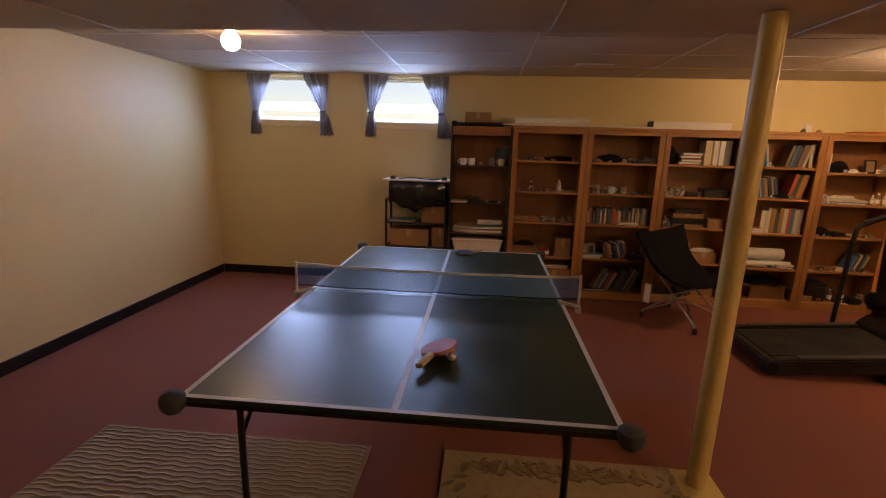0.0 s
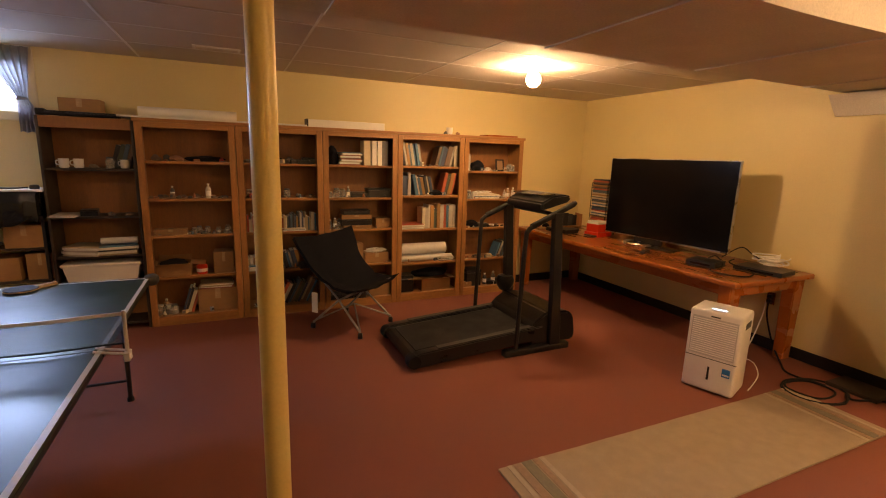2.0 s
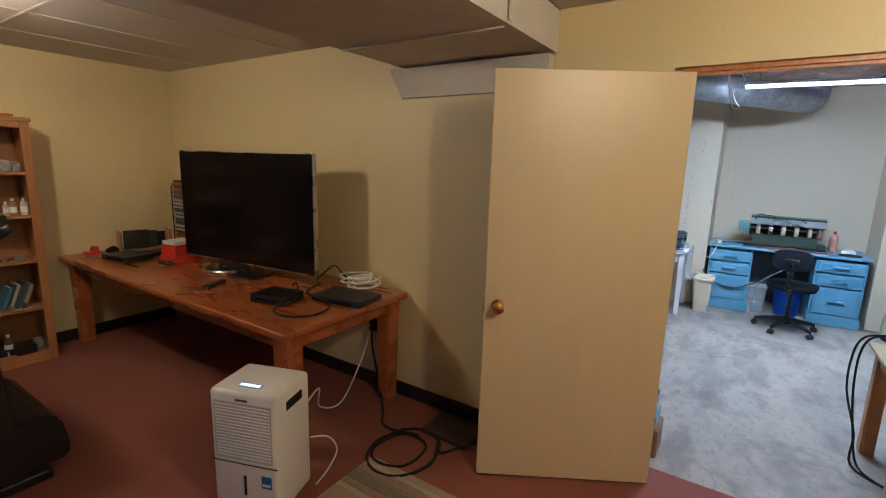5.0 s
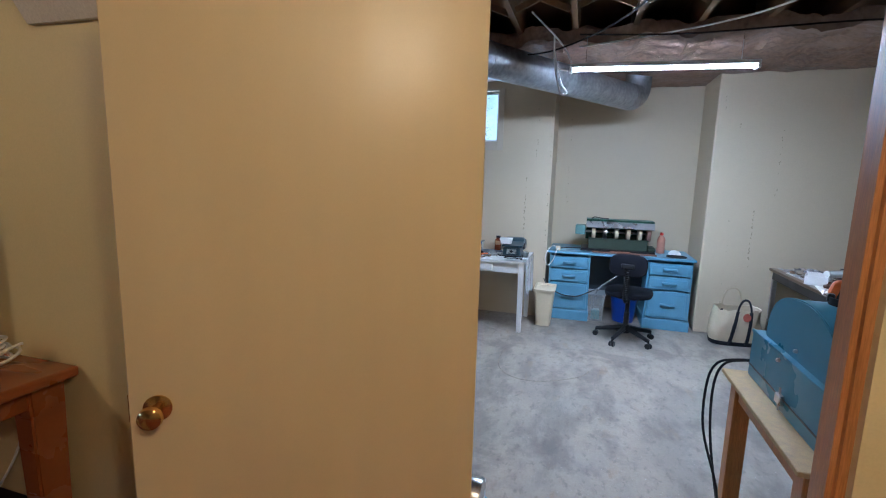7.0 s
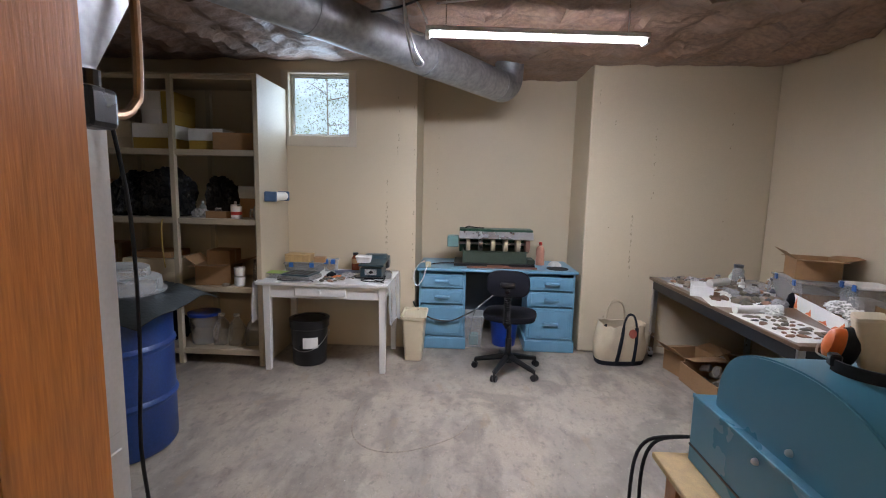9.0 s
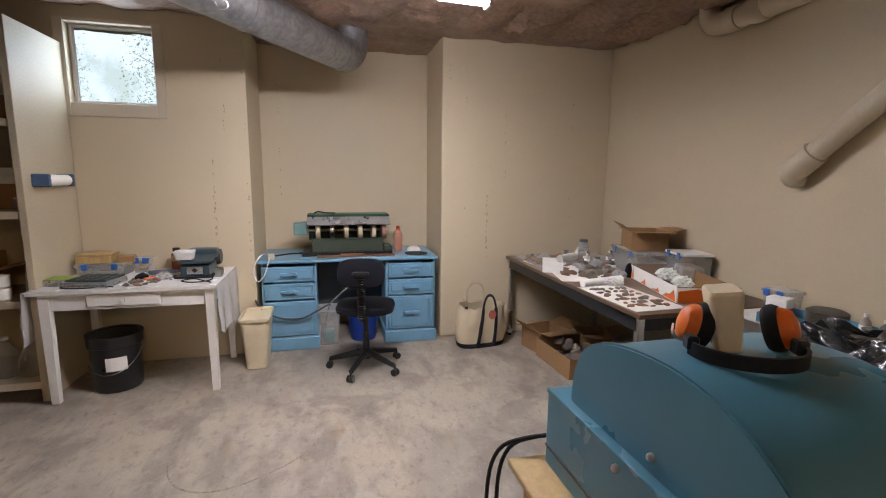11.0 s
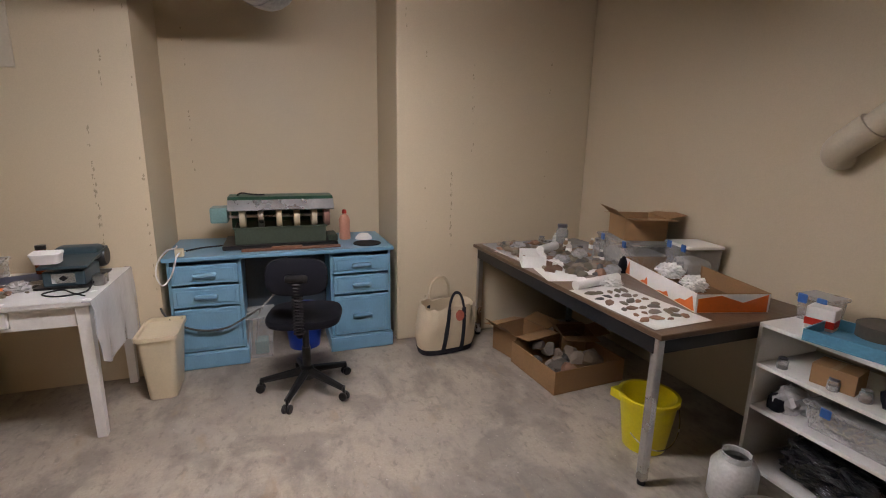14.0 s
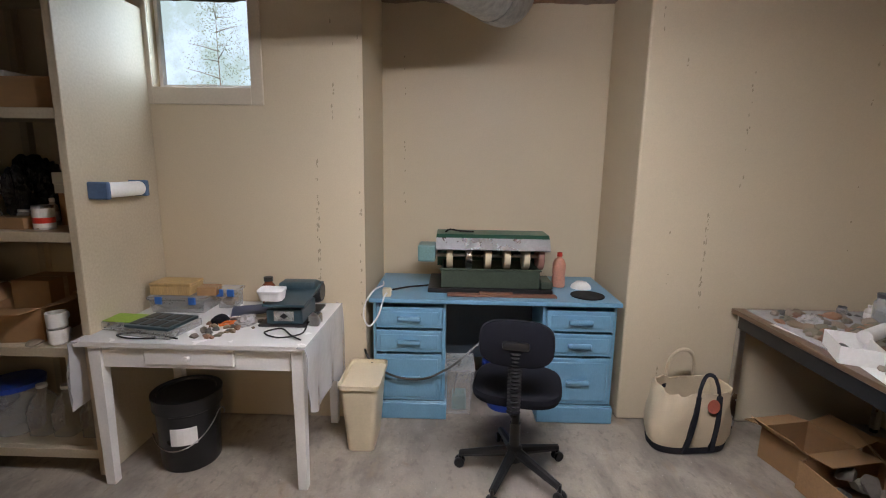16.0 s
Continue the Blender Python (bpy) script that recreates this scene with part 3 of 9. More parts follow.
post = thing("support_post", pose(1.478, 2.585, 0), "round yellow-painted steel support post", "post")
bm = B()
lathe(bm, [(0.0, 0.012), (0.048, 0.012), (0.048, 2.172), (0.0, 2.172)], 32)
part("shaft", bm, M_POST, post, smooth=True)
bm = B()
box(bm, (-0.10, -0.10, 0), (0.10, 0.10, 0.012), 0.003, 1)
part("base_plate", bm, M_POST, post)


def curtain(x_top0, x_top1, x_tie, x_bot0, x_bot1, outer):
    """A tied-back panel: gathers of cloth that narrow to the tie and fan out below it."""
    c = thing("curtain", pose(0, 5.828, 0), "grey patterned short curtain tied back beside a window", "curtain", "tied-back curtains")
    bm = B()
    n, rings = 36, []
    zt, zm, zb = 2.37, 1.965, 1.70
    for k in range(19):
        z = zt + (zb - zt) * k / 18
        if z > zm:
            s = (zt - z) / (zt - zm)
            s = s ** 1.1
            a, b = x_top0 + (x_tie - 0.028 - x_top0) * s, x_top1 + (x_tie + 0.028 - x_top1) * s
        else:
            s = min(1, ((zm - z) / (zm - zb)) ** 0.6)
            a, b = x_tie - 0.028 + (x_bot0 - x_tie + 0.028) * s, x_tie + 0.028 + (x_bot1 - x_tie - 0.028) * s
        fold = 0.016
        front, back = [], []
        for i in range(n):
            u = i / (n - 1)
            w = fold * math.sin(u * 34 + 0.6 * math.sin(z * 9)) * (0.6 + 0.4 * abs(z - zm) / 0.3)
            front.append((a + (b - a) * u, w - 0.004, z + 0.008 * math.sin(u * 17 + x_tie) * (k == 18)))
            back.append((a + (b - a) * u, w + 0.004, z + 0.008 * math.sin(u * 17 + x_tie) * (k == 18)))
        rings.append(front + back[::-1])
    ring_skin(bm, rings)
    part("cloth", bm, M_CURT, c, smooth=True)
    bm = B()
    lathe(bm, [(0.034, -0.014), (0.040, -0.007), (0.040, 0.007), (0.034, 0.014)], 18, (x_tie, 0, zm), sy=0.7)
    part("tie", bm, M_CURT, c, smooth=True)
    return c


for x0, x1 in WIN:
    curtain(x0 - 0.045, x0 + 0.25, x0 + 0.045, x0 - 0.03, x0 + 0.10, -1)
    curtain(x1 - 0.26, x1 + 0.05, x1 - 0.03, x1 - 0.07, x1 + 0.09, 1)
    r = thing("curtain_rod", pose((x0 + x1) / 2, 5.828, 2.372), "thin white curtain rod above a window", "curtain rod", "curtain rods")
    bm = B()
    w = (x1 - x0) / 2 + 0.05
    pipe(bm, [(-w, 0.025, 0), (-w, 0, 0), (w, 0, 0), (w, 0.025, 0)], 0.005, 8)
    part("rod", bm, M_WHITE, r)


# table tennis table
TX0, TX1, TY0, TY1, TZ = -0.650, 0.838, 1.82, 4.285, 0.765
tt = thing("table_tennis_table", pose((TX0 + TX1) / 2, (TY0 + TY1) / 2, 0), "dark green table tennis table with white lines on black folding legs", "table")
hw, hl, ym = (TX1 - TX0) / 2, (TY1 - TY0) / 2, 3.05 - (TY0 + TY1) / 2
for y0, y1 in ((-hl, ym - 0.002), (ym + 0.002, hl)):
    bm = B()
    box(bm, (-hw, y0, TZ - 0.018), (hw, y1, TZ), 0.002, 1)
    part("table_half", bm, M_TT, tt)
    bm = B()
    for a, b in (((-hw, y0, TZ), (-hw + 0.02, y1, TZ + 0.0008)), ((hw - 0.02, y0, TZ), (hw, y1, TZ + 0.0008)), ((-0.012, y0 + 0.02, TZ), (0.012, y1, TZ + 0.0008))):
        box(bm, a, b)
    ye = y0 if y0 < ym - 0.01 and y0 == -hl else y1 - 0.02
    box(bm, (-hw + 0.02, ye, TZ), (hw - 0.02, ye + 0.02, TZ + 0.0008))
    part("line", bm, M_LINE, tt, "white painted line")
    bm = B()
    for x in (-hw + 0.012, hw - 0.012):
        box(bm, (x - 0.012, y0 + 0.01, TZ - 0.036), (x + 0.012, y1 - 0.01, TZ - 0.018))
    for y in (y0 + 0.012, y1 - 0.012):
        box(bm, (-hw + 0.024, y - 0.012, TZ - 0.036), (hw - 0.024, y + 0.012, TZ - 0.018))
    part("apron", bm, M_BLACK, tt)
for sx in (-1, 1):
    for sy in (-1, 1):
        lx = (-0.62 if sx < 0 else 0.605)
        ly = sy * (hl - 0.16)
        bm = B()
        pipe(bm, [(lx, ly, TZ - 0.05), (lx, ly, 0.02)], 0.0135, 10)
        part("leg", bm, M_BLACK, tt)
        bm = B()
        pipe(bm, [(lx, ly + 0.006, 0.52), (lx + 0.01 * sx, ly - sy * 0.30, TZ - 0.045)], 0.009, 8)
        part("brace", bm, M_BLACK, tt)
        bm = B()
        lathe(bm, [(0, 0), (0.02, 0), (0.02, 0.02), (0.014, 0.03), (0.0, 0.03)], 12, (lx, ly, 0))
        part("foot", bm, M_RUBBER, tt)
        bm = B()
        lathe(bm, [(0.0, -0.045), (0.026, -0.04), (0.040, -0.022), (0.044, 0), (0.040, 0.018), (0.026, 0.03), (0.0, 0.034)], 18, (sx * (hw + 0.012), sy * (hl + 0.012), TZ - 0.01))
        part("corner_bumper", bm, M_GREY, tt, "round dark grey corner bumper" , smooth=True)
    bm = B()
    rod(bm, (-0.62, sx * (hl - 0.16), 0.14), (0.605, sx * (hl - 0.16), 0.14), 0.009, 8)
    part("crossbar", bm, M_BLACK, tt)
    bm = B()
    lathe(bm, [(0, -0.03), (0.014, -0.028), (0.014, -0.012), (0.006, 0.0), (0.0, 0.0)], 12, (sx * 0.38, -hl + 0.1, TZ - 0.05))
    part("latch_knob", bm, M_WHITE, tt, "white plastic knob")

net = thing("table_tennis_net", pose((TX0 + TX1) / 2, 3.05, TZ), "blue table tennis net with white tape across the table", "net")
NW = 0.83
M_NET = mat("blue_net_mesh", (0.16, 0.42, 0.80), 0.8, var=0.1, alpha=0.38)
bm = B()
n = 40
pts = []
for i in range(n + 1):
    x = -NW + 2 * NW * i / n
    pts.append((x, 0.006 * math.sin(i * 0.7), -0.012 * math.sin(math.pi * i / n)))
ring_skin(bm, [[(x, y - 0.001, 0.022 + d * 0.3), (x, y + 0.001, 0.022 + d * 0.3), (x, y + 0.001, 0.146 + d), (x, y - 0.001, 0.146 + d)] for x, y, d in pts])
part("mesh", bm, M_NET, net)
bm = B()
ring_skin(bm, [[(x, y - 0.004, 0.144 + d), (x, y + 0.004, 0.144 + d), (x, y + 0.004, 0.158 + d), (x, y - 0.004, 0.158 + d)] for x, y, d in pts])
part("top_tape", bm, M_LINE, net, "white top tape")
bm = B()
pipe(bm, [(x, y, 0.020 + d * 0.3) for x, y, d in pts], 0.004, 6)
part("bottom_cord", bm, M_BLACK, net)
for s in (-1, 1):
    bm = B()
    rod(bm, (s * NW, 0, -0.03), (s * NW, 0, 0.165), 0.008, 10)
    pipe(bm, [(s * NW, -0.02, -0.02), (s * (hw - 0.03), -0.02, 0.004)], 0.006, 6)
    pipe(bm, [(s * NW, 0.02, -0.02), (s * (hw - 0.03), 0.02, 0.004)], 0.006, 6)
    box(bm, (s * NW - 0.012, -0.025, -0.055), (s * NW + 0.012, 0.025, -0.015), 0.003, 1)
    part("net_clamp", bm, M_PLAST, net, "white net post and clamp")


def paddle(x, y, rz, rubber, tilt=0.0, roll=0.0, lift=0.0015):
    p = thing("table_tennis_paddle", pose(x, y, TZ + lift, tilt, roll, rz), "table tennis paddle with %s rubber lying on the table" % rubber[0], "paddle")
    outline = []
    for k in range(26):
        a = radians(-62 + 304 * k / 25)
        outline.append((0.077 * math.cos(a), 0.02 + 0.08 * math.sin(a)))
    bm = B()
    prism(bm, outline, 2, 0.006, 0.0125)
    part("blade", bm, M_PINE, p)
    for z in (0.0125, 0.002):
        bm = B()
        prism(bm, outline, 2, z, z + 0.004)
        part("rubber", bm, rubber[1], p)
    bm = B()
    box(bm, (-0.015, -0.155, -0.001), (0.015, -0.045, 0.021), 0.006, 2)
    part("handle", bm, M_PINE, p, "flared wooden handle")
    return p


paddle(0.195, 2.245, -22, ("red", M_PADDLE), 3, -16, 0.026)
for bx, by, bc, bn in ((0.256, 2.225, (0.78, 0.76, 0.70), "white"), (0.248, 2.285, (0.75, 0.52, 0.12), "yellow")):
    ball = thing("table_tennis_ball", pose(bx, by, TZ + 0.0005), bn + " celluloid ball under the paddle on the table", "ball", "balls under the paddle")
    bm = B()
    lathe(bm, [(0.0185 * math.sin(math.pi * k / 12), 0.0185 - 0.0185 * math.cos(math.pi * k / 12)) for k in range(13)], 24)
    part("shell", bm, mat(bn + "_celluloid", bc, 0.35, var=0.03), ball, smooth=True)
paddle(0.24, 4.17, 130, ("dark blue", M_RUBBER))

# rugs
def rug(name, x0, x1, y0, y1, material, label):
    bm = B()
    nx, ny, rings = 24, 12, []
    for i in range(nx + 1):
        x = x0 + (x1 - x0) * i / nx
        top = [(x, y0 + (y1 - y0) * j / ny, 0.011 + 0.0025 * noise.noise((x * 5, j * 0.9, 1))) for j in range(ny + 1)]
        rings.append(top + [(x, y1, 0.0008), (x, y0, 0.0008)])
    ring_skin(bm, rings)
    r = thing(name, pose(0, 0, 0), label, "rug")
    part("rug_base", bm, material, r, smooth=False)
    return r


rug1 = rug("woven_rug", -1.725, -0.19, 1.55, 2.67, M_RUG1, "tan rug woven in thin chevrons on the carpet")
bm = B()
for k in range(34):
    y = 1.57 + 0.0325 * k
    pts = [(-1.71 + 0.0625 * i, y + 0.012 * (i % 2), 0.0125) for i in range(25)]
    for (xa, ya, za), (xb, yb, zb) in zip(pts, pts[1:]):
        d = 0.006
        ring_skin(bm, [[(xa, ya - d, za), (xa, ya + d, za), (xa, ya + d, za + 0.003), (xa, ya - d, za + 0.003)], [(xb, yb - d, zb), (xb, yb + d, zb), (xb, yb + d, zb + 0.003), (xb, yb - d, zb + 0.003)]])
part("weave", bm, mat("pale_tan_weave", (0.45, 0.36, 0.26), 0.95, var=0.12, scale=30, fine=260, bump=0.6), rug1, "raised pale chevron weave")

rug2 = rug("floral_rug", 0.21, 1.41, 1.85, 2.69, M_RUG2, "beige hooked rug with an olive leaf and flower border")
rng = random.Random(5)
bm, bmf = B(), B()
for k in range(230):
    u = rng.random()
    edge = rng.random() < 0.75
    x = 0.27 + 1.08 * u
    y = (2.60 + rng.uniform(-0.06, 0.03)) if edge and u > 0.1 and u < 0.9 else rng.uniform(1.9, 2.62)
    if edge and not (0.1 < u < 0.9):
        x = rng.choice((0.29, 1.33)) + rng.uniform(-0.045, 0.045)
    elif not edge and rng.random() < 0.35:
        continue
    a, l = rng.uniform(0, 6.28), rng.uniform(0.02, 0.045)
    w = l * rng.uniform(0.3, 0.5)
    pts = [(x + l * math.cos(a) * c - w * math.sin(a) * s, y + l * math.sin(a) * c + w * math.cos(a) * s) for c, s in ((1, 0), (0.3, 0.8), (-0.5, 0.7), (-1, 0), (-0.5, -0.7), (0.3, -0.8))]
    prism(bm if k % 4 else bmf, pts, 2, 0.0118, 0.0150 + 0.000012 * k)
tagged(part("leaf_pattern", bm, M_LEAFRUG, rug2, "olive leaf pattern in the pile"), kind="stuff")
tagged(part("flower_pattern", bmf, M_STRIPE2, rug2, "rose flower pattern in the pile"), kind="stuff")

rug3 = rug("runner_rug", 2.56, 5.035, 2.035, 2.645, M_RUG3, "pale tan runner rug with sage and rose end stripes")
for s, xe in ((1, 2.56), (-1, 5.035)):
    for o, w, material in ((0.05, 0.025, M_STRIPE3), (0.085, 0.045, M_STRIPE2), (0.14, 0.06, M_STRIPE), (0.21, 0.03, M_STRIPE2), (0.25, 0.03, M_STRIPE3)):
        bm = B()
        box(bm, (xe + s * o, 2.037, 0.0125), (xe + s * (o + w), 2.643, 0.0150))
        part("stripe", bm, material, rug3)

# bookcases
BY0, BY1, BH = 5.545, 5.845, 1.85


def bookcase(x0, x1, shelves, h=BH, label="oak bookcase with open shelves full of odds and ends"):
    c = thing("bookcase", pose((x0 + x1) / 2, BY0, 0), label, "bookcase", "row of oak bookcases")
    w = (x1 - x0) / 2 - 0.002
    d = BY1 - BY0
    for s in (-1, 1):
        bm = B()
        box(bm, (s * w, 0.004, 0), (s * (w - 0.02), d, h - 0.03), 0.002, 1)
        part("side_panel", bm, M_OAK, c)
        bm = B()
        box(bm, (s * w, -0.016, 0), (s * (w - 0.055), 0.004, h - 0.03), 0.003, 1)
        part("stile", bm, M_OAK, c)
    bm = B()
    box(bm, (-w - 0.012, -0.03, h - 0.03), (w + 0.012, d, h), 0.006, 2)
    part("top", bm, M_OAKH, c)
    bm = B()
    box(bm, (-w + 0.055, -0.012, h - 0.075), (w - 0.055, 0.006, h - 0.03), 0.002, 1)
    part("top_rail", bm, M_OAKH, c)
    bm = B()
    box(bm, (-w + 0.055, -0.012, 0.0), (w - 0.055, 0.006, 0.085), 0.002, 1)
    part("plinth", bm, M_OAKH, c)
    bm = B()
    box(bm, (-w + 0.02, d - 0.008, 0.02), (w - 0.02, d - 0.002, h - 0.03))
    part("back_panel", bm, M_OAKB, c)
    for z in [0.085] + shelves:
        bm = B()
        box(bm, (-w + 0.021, 0.006, z - 0.022), (w - 0.021, d - 0.009, z), 0.002, 1)
        part("shelf", bm, M_OAKH, c)
    return c


CX = [0.635, 1.41, 2.19, 2.965, 3.745, 4.525]
SH = [[0.455, 0.835, 1.165, 1.495], [0.455, 0.835, 1.165, 1.495], [0.455, 0.835, 1.165, 1.495], [0.43, 0.81, 1.18, 1.50], [0.43, 0.80, 1.14, 1.46]]
for i in range(5):
    bookcase(CX[i], CX[i + 1], SH[i])

dk = thing("dark_bookcase", pose(0.305, BY0, 0), "narrow dark laminate bookcase with a brown back", "bookcase")
for s in (-1, 1):
    bm = B()
    box(bm, (s * 0.325, 0, 0), (s * 0.305, 0.30, 1.83), 0.002, 1)
    part("side_panel", bm, M_DARKW, dk)
bm = B()
box(bm, (-0.304, 0.285, 0.02), (0.304, 0.292, 1.83))
part("back_panel", bm, M_OAKB, dk)
bm = B()
box(bm, (-0.304, 0.0, 1.74), (0.304, 0.02, 1.83), 0.002, 1)
part("top_rail", bm, M_OAKB, dk)
DSH = [0.06, 0.46, 0.68, 1.02, 1.42]
for z in DSH + [1.83]:
    bm = B()
    box(bm, (-0.304, 0.021, z - 0.02), (0.304, 0.284, z), 0.002, 1)
    part("shelf", bm, M_DARKW, dk)

lo = thing("low_shelf_rack", pose(-0.395, BY0 + 0.02, 0), "low dark wire-frame shelf rack", "shelf")
for s in (-1, 1):
    for y in (0.0, 0.27):
        bm = B()
        box(bm, (s * 0.335 - 0.012, y, 0), (s * 0.335 + 0.012, y + 0.024, 1.03), 0.003, 1)
        part("upright", bm, M_BLACK, lo)
LSH = [0.18, 0.50, 0.77, 1.03]
for z in LSH:
    bm = B()
    box(bm, (-0.345, -0.004, z - 0.02), (0.345, 0.30, z), 0.003, 1)
    part("shelf", bm, M_DARKW, lo)

# long desk along the east wall
dm = thing("long_desk", pose(0, 0, 0), "long glossy orange-brown wooden desk along the wall", "desk")
bm = B()
box(bm, (4.685, 2.915, 0.715), (5.685, 5.84, 0.757), 0.012, 3)
part("desktop", bm, M_DESK, dm)
bm = B()
box(bm, (4.76, 3.02, 0.625), (4.785, 5.74, 0.715), 0.004, 1)
part("front_apron", bm, M_DESK, dm)
for y in (2.985, 5.76):
    bm = B()
    box(bm, (4.80, y, 0.625), (5.60, y + 0.022, 0.715), 0.004, 1)
    part("side_apron", bm, M_DESK, dm)
for x in (4.79, 5.60):
    for y in (3.02, 5.73):
        bm = B()
        taper_box(bm, 0.10, 0.085, 0.125, 0.105, 0.0, 0.715, (x, y))
        bmesh.ops.bevel(bm, geom=bm.edges[:], offset=0.008, segments=2, affect="EDGES")
        part("leg", bm, M_DESK, dm)

# television, turned a little
a0, a1 = Vector((5.215, 4.815)), Vector((5.36, 3.455))
dv = (a1 - a0)
tv = thing("television", pose((a0.x + a1.x) / 2, (a0.y + a1.y) / 2, 0.757, 0, 0, math.degrees(math.atan2(dv.y, dv.x))), "large switched-off flat television with a thin silver edge on the desk", "television")
w = dv.length / 2
bm = B()
box(bm, (-w, 0.0, 0.075), (w, 0.035, 0.895), 0.004, 2)
part("bezel", bm, M_STEEL, tv, "thin silver edge")
bm = B()
box(bm, (-w + 0.008, -0.003, 0.088), (w - 0.008, 0.001, 0.887))
part("screen", bm, M_SCREEN, tv, "black glossy screen")
bm = B()
box(bm, (-w * 0.6, 0.035, 0.13), (w * 0.6, 0.07, 0.6), 0.015, 2)
part("back_housing", bm, M_BPLAST, tv)
bm = B()
lathe(bm, [(0, 0), (0.17, 0), (0.175, 0.02), (0.165, 0.032), (0, 0.036)], 40, (-0.22, 0.0, 0), sy=0.85)
part("stand_base", bm, M_STEEL, tv, "round silver stand base", smooth=True)
bm = B()
box(bm, (-0.30, 0.0, 0.02), (0.02, 0.03, 0.10), 0.005, 1)
part("neck", bm, M_BPLAST, tv)
bm = B()
box(bm, (-0.08, -0.10, 0.0), (0.20, 0.06, 0.012), 0.004, 1)
part("soundbar_foot", bm, M_BPLAST, tv)

# dehumidifier
fa, fb = Vector((4.33, 2.985)), Vector((4.446, 2.668))
u = (fb - fa)
dh = thing("dehumidifier", pose((fa.x + fb.x) / 2, (fa.y + fb.y) / 2, 0, 0, 0, math.degrees(math.atan2(u.y, u.x))), "white plastic dehumidifier with a slatted front and a lit display", "dehumidifier")
w, dd, hh = u.length / 2, 0.285, 0.605
bm = B()
box(bm, (-w, 0, 0.012), (w, dd, hh), 0.022, 3)
part("body", bm, M_PLAST, dh, smooth=True)
for k in range(17):
    bm = B()
    z = 0.285 + 0.0155 * k
    box(bm, (-w + 0.03, -0.004, z), (w - 0.03, 0.006, z + 0.009), 0.003, 1)
    part("slat", bm, M_PLAST, dh)
# slat gaps: their shade is painted as one flat grey panel
bm = B()
box(bm, (-w + 0.024, -0.001, 0.275), (w - 0.024, 0.002, 0.555))
part("grille_recess", bm, mat("grille_shadow_grey", (0.60, 0.60, 0.59), 0.5), dh, "flat grey panel giving the gaps between the slats their shade")
bm = B()
box(bm, (-w + 0.004, -0.002, 0.255), (w - 0.004, 0.003, 0.26))
part("tank_seam", bm, M_GREY, dh)
bm = B()
box(bm, (-0.008, -0.003, 0.10), (0.006, 0.002, 0.20), 0.002, 1)
part("level_window", bm, M_BPLAST, dh, "dark water level window")
bm = B()
box(bm, (0.085, -0.003, 0.155), (0.135, 0.002, 0.215))
part("energy_sticker", bm, mat("blue_sticker", (0.02, 0.16, 0.42), 0.4), dh, "blue energy sticker")
bm = B()
box(bm, (0.09, -0.0045, 0.165), (0.13, -0.003, 0.177))
part("sticker_bar", bm, M_PAPER, dh)
bm = B()
box(bm, (-0.05, 0.05, hh - 0.001), (0.06, 0.085, hh + 0.002))
part("display_panel", bm, mat("pale_panel", (0.55, 0.56, 0.57), 0.3), dh)
for k in range(5):
    bm = B()
    box(bm, (-0.045 + 0.02 * k, 0.06, hh + 0.002), (-0.034 + 0.02 * k, 0.075, hh + 0.0035))
    part("lit_digit", bm, M_LED, dh, "lit blue-white digit")
bm = B()
box(bm, (-0.03, -0.0035, 0.563), (0.03, 0.001, 0.572))
part("nameplate", bm, M_GREY, dh)
bm = B()
box(bm, (w - 0.002, 0.08, 0.50), (w + 0.003, 0.21, 0.545), 0.002, 1)
part("grip_recess", bm, M_BPLAST, dh, "dark side grip")
for sx in (-1, 1):
    for y in (0.04, dd - 0.04):
        bm = B()
        rod(bm, (sx * (w - 0.04) - 0.01, y, 0.014), (sx * (w - 0.04) + 0.01, y, 0.014), 0.014, 12)
        part("caster", bm, M_GREY, dh)

# treadmill
tm = thing("treadmill", pose(0, 0, 0), "black folding treadmill with handrails and a console", "treadmill")
DY, EY = 3.86, 4.60


bm = B()
prism(bm, [(2.53, 0.05), (2.56, 0.03), (3.70, 0.13), (3.70, 0.20), (2.56, 0.115), (2.53, 0.10)], 1, DY + 0.08, EY - 0.08)
part("deck", bm, M_BPLAST, tm)
bm = B()
prism(bm, [(2.60, 0.118), (3.68, 0.198), (3.68, 0.204), (2.60, 0.124)], 1, DY + 0.11, EY - 0.11)
part("belt", bm, M_RUBBER, tm, "black walking belt")
for y0, y1 in ((DY, DY + 0.085), (EY - 0.085, EY)):
    bm = B()
    prism(bm, [(2.53, 0.045), (2.57, 0.02), (3.72, 0.10), (3.72, 0.218), (2.60, 0.136), (2.54, 0.115)], 1, y0, y1)
    bmesh.ops.bevel(bm, geom=bm.edges[:], offset=0.008, segments=2, affect="EDGES")
    part("side_rail", bm, M_BPLAST, tm)
    bm = B()
    prism(bm, [(2.75, 0.150), (3.66, 0.216), (3.66, 0.222), (2.75, 0.156)], 1, y0 + 0.015, y1 - 0.015)
    part("foot_strip", bm, M_GREY, tm, "grey foot rail strip")
    bm = B()
    lathe(bm, [(0, -0.045), (0.05, -0.045), (0.055, -0.03), (0.055, 0.03), (0.05, 0.045), (0, 0.045)], 20, m=pose(2.555, (y0 + y1) / 2, 0.07, 90, 0, 0))
    part("end_cap", bm, M_RUBBER, tm, smooth=True)
bm = B()
prism(bm, [(3.60, 0.05), (4.06, 0.05), (4.08, 0.10), (4.05, 0.27), (3.99, 0.32), (3.76, 0.335), (3.64, 0.26), (3.60, 0.20)], 1, DY + 0.015, EY - 0.015)
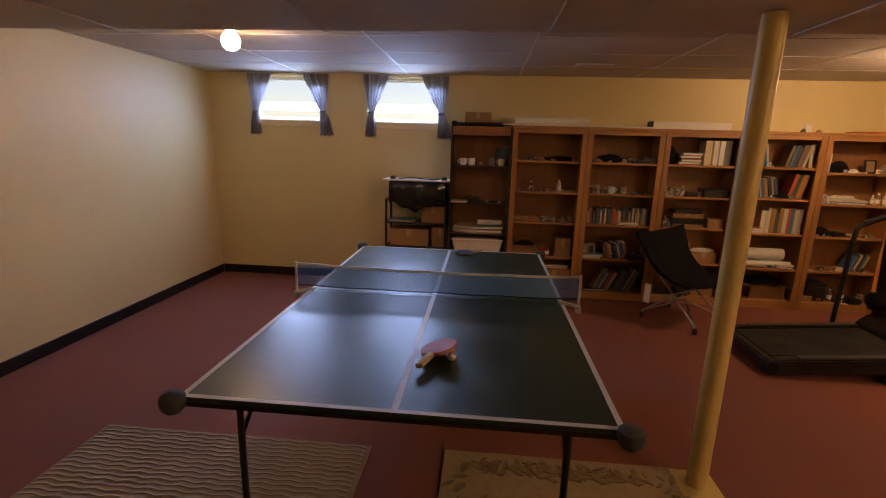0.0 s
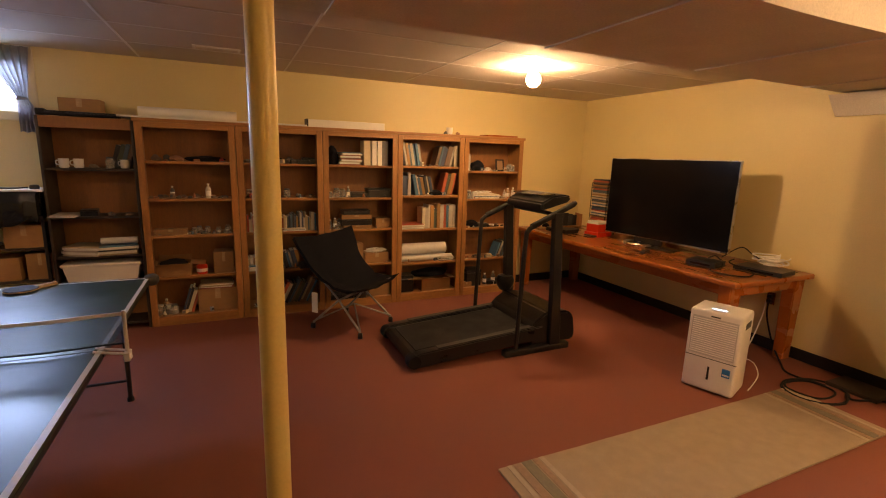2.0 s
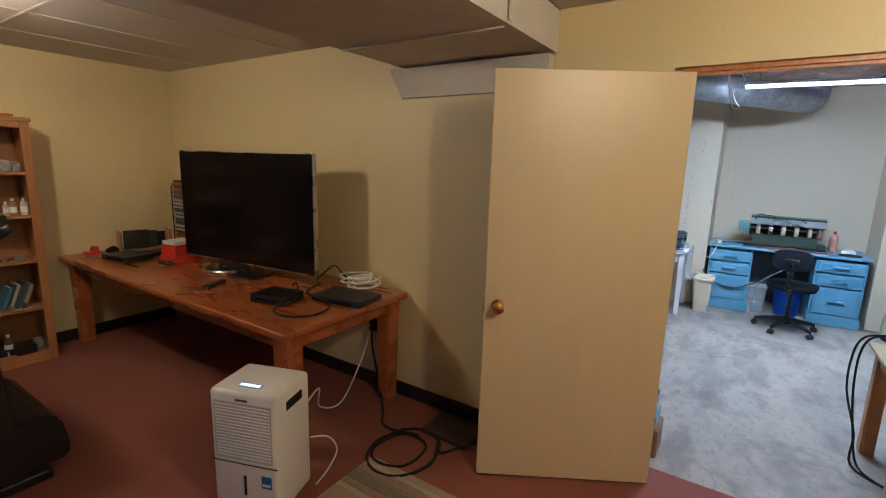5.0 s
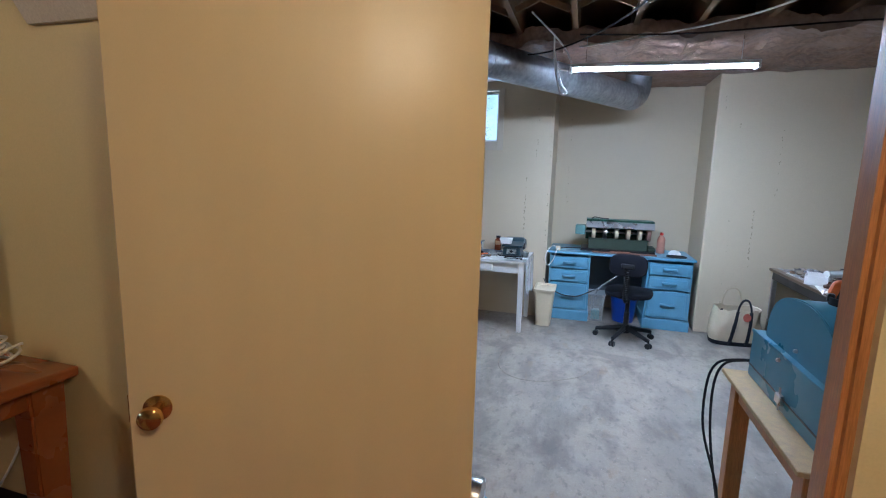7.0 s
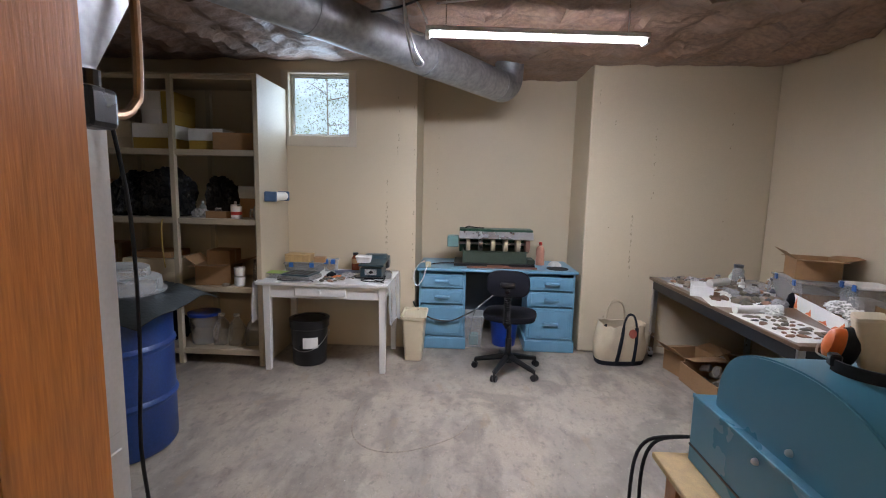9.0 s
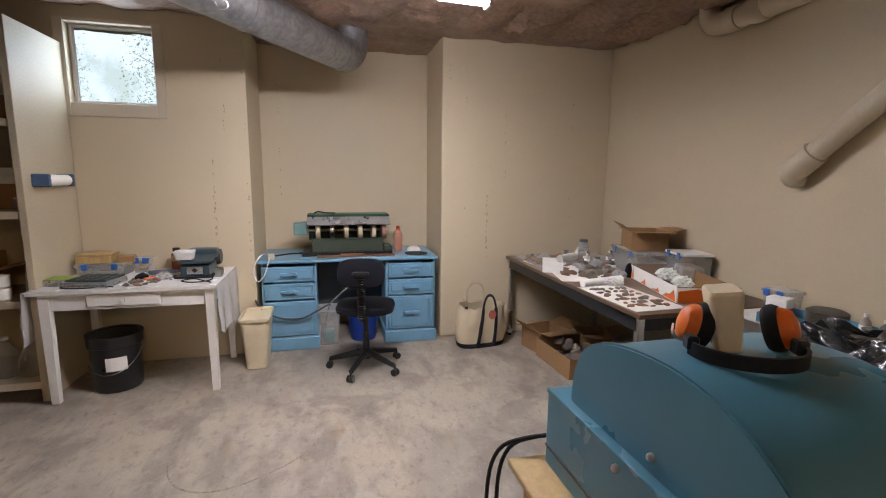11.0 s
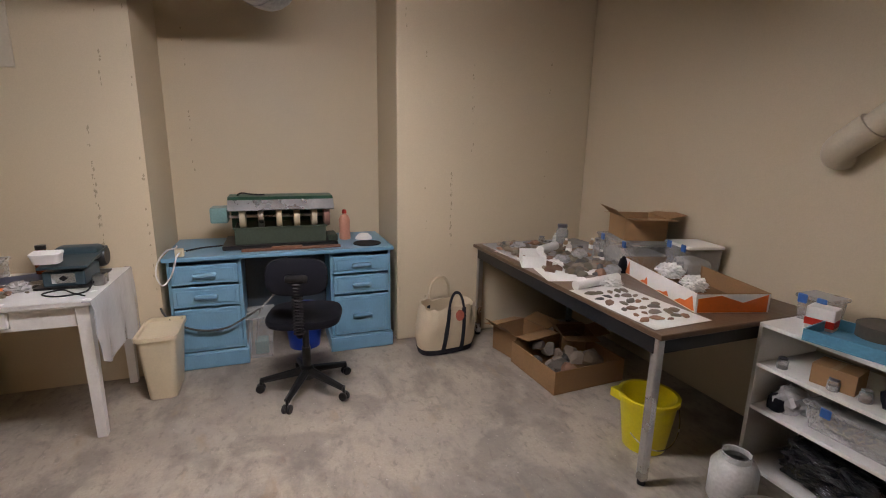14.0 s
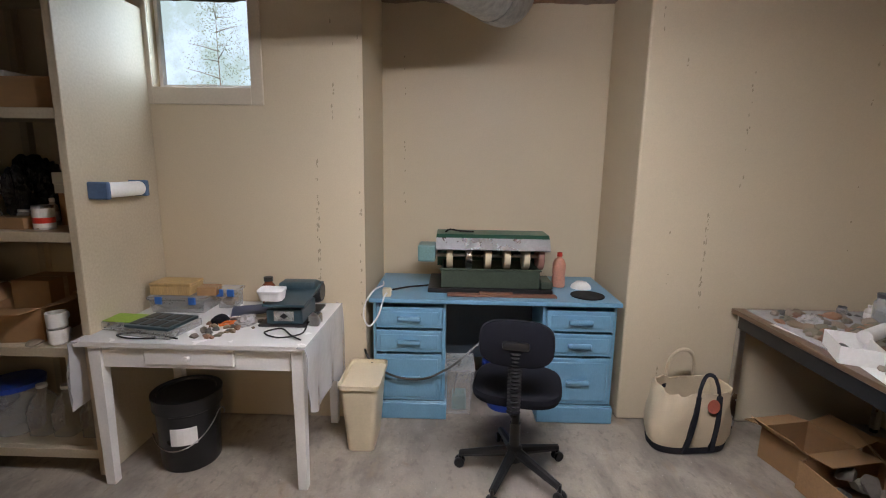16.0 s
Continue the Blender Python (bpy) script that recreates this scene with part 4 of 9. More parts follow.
bmesh.ops.bevel(bm, geom=bm.edges[:], offset=0.018, segments=3, affect="EDGES")
part("motor_hood", bm, M_BPLAST, tm, smooth=True)
for y in (DY + 0.0, EY):
    s = 1 if y > 4.2 else -1
    bm = B()
    box(bm, (3.33, y - 0.035, 0.0), (3.98, y + 0.035, 0.055), 0.012, 2)
    part("base_foot", bm, M_BLACK, tm)
    bm = B()
    ring_skin(bm, [[(x0 - w, y - 0.028, z), (x0 + w, y - 0.028, z), (x0 + w, y + 0.028, z), (x0 - w, y + 0.028, z)] for x0, w, z in ((3.83, 0.055, 0.03), (3.81, 0.045, 0.5), (3.77, 0.04, 1.19))])
    bmesh.ops.bevel(bm, geom=bm.edges[:], offset=0.006, segments=1, affect="EDGES")
    part("upright", bm, M_BLACK, tm)
    bm = B()
    pipe(bm, [(3.45, y, 0.05), (3.465, y, 0.55), (3.48, y, 0.98), (3.50, y, 1.05), (3.56, y, 1.09), (3.74, y, 1.17), (3.95, y, 1.265)], 0.019, 12, smooth=5)
    part("handrail", bm, M_BLACK, tm, smooth=True)
    bm = B()
    pipe(bm, [(3.53, y, 1.08), (3.74, y, 1.17), (3.93, y, 1.256)], 0.025, 12)
    part("foam_grip", bm, M_RUBBER, tm, smooth=True)
bm = B()
prism(bm, [(3.68, 1.185), (3.97, 1.262), (3.985, 1.30), (3.95, 1.325), (3.80, 1.312), (3.69, 1.255)], 1, DY + 0.10, EY - 0.10)
bmesh.ops.bevel(bm, geom=bm.edges[:], offset=0.014, segments=2, affect="EDGES")
part("console", bm, M_BPLAST, tm, smooth=True)
for y0, y1, label in ((4.0, 4.10, "cup well"), (4.15, 4.36, "grey display"), (4.40, 4.47, "button pad")):
    bm = B()
    box(bm, (-0.07, y0, 0.0), (0.05, y1, 0.006), 0.002, 1)
    part("console_panel", bm, M_GREY if "grey" in label else M_SCREEN, tm, label, m=pose(3.795, 0, 1.316, 0, -6, 0))
bm = B()
rod(bm, (3.83, DY, 1.16), (3.83, EY, 1.16), 0.018, 12)
part("crossbar", bm, M_BLACK, tm)
bm = B()
lathe(bm, [(0, -0.09), (0.07, -0.08), (0.11, -0.03), (0.115, 0.02), (0.09, 0.06), (0, 0.075)], 20, (3.78, EY + 0.0, 0.42), sx=0.8, sy=0.75)
part("drive_cover", bm, M_BPLAST, tm, "rounded black cover on the upright", smooth=True)
# wheeled folding chair
ch = thing("fabric_saucer_chair", pose(2.36, 4.98, 0, 0, 0, 40), "black fabric folding chair on wheels", "chair")
bm = B()
rings = []
for k in range(13):
    t = k / 12
    # seat runs forward-down to the back's top edge
    if t < 0.5:
        s = t / 0.5
        yv, zv = -0.30 + 0.44 * s, 0.44 - 0.06 * math.sin(s * math.pi)
    else:
        s = (t - 0.5) / 0.5
        yv, zv = 0.14 + 0.24 * s, 0.44 + 0.40 * s - 0.05 * math.sin(s * math.pi)
    hwid = 0.31 + 0.10 * max(0, t - 0.4) / 0.6 + 0.04 * max(0, 0.4 - t)
    ring = []
    for j in range(15):
        v = -1 + 2 * j / 14
        ring.append((v * hwid, yv - 0.05 * (v * v) * (t > 0.4), zv + 0.09 * v * v * (1 - 0.5 * abs(2 * t - 1))))
    rings.append(ring + [(p[0], p[1] + 0.02, p[2] - 0.022) for p in ring[::-1]])
ring_skin(bm, rings)
for v in bm.verts:
    v.co.z += 0.022 * noise.noise(v.co * 7) + 0.010 * noise.noise(v.co * 18)
    v.co.y += 0.016 * noise.noise(v.co * 8 + Vector((3, 0, 0)))
part("seat_sling", bm, M_FABRIC, ch, smooth=True)
for sx in (-1, 1):
    bm = B()
    pipe(bm, [(sx * 0.25, -0.25, 0.06), (sx * 0.20, 0.02, 0.30), (sx * 0.25, 0.21, 0.53)], 0.010, 8)
    part("leg", bm, M_GALV, ch, "steel tube leg")
    bm = B()
    pipe(bm, [(sx * 0.25, 0.28, 0.06), (sx * 0.20, 0.02, 0.30), (sx * 0.26, -0.24, 0.44)], 0.010, 8)
    part("leg", bm, M_GALV, ch, "steel tube leg")
    bm = B()
    pipe(bm, [(sx * 0.25, -0.25, 0.07), (0, 0.0, 0.22), (-sx * 0.25, 0.28, 0.07)], 0.008, 8)
    part("cross_brace", bm, M_GALV, ch)
    for y in (-0.25, 0.28):
        bm = B()
        lathe(bm, [(0, -0.02), (0.024, -0.02), (0.028, -0.012), (0.028, 0.012), (0.024, 0.02), (0, 0.02)], 16, m=pose(sx * 0.25, y, 0.028, 90, 0, 30))
        part("caster", bm, M_BPLAST, ch, "black caster wheel", smooth=True)
bm = B()
box(bm, (-0.285, 0.20, 0.17), (-0.272, 0.265, 0.36), 0.004, 1)
part("tag", bm, M_PAPER, ch, "white paper tag")

# ---- workshop: large things ----
rng = random.Random(11)
bm = B()
nx, ny = 110, 190
IX0, IX1, IY0, IY1 = 8.10, 10.33, -1.68, 4.60


def sag(x, y):
    """Paper that hangs in bays between the joists, creased and puckered."""
    bay = abs(math.sin(math.pi * ((y + 1.68) / 0.405)))
    v = 2.585 - 0.045 * bay + 0.03 * noise.noise((x * 2.0, y * 2.4, 0.5))
    v -= 0.030 * (1 - abs(noise.noise((x * 3.1, y * 5.0, 1.5)))) ** 5 + 0.016 * (1 - abs(noise.noise((x * 9, y * 8, 4.5)))) ** 4
    v += 0.010 * noise.noise((x * 16, y * 16, 2.5))
    near = min(1.0, max(0.0, (x - 9.2) / 0.5))
    v = v * (1 - 0.75 * near) + 2.598 * 0.75 * near
    if x < IX0 + 0.12:
        v += 0.06 * noise.noise((y * 4, 7, 1)) - 0.02
    return v


grid = [[bm.verts.new((IX0 + 0.06 * noise.noise((j * 0.21, 3, 4)) * (i == 0) + (IX1 - IX0) * i / nx, IY0 + (IY1 - IY0) * j / ny, sag(IX0 + (IX1 - IX0) * i / nx, IY0 + (IY1 - IY0) * j / ny))) for j in range(ny + 1)] for i in range(nx + 1)]
for i in range(nx):
    for j in range(ny):
        bm.faces.new((grid[i][j], grid[i + 1][j], grid[i + 1][j + 1], grid[i][j + 1]))
ext = bmesh.ops.extrude_face_region(bm, geom=bm.faces[:])
for e in ext["geom"]:
    if isinstance(e, bmesh.types.BMVert):
        e.co.z += 0.09
struct("ceiling_insulation", bm, M_INSUL, "sagging brown paper-faced insulation stapled under the joists", "insulation", smooth=True)
bm = B()
for k in range(16):
    y = -1.60 + 0.405 * k
    box(bm, (5.83, y - 0.019, 2.60), (8.4, y + 0.019, 2.80))
    for sgn in (-1, 1):
        if k < 15:
            box(bm, (-0.01, -0.19, -0.02), (0.01, 0.19, 0.02), m=Matrix.Translation((7.75 + 0.03 * sgn, y + 0.2025, 2.70)) @ Euler((sgn * 0.40, 0, 0)).to_matrix().to_4x4())
struct("ceiling_joists", bm, M_JOIST, "bare wooden floor joists with cross bridging", "joists")

# strip lamp with its cord
sl = thing("tube_lamp", pose(8.115, 0.65, 2.305, 0, 0, 4), "lit white tube lamp hanging under the workshop ceiling", "lamp")
bm = B()
prism(bm, [(-0.036, 0.012), (-0.033, 0.004), (-0.018, -0.002), (0.018, -0.002), (0.033, 0.004), (0.036, 0.012)], 1, -0.585, 0.585)
part("tube", bm, M_TUBE, sl, "glowing white tube")
bm = B()
box(bm, (-0.040, -0.61, 0.0125), (0.040, 0.61, 0.040), 0.004, 1)
part("housing", bm, M_WHITE, sl)
for s in (-1, 1):
    bm = B()
    box(bm, (-0.038, s * 0.588, -0.016), (0.038, s * 0.612, 0.012), 0.005, 1)
    part("end_cap", bm, M_WHITE, sl)
    bm = B()
    rod(bm, (0, s * 0.5, 0.045), (0, s * 0.5, 0.24), 0.0025, 6)
    part("hanger", bm, M_STEEL, sl)
bm = B()
pipe(bm, [(0, 0.62, 0.0), (-0.03, 0.70, 0.02), (-0.05, 0.72, 0.12), (-0.05, 0.70, 0.02), (-0.05, 0.66, -0.10), (-0.05, 0.62, -0.16), (-0.05, 0.66, -0.17), (-0.05, 0.69, -0.09), (-0.05, 0.72, 0.06), (-0.05, 0.73, 0.24)], 0.006, 6, smooth=4)
part("cord", bm, M_WHITE, sl, "looped white cord")

# round duct
du = thing("round_duct", pose(0, 0, 0), "galvanised round air duct running under the ceiling", "duct")
p0, p1 = Vector((6.35, 2.92, 2.40)), Vector((9.52, 0.765, 2.36))
dd = (p1 - p0)
nseg = 4
for k in range(nseg):
    bm = B()
    a, b = p0 + dd * (k / nseg), p0 + dd * ((k + 1) / nseg)
    rod(bm, a, b, 0.125, 36)
    part("duct_section", bm, M_GALV, du, smooth=True)
    bm = B()
    rod(bm, b - dd.normalized() * 0.03, b + dd.normalized() * 0.012, 0.129, 36)
    part("duct_collar", bm, M_GALV, du, smooth=True)
bm = B()
dn = dd.normalized()
pipe(bm, [p1, p1 + dn * 0.08, p1 + dn * 0.16 + Vector((0, 0, 0.05)), p1 + dn * 0.19 + Vector((0, 0, 0.14)), p1 + dn * 0.19 + Vector((0, 0, 0.30))], 0.124, 28, smooth=3)
part("elbow", bm, M_GALV, du, smooth=True)

# drain pipe on the south wall
dp = thing("drain_pipe", pose(0, 0, 0), "painted waste pipe slanting down along the wall into an elbow", "pipe")
e0 = Vector((7.79, -1.60, 1.49))
up = Vector((6.50, -1.60, 2.585))
bm = B()
rod(bm, e0 + (up - e0).normalized() * 0.05, up, 0.055, 24)
part("pipe", bm, M_PVC, dp, smooth=True)
bm = B()
rod(bm, e0 + (up - e0).normalized() * 0.02, e0 + (up - e0).normalized() * 0.14, 0.067, 24)
part("coupling", bm, M_PVC, dp, smooth=True)
bm = B()
pipe(bm, [e0 + (up - e0).normalized() * 0.08, e0, e0 + Vector((0.02, -0.03, -0.03)), e0 + Vector((0.01, -0.06, -0.03))], 0.065, 20, smooth=4)
part("elbow", bm, M_PVC, dp, smooth=True)

# thicker waste pipe along the wall under the ceiling, with its fittings
wp = thing("waste_pipe", pose(0, -1.60, 2.42), "thick white-painted waste pipe with fittings along the wall top", "pipe")
bm = B()
rod(bm, (6.70, 0, 0.02), (8.33, 0, 0), 0.066, 28)
part("pipe", bm, M_PVC, wp, smooth=True)
for x0, x1 in ((8.06, 8.16), (8.24, 8.34)):
    bm = B()
    lathe(bm, [(0.061, 0), (0.073, 0.004), (0.076, 0.012), (0.076, x1 - x0 - 0.012), (0.073, x1 - x0 - 0.004), (0.061, x1 - x0)], 28, m=pose(x0, 0, 0.002, 0, 90, 0))
    part("coupling", bm, M_PVC, wp, smooth=True)
bm = B()
pipe(bm, [(8.32, 0, 0), (8.40, 0, 0.002), (8.46, 0, 0.03), (8.485, 0, 0.09), (8.485, 0, 0.24)], 0.071, 24, smooth=4)
part("elbow", bm, M_PVC, wp, smooth=True)

# blue kneehole desk
bd = thing("blue_desk", pose(9.64, 0.70, 0), "light blue painted kneehole desk with two drawer stacks", "desk")
bm = B()
box(bm, (-0.03, -0.735, 0.735), (0.62, 0.735, 0.762), 0.006, 2)
part("desktop", bm, M_BLUE, bd)


def drawer(parent, y0, y1, z0, z1):
    bm = B()
    box(bm, (-0.018, y0, z0), (0.004, y1, z1), 0.005, 1)
    d = part("drawer", bm, M_BLUE, parent)
    bm = B()
    box(bm, (-0.024, y0 + 0.022, z0 + 0.022), (-0.017, y1 - 0.022, z1 - 0.022), 0.004, 1)
    part("raised_panel", bm, M_BLUE, d)
    ym, zm = (y0 + y1) / 2, (z0 + z1) / 2
    bm = B()
    box(bm, (-0.050, ym - 0.07, zm - 0.014), (-0.022, ym + 0.07, zm + 0.016), 0.011, 3)
    part("handle", bm, M_BLUE, d, "blue painted wooden pull", smooth=True)
    return d


for y0, y1 in ((-0.715, -0.285), (0.285, 0.715)):
    bm = B()
    for a, b in (((0.005, y0, 0.115), (0.58, y0 + 0.018, 0.735)), ((0.005, y1 - 0.018, 0.115), (0.58, y1, 0.735)), ((0.56, y0 + 0.018, 0.115), (0.58, y1 - 0.018, 0.735)), ((0.03, y0 + 0.018, 0.115), (0.56, y1 - 0.018, 0.13))):
        box(bm, a, b)
    part("pedestal", bm, M_BLUE, bd)
    bm = B()
    box(bm, (-0.018, y0 - 0.012, 0), (0.585, y1 + 0.012, 0.105), 0.004, 1)
    box(bm, (-0.010, y0 - 0.006, 0.105), (0.585, y1 + 0.006, 0.1149), 0.003, 1)
    part("plinth", bm, M_BLUE, bd)
    for z0, z1 in ((0.125, 0.415), (0.43, 0.565), (0.58, 0.705)):
        drawer(bd, y0 + 0.02, y1 - 0.02, z0, z1)
# kneehole back board: the recess's shade is put into its dark blue colour
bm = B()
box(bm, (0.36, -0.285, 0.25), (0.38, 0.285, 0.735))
part("modesty_panel", bm, mat("dark_blue_shadowed_board", (0.035, 0.05, 0.065), 0.6), bd, "back board of the kneehole, coloured dark for its shade")

# green grinding machine on the desk
gm = thing("lapidary_grinder", pose(9.86, 0.70, 0.762), "green lapidary grinding machine with a row of wheels in a trough", "grinding machine")
bm = B()
box(bm, (-0.10, -0.36, 0.0), (0.30, 0.40, 0.028), 0.004, 1)
part("base_board", bm, M_BLACK, gm)
bm = B()
for a, b in (((-0.08, -0.28, 0.03), (-0.07, 0.32, 0.145)), ((0.20, -0.28, 0.03), (0.21, 0.32, 0.145)), ((-0.07, -0.28, 0.03), (0.20, -0.27, 0.145)), ((-0.07, 0.31, 0.03), (0.20, 0.32, 0.145)), ((-0.07, -0.27, 0.03), (0.20, 0.31, 0.04))):
    box(bm, a, b, 0.002, 1)
part("trough", bm, M_GREEN2, gm, "dull green water trough")
bm = B()
box(bm, (-0.09, -0.29, 0.138), (-0.075, 0.33, 0.15), 0.003, 1)
part("trough_lip", bm, M_GREEN2, gm)
bm = B()
prism(bm, [(0.0, 0.268), (0.0, 0.325), (0.03, 0.345), (0.24, 0.345), (0.25, 0.1), (0.235, 0.1), (0.225, 0.325), (0.04, 0.325), (0.015, 0.31), (0.012, 0.268)], 1, -0.345, 0.355)
part("hood", bm, M_GREEN, gm, "dark green hood")
bm = B()
prism(bm, [(-0.045, 0.255), (-0.04, 0.262), (0.0, 0.322), (-0.006, 0.327), (-0.052, 0.262)], 1, -0.345, 0.355)
part("splash_rail", bm, M_STEEL, gm, "bright metal splash guard")
for k, y in enumerate((0.27, 0.15, 0.03, -0.09, -0.21, -0.30)):
    bm = B()
    r = 0.085
    lathe(bm, [(0, -0.02), (r - 0.005, -0.02), (r, -0.016), (r, 0.016), (r - 0.005, 0.02), (0, 0.02)], 32, m=pose(0.07, y, 0.205, 90, 0, 0))
    part("wheel", bm, (M_IVORY, M_STEEL, M_IVORY, M_IVORY, M_IVORY, M_RED)[k] if k < 5 else mat("rose_wheel", (0.36, 0.19, 0.15), 0.7), gm, smooth=True)
bm = B()
rod(bm, (0.07, -0.33, 0.205), (0.07, 0.42, 0.205), 0.012, 12)
part("shaft", bm, M_STEEL, gm)
bm = B()
box(bm, (0.0, 0.36, 0.17), (0.16, 0.47, 0.275), 0.01, 2)
part("belt_guard", bm, mat("pale_teal_metal", (0.16, 0.30, 0.29), 0.35), gm, "pale teal belt guard")
bm = B()
box(bm, (-0.09, -0.36, 0.03), (0.1, -0.29, 0.075), 0.006, 1)
part("drip_tray", bm, M_GREEN2, gm)
bm = B()
pipe(bm, [(0.12, 0.30, 0.345), (0.10, 0.27, 0.365), (0.10, 0.2, 0.355), (0.12, 0.12, 0.35)], 0.006, 6, smooth=3)
part("water_hose", bm, M_RUBBER, gm)

st = thing("wooden_strip", pose(9.70, 0.65, 0.762), "reddish wooden strips lying on the desk edge", "wood strip")
bm = B()
box(bm, (-0.02, -0.32, 0), (0.03, 0.33, 0.014), 0.003, 1)
part("long_strip", bm, mat("reddish_wood", (0.20, 0.085, 0.05), 0.6), st)
bm = B()
box(bm, (-0.015, -0.06, 0.014), (0.02, 0.14, 0.026), 0.003, 1)
part("short_strip", bm, mat("reddish_wood_light", (0.28, 0.12, 0.07), 0.6), st)

# swivel chair
sc = thing("swivel_chair", pose(9.14, 0.625, 0, 0, 0, -12), "black office swivel chair with a ribbed back stem", "chair")
for k in range(5):
    a = radians(20 + 72 * k)
    c, s = math.cos(a), math.sin(a)
    bm = B()
    pipe(bm, [(0.03 * c, 0.03 * s, 0.125), (0.27 * c, 0.27 * s, 0.075)], 0.02, 8, radii=[0.027, 0.018])
    leg = part("base_arm", bm, M_BPLAST, sc)
    bm = B()
    for o in (-0.014, 0.014):
        lathe(bm, [(0, -0.009), (0.024, -0.009), (0.027, -0.004), (0.027, 0.004), (0.024, 0.009), (0, 0.009)], 16, m=pose(0.275 * c - s * o, 0.275 * s + c * o, 0.0275, 90, 0, math.degrees(a)))
    rod(bm, (0.275 * c, 0.275 * s, 0.03), (0.27 * c, 0.27 * s, 0.085), 0.009, 8)
    part("caster", bm, M_BPLAST, leg, "twin black caster", smooth=True)
bm = B()
lathe(bm, [(0, 0.08), (0.04, 0.08), (0.04, 0.15), (0.026, 0.16), (0.026, 0.28), (0.02, 0.28), (0.02, 0.43), (0, 0.43)], 20)
part("gas_column", bm, M_BPLAST, sc, smooth=True)
bm = B()
box(bm, (-0.1, -0.08, 0.425), (0.1, 0.08, 0.445), 0.004, 1)
part("seat_plate", bm, M_BLACK, sc)
def pad(w, d, h, n=28, pw=3.2):
    bm = B()
    rings = []
    for s, z in ((0.86, 0), (0.97, 0.15), (1.0, 0.5), (0.97, 0.85), (0.84, 1.0)):
        ring = []
        for k in range(n):
            a = 2 * math.pi * k / n
            c, q = math.cos(a), math.sin(a)
            ring.append((s * w * math.copysign(abs(c) ** (2 / pw), c), s * d * math.copysign(abs(q) ** (2 / pw), q), h * z))
        rings.append(ring)
    return ring_skin(bm, rings)
part("seat", pad(0.205, 0.215, 0.06), M_FABRIC, sc, "black upholstered seat", smooth=True, m=pose(0.02, 0, 0.445))
part("backrest", pad(0.105, 0.165, 0.05), M_FABRIC, sc, "black upholstered backrest", smooth=True, m=pose(-0.17, 0, 0.765, 0, -82, 0))
bm = B()
pipe(bm, [(0.0, 0, 0.435), (-0.14, 0, 0.425), (-0.2, 0, 0.45), (-0.205, 0, 0.62), (-0.20, 0, 0.76)], 0.02, 10, smooth=3)
stem = part("back_stem", bm, M_RUBBER, sc, "ribbed black stem cover", smooth=True)
rib_bm = B()
lathe(rib_bm, [(0.02, 0), (0.026, 0.001), (0.032, 0.006), (0.026, 0.011), (0.02, 0.012)], 14)
rib_me = mesh_of(rib_bm, "rib", M_RUBBER, True)
for k in range(17):
    ob = new("rib", rib_me)
    ob.parent = stem
    ob.matrix_basis = pose(-0.205, 0, 0.445 + 0.0175 * k)
bm = B()
box(bm, (-0.235, -0.06, 0.745), (-0.19, 0.06, 0.785), 0.014, 2)
part("back_knob_housing", bm, M_BPLAST, sc, smooth=True)

# white work table with a plastic sheet
wt = thing("white_table", pose(9.30, 2.125, 0), "white painted wooden table with a drawer, draped in clear plastic sheet", "table")
bm = B()
box(bm, (-0.35, -0.525, 0.70), (0.315, 0.525, 0.725), 0.006, 2)
part("tabletop", bm, M_WHITE, wt)
for x in (-0.31, 0.275):
    for y in (-0.485, 0.44):
        bm = B()
        taper_box(bm, 0.042, 0.042, 0.055, 0.055, 0, 0.70, (x, y))
        part("leg", bm, M_WHITE, wt)
bm = B()
for a, b in (((-0.325, -0.45, 0.60), (-0.305, -0.20, 0.70)), ((-0.325, 0.22, 0.60), (-0.305, 0.41, 0.70)), ((-0.325, -0.20, 0.60), (-0.305, 0.22, 0.615)), ((-0.29, -0.50, 0.60), (0.26, -0.48, 0.70)), ((-0.29, 0.45, 0.60), (0.26, 0.47, 0.70))):
    box(bm, a, b)
part("apron", bm, M_WHITE, wt)
bm = B()
box(bm, (-0.334, -0.195, 0.617), (-0.31, 0.215, 0.695), 0.004, 1)
dr = part("drawer", bm, M_WHITE, wt)
bm = B()
lathe(bm, [(0, 0), (0.009, 0.002), (0.008, 0.012), (0.016, 0.02), (0.014, 0.028), (0, 0.03)], 16, m=pose(-0.334, 0.01, 0.656, 0, -90, 0))
part("knob", bm, M_WHITE, dr, smooth=True)
bm = B()


def drape(y_edge, out, drops):
    rings = []
    n = len(drops)
    for i in range(21):
        u = i / 20
        x = -0.37 + 0.70 * u
        d = drops[0] + (drops[1] - drops[0]) * u + 0.03 * math.sin(u * 9)
        row = [(x, y_edge - out * 0.03, 0.727), (x, y_edge + out * 0.006, 0.724)]
        for k in range(1, 8):
            row.append((x + 0.012 * math.sin(k * 1.3 + u * 4), y_edge + out * (0.012 + 0.009 * math.sin(u * 17) * k / 7 + 0.012 * k / 7), 0.724 - d * k / 7))
        rings.append(row + [(p[0], p[1] - out * 0.002, p[2] - 0.001) for p in row[::-1]])
    return rings


ring_skin(bm, drape(-0.525, -1, (0.30, 0.42)))
part("plastic_sheet", bm, M_SHEET, wt, "hanging clear plastic sheet", smooth=True)
bm = B()
ring_skin(bm, drape(0.525, 1, (0.33, 0.12)))
part("plastic_sheet", bm, M_SHEET, wt, "hanging clear plastic sheet", smooth=True)
bm = B()
box(bm, (-0.352, -0.528, 0.7255), (0.313, 0.528, 0.727))
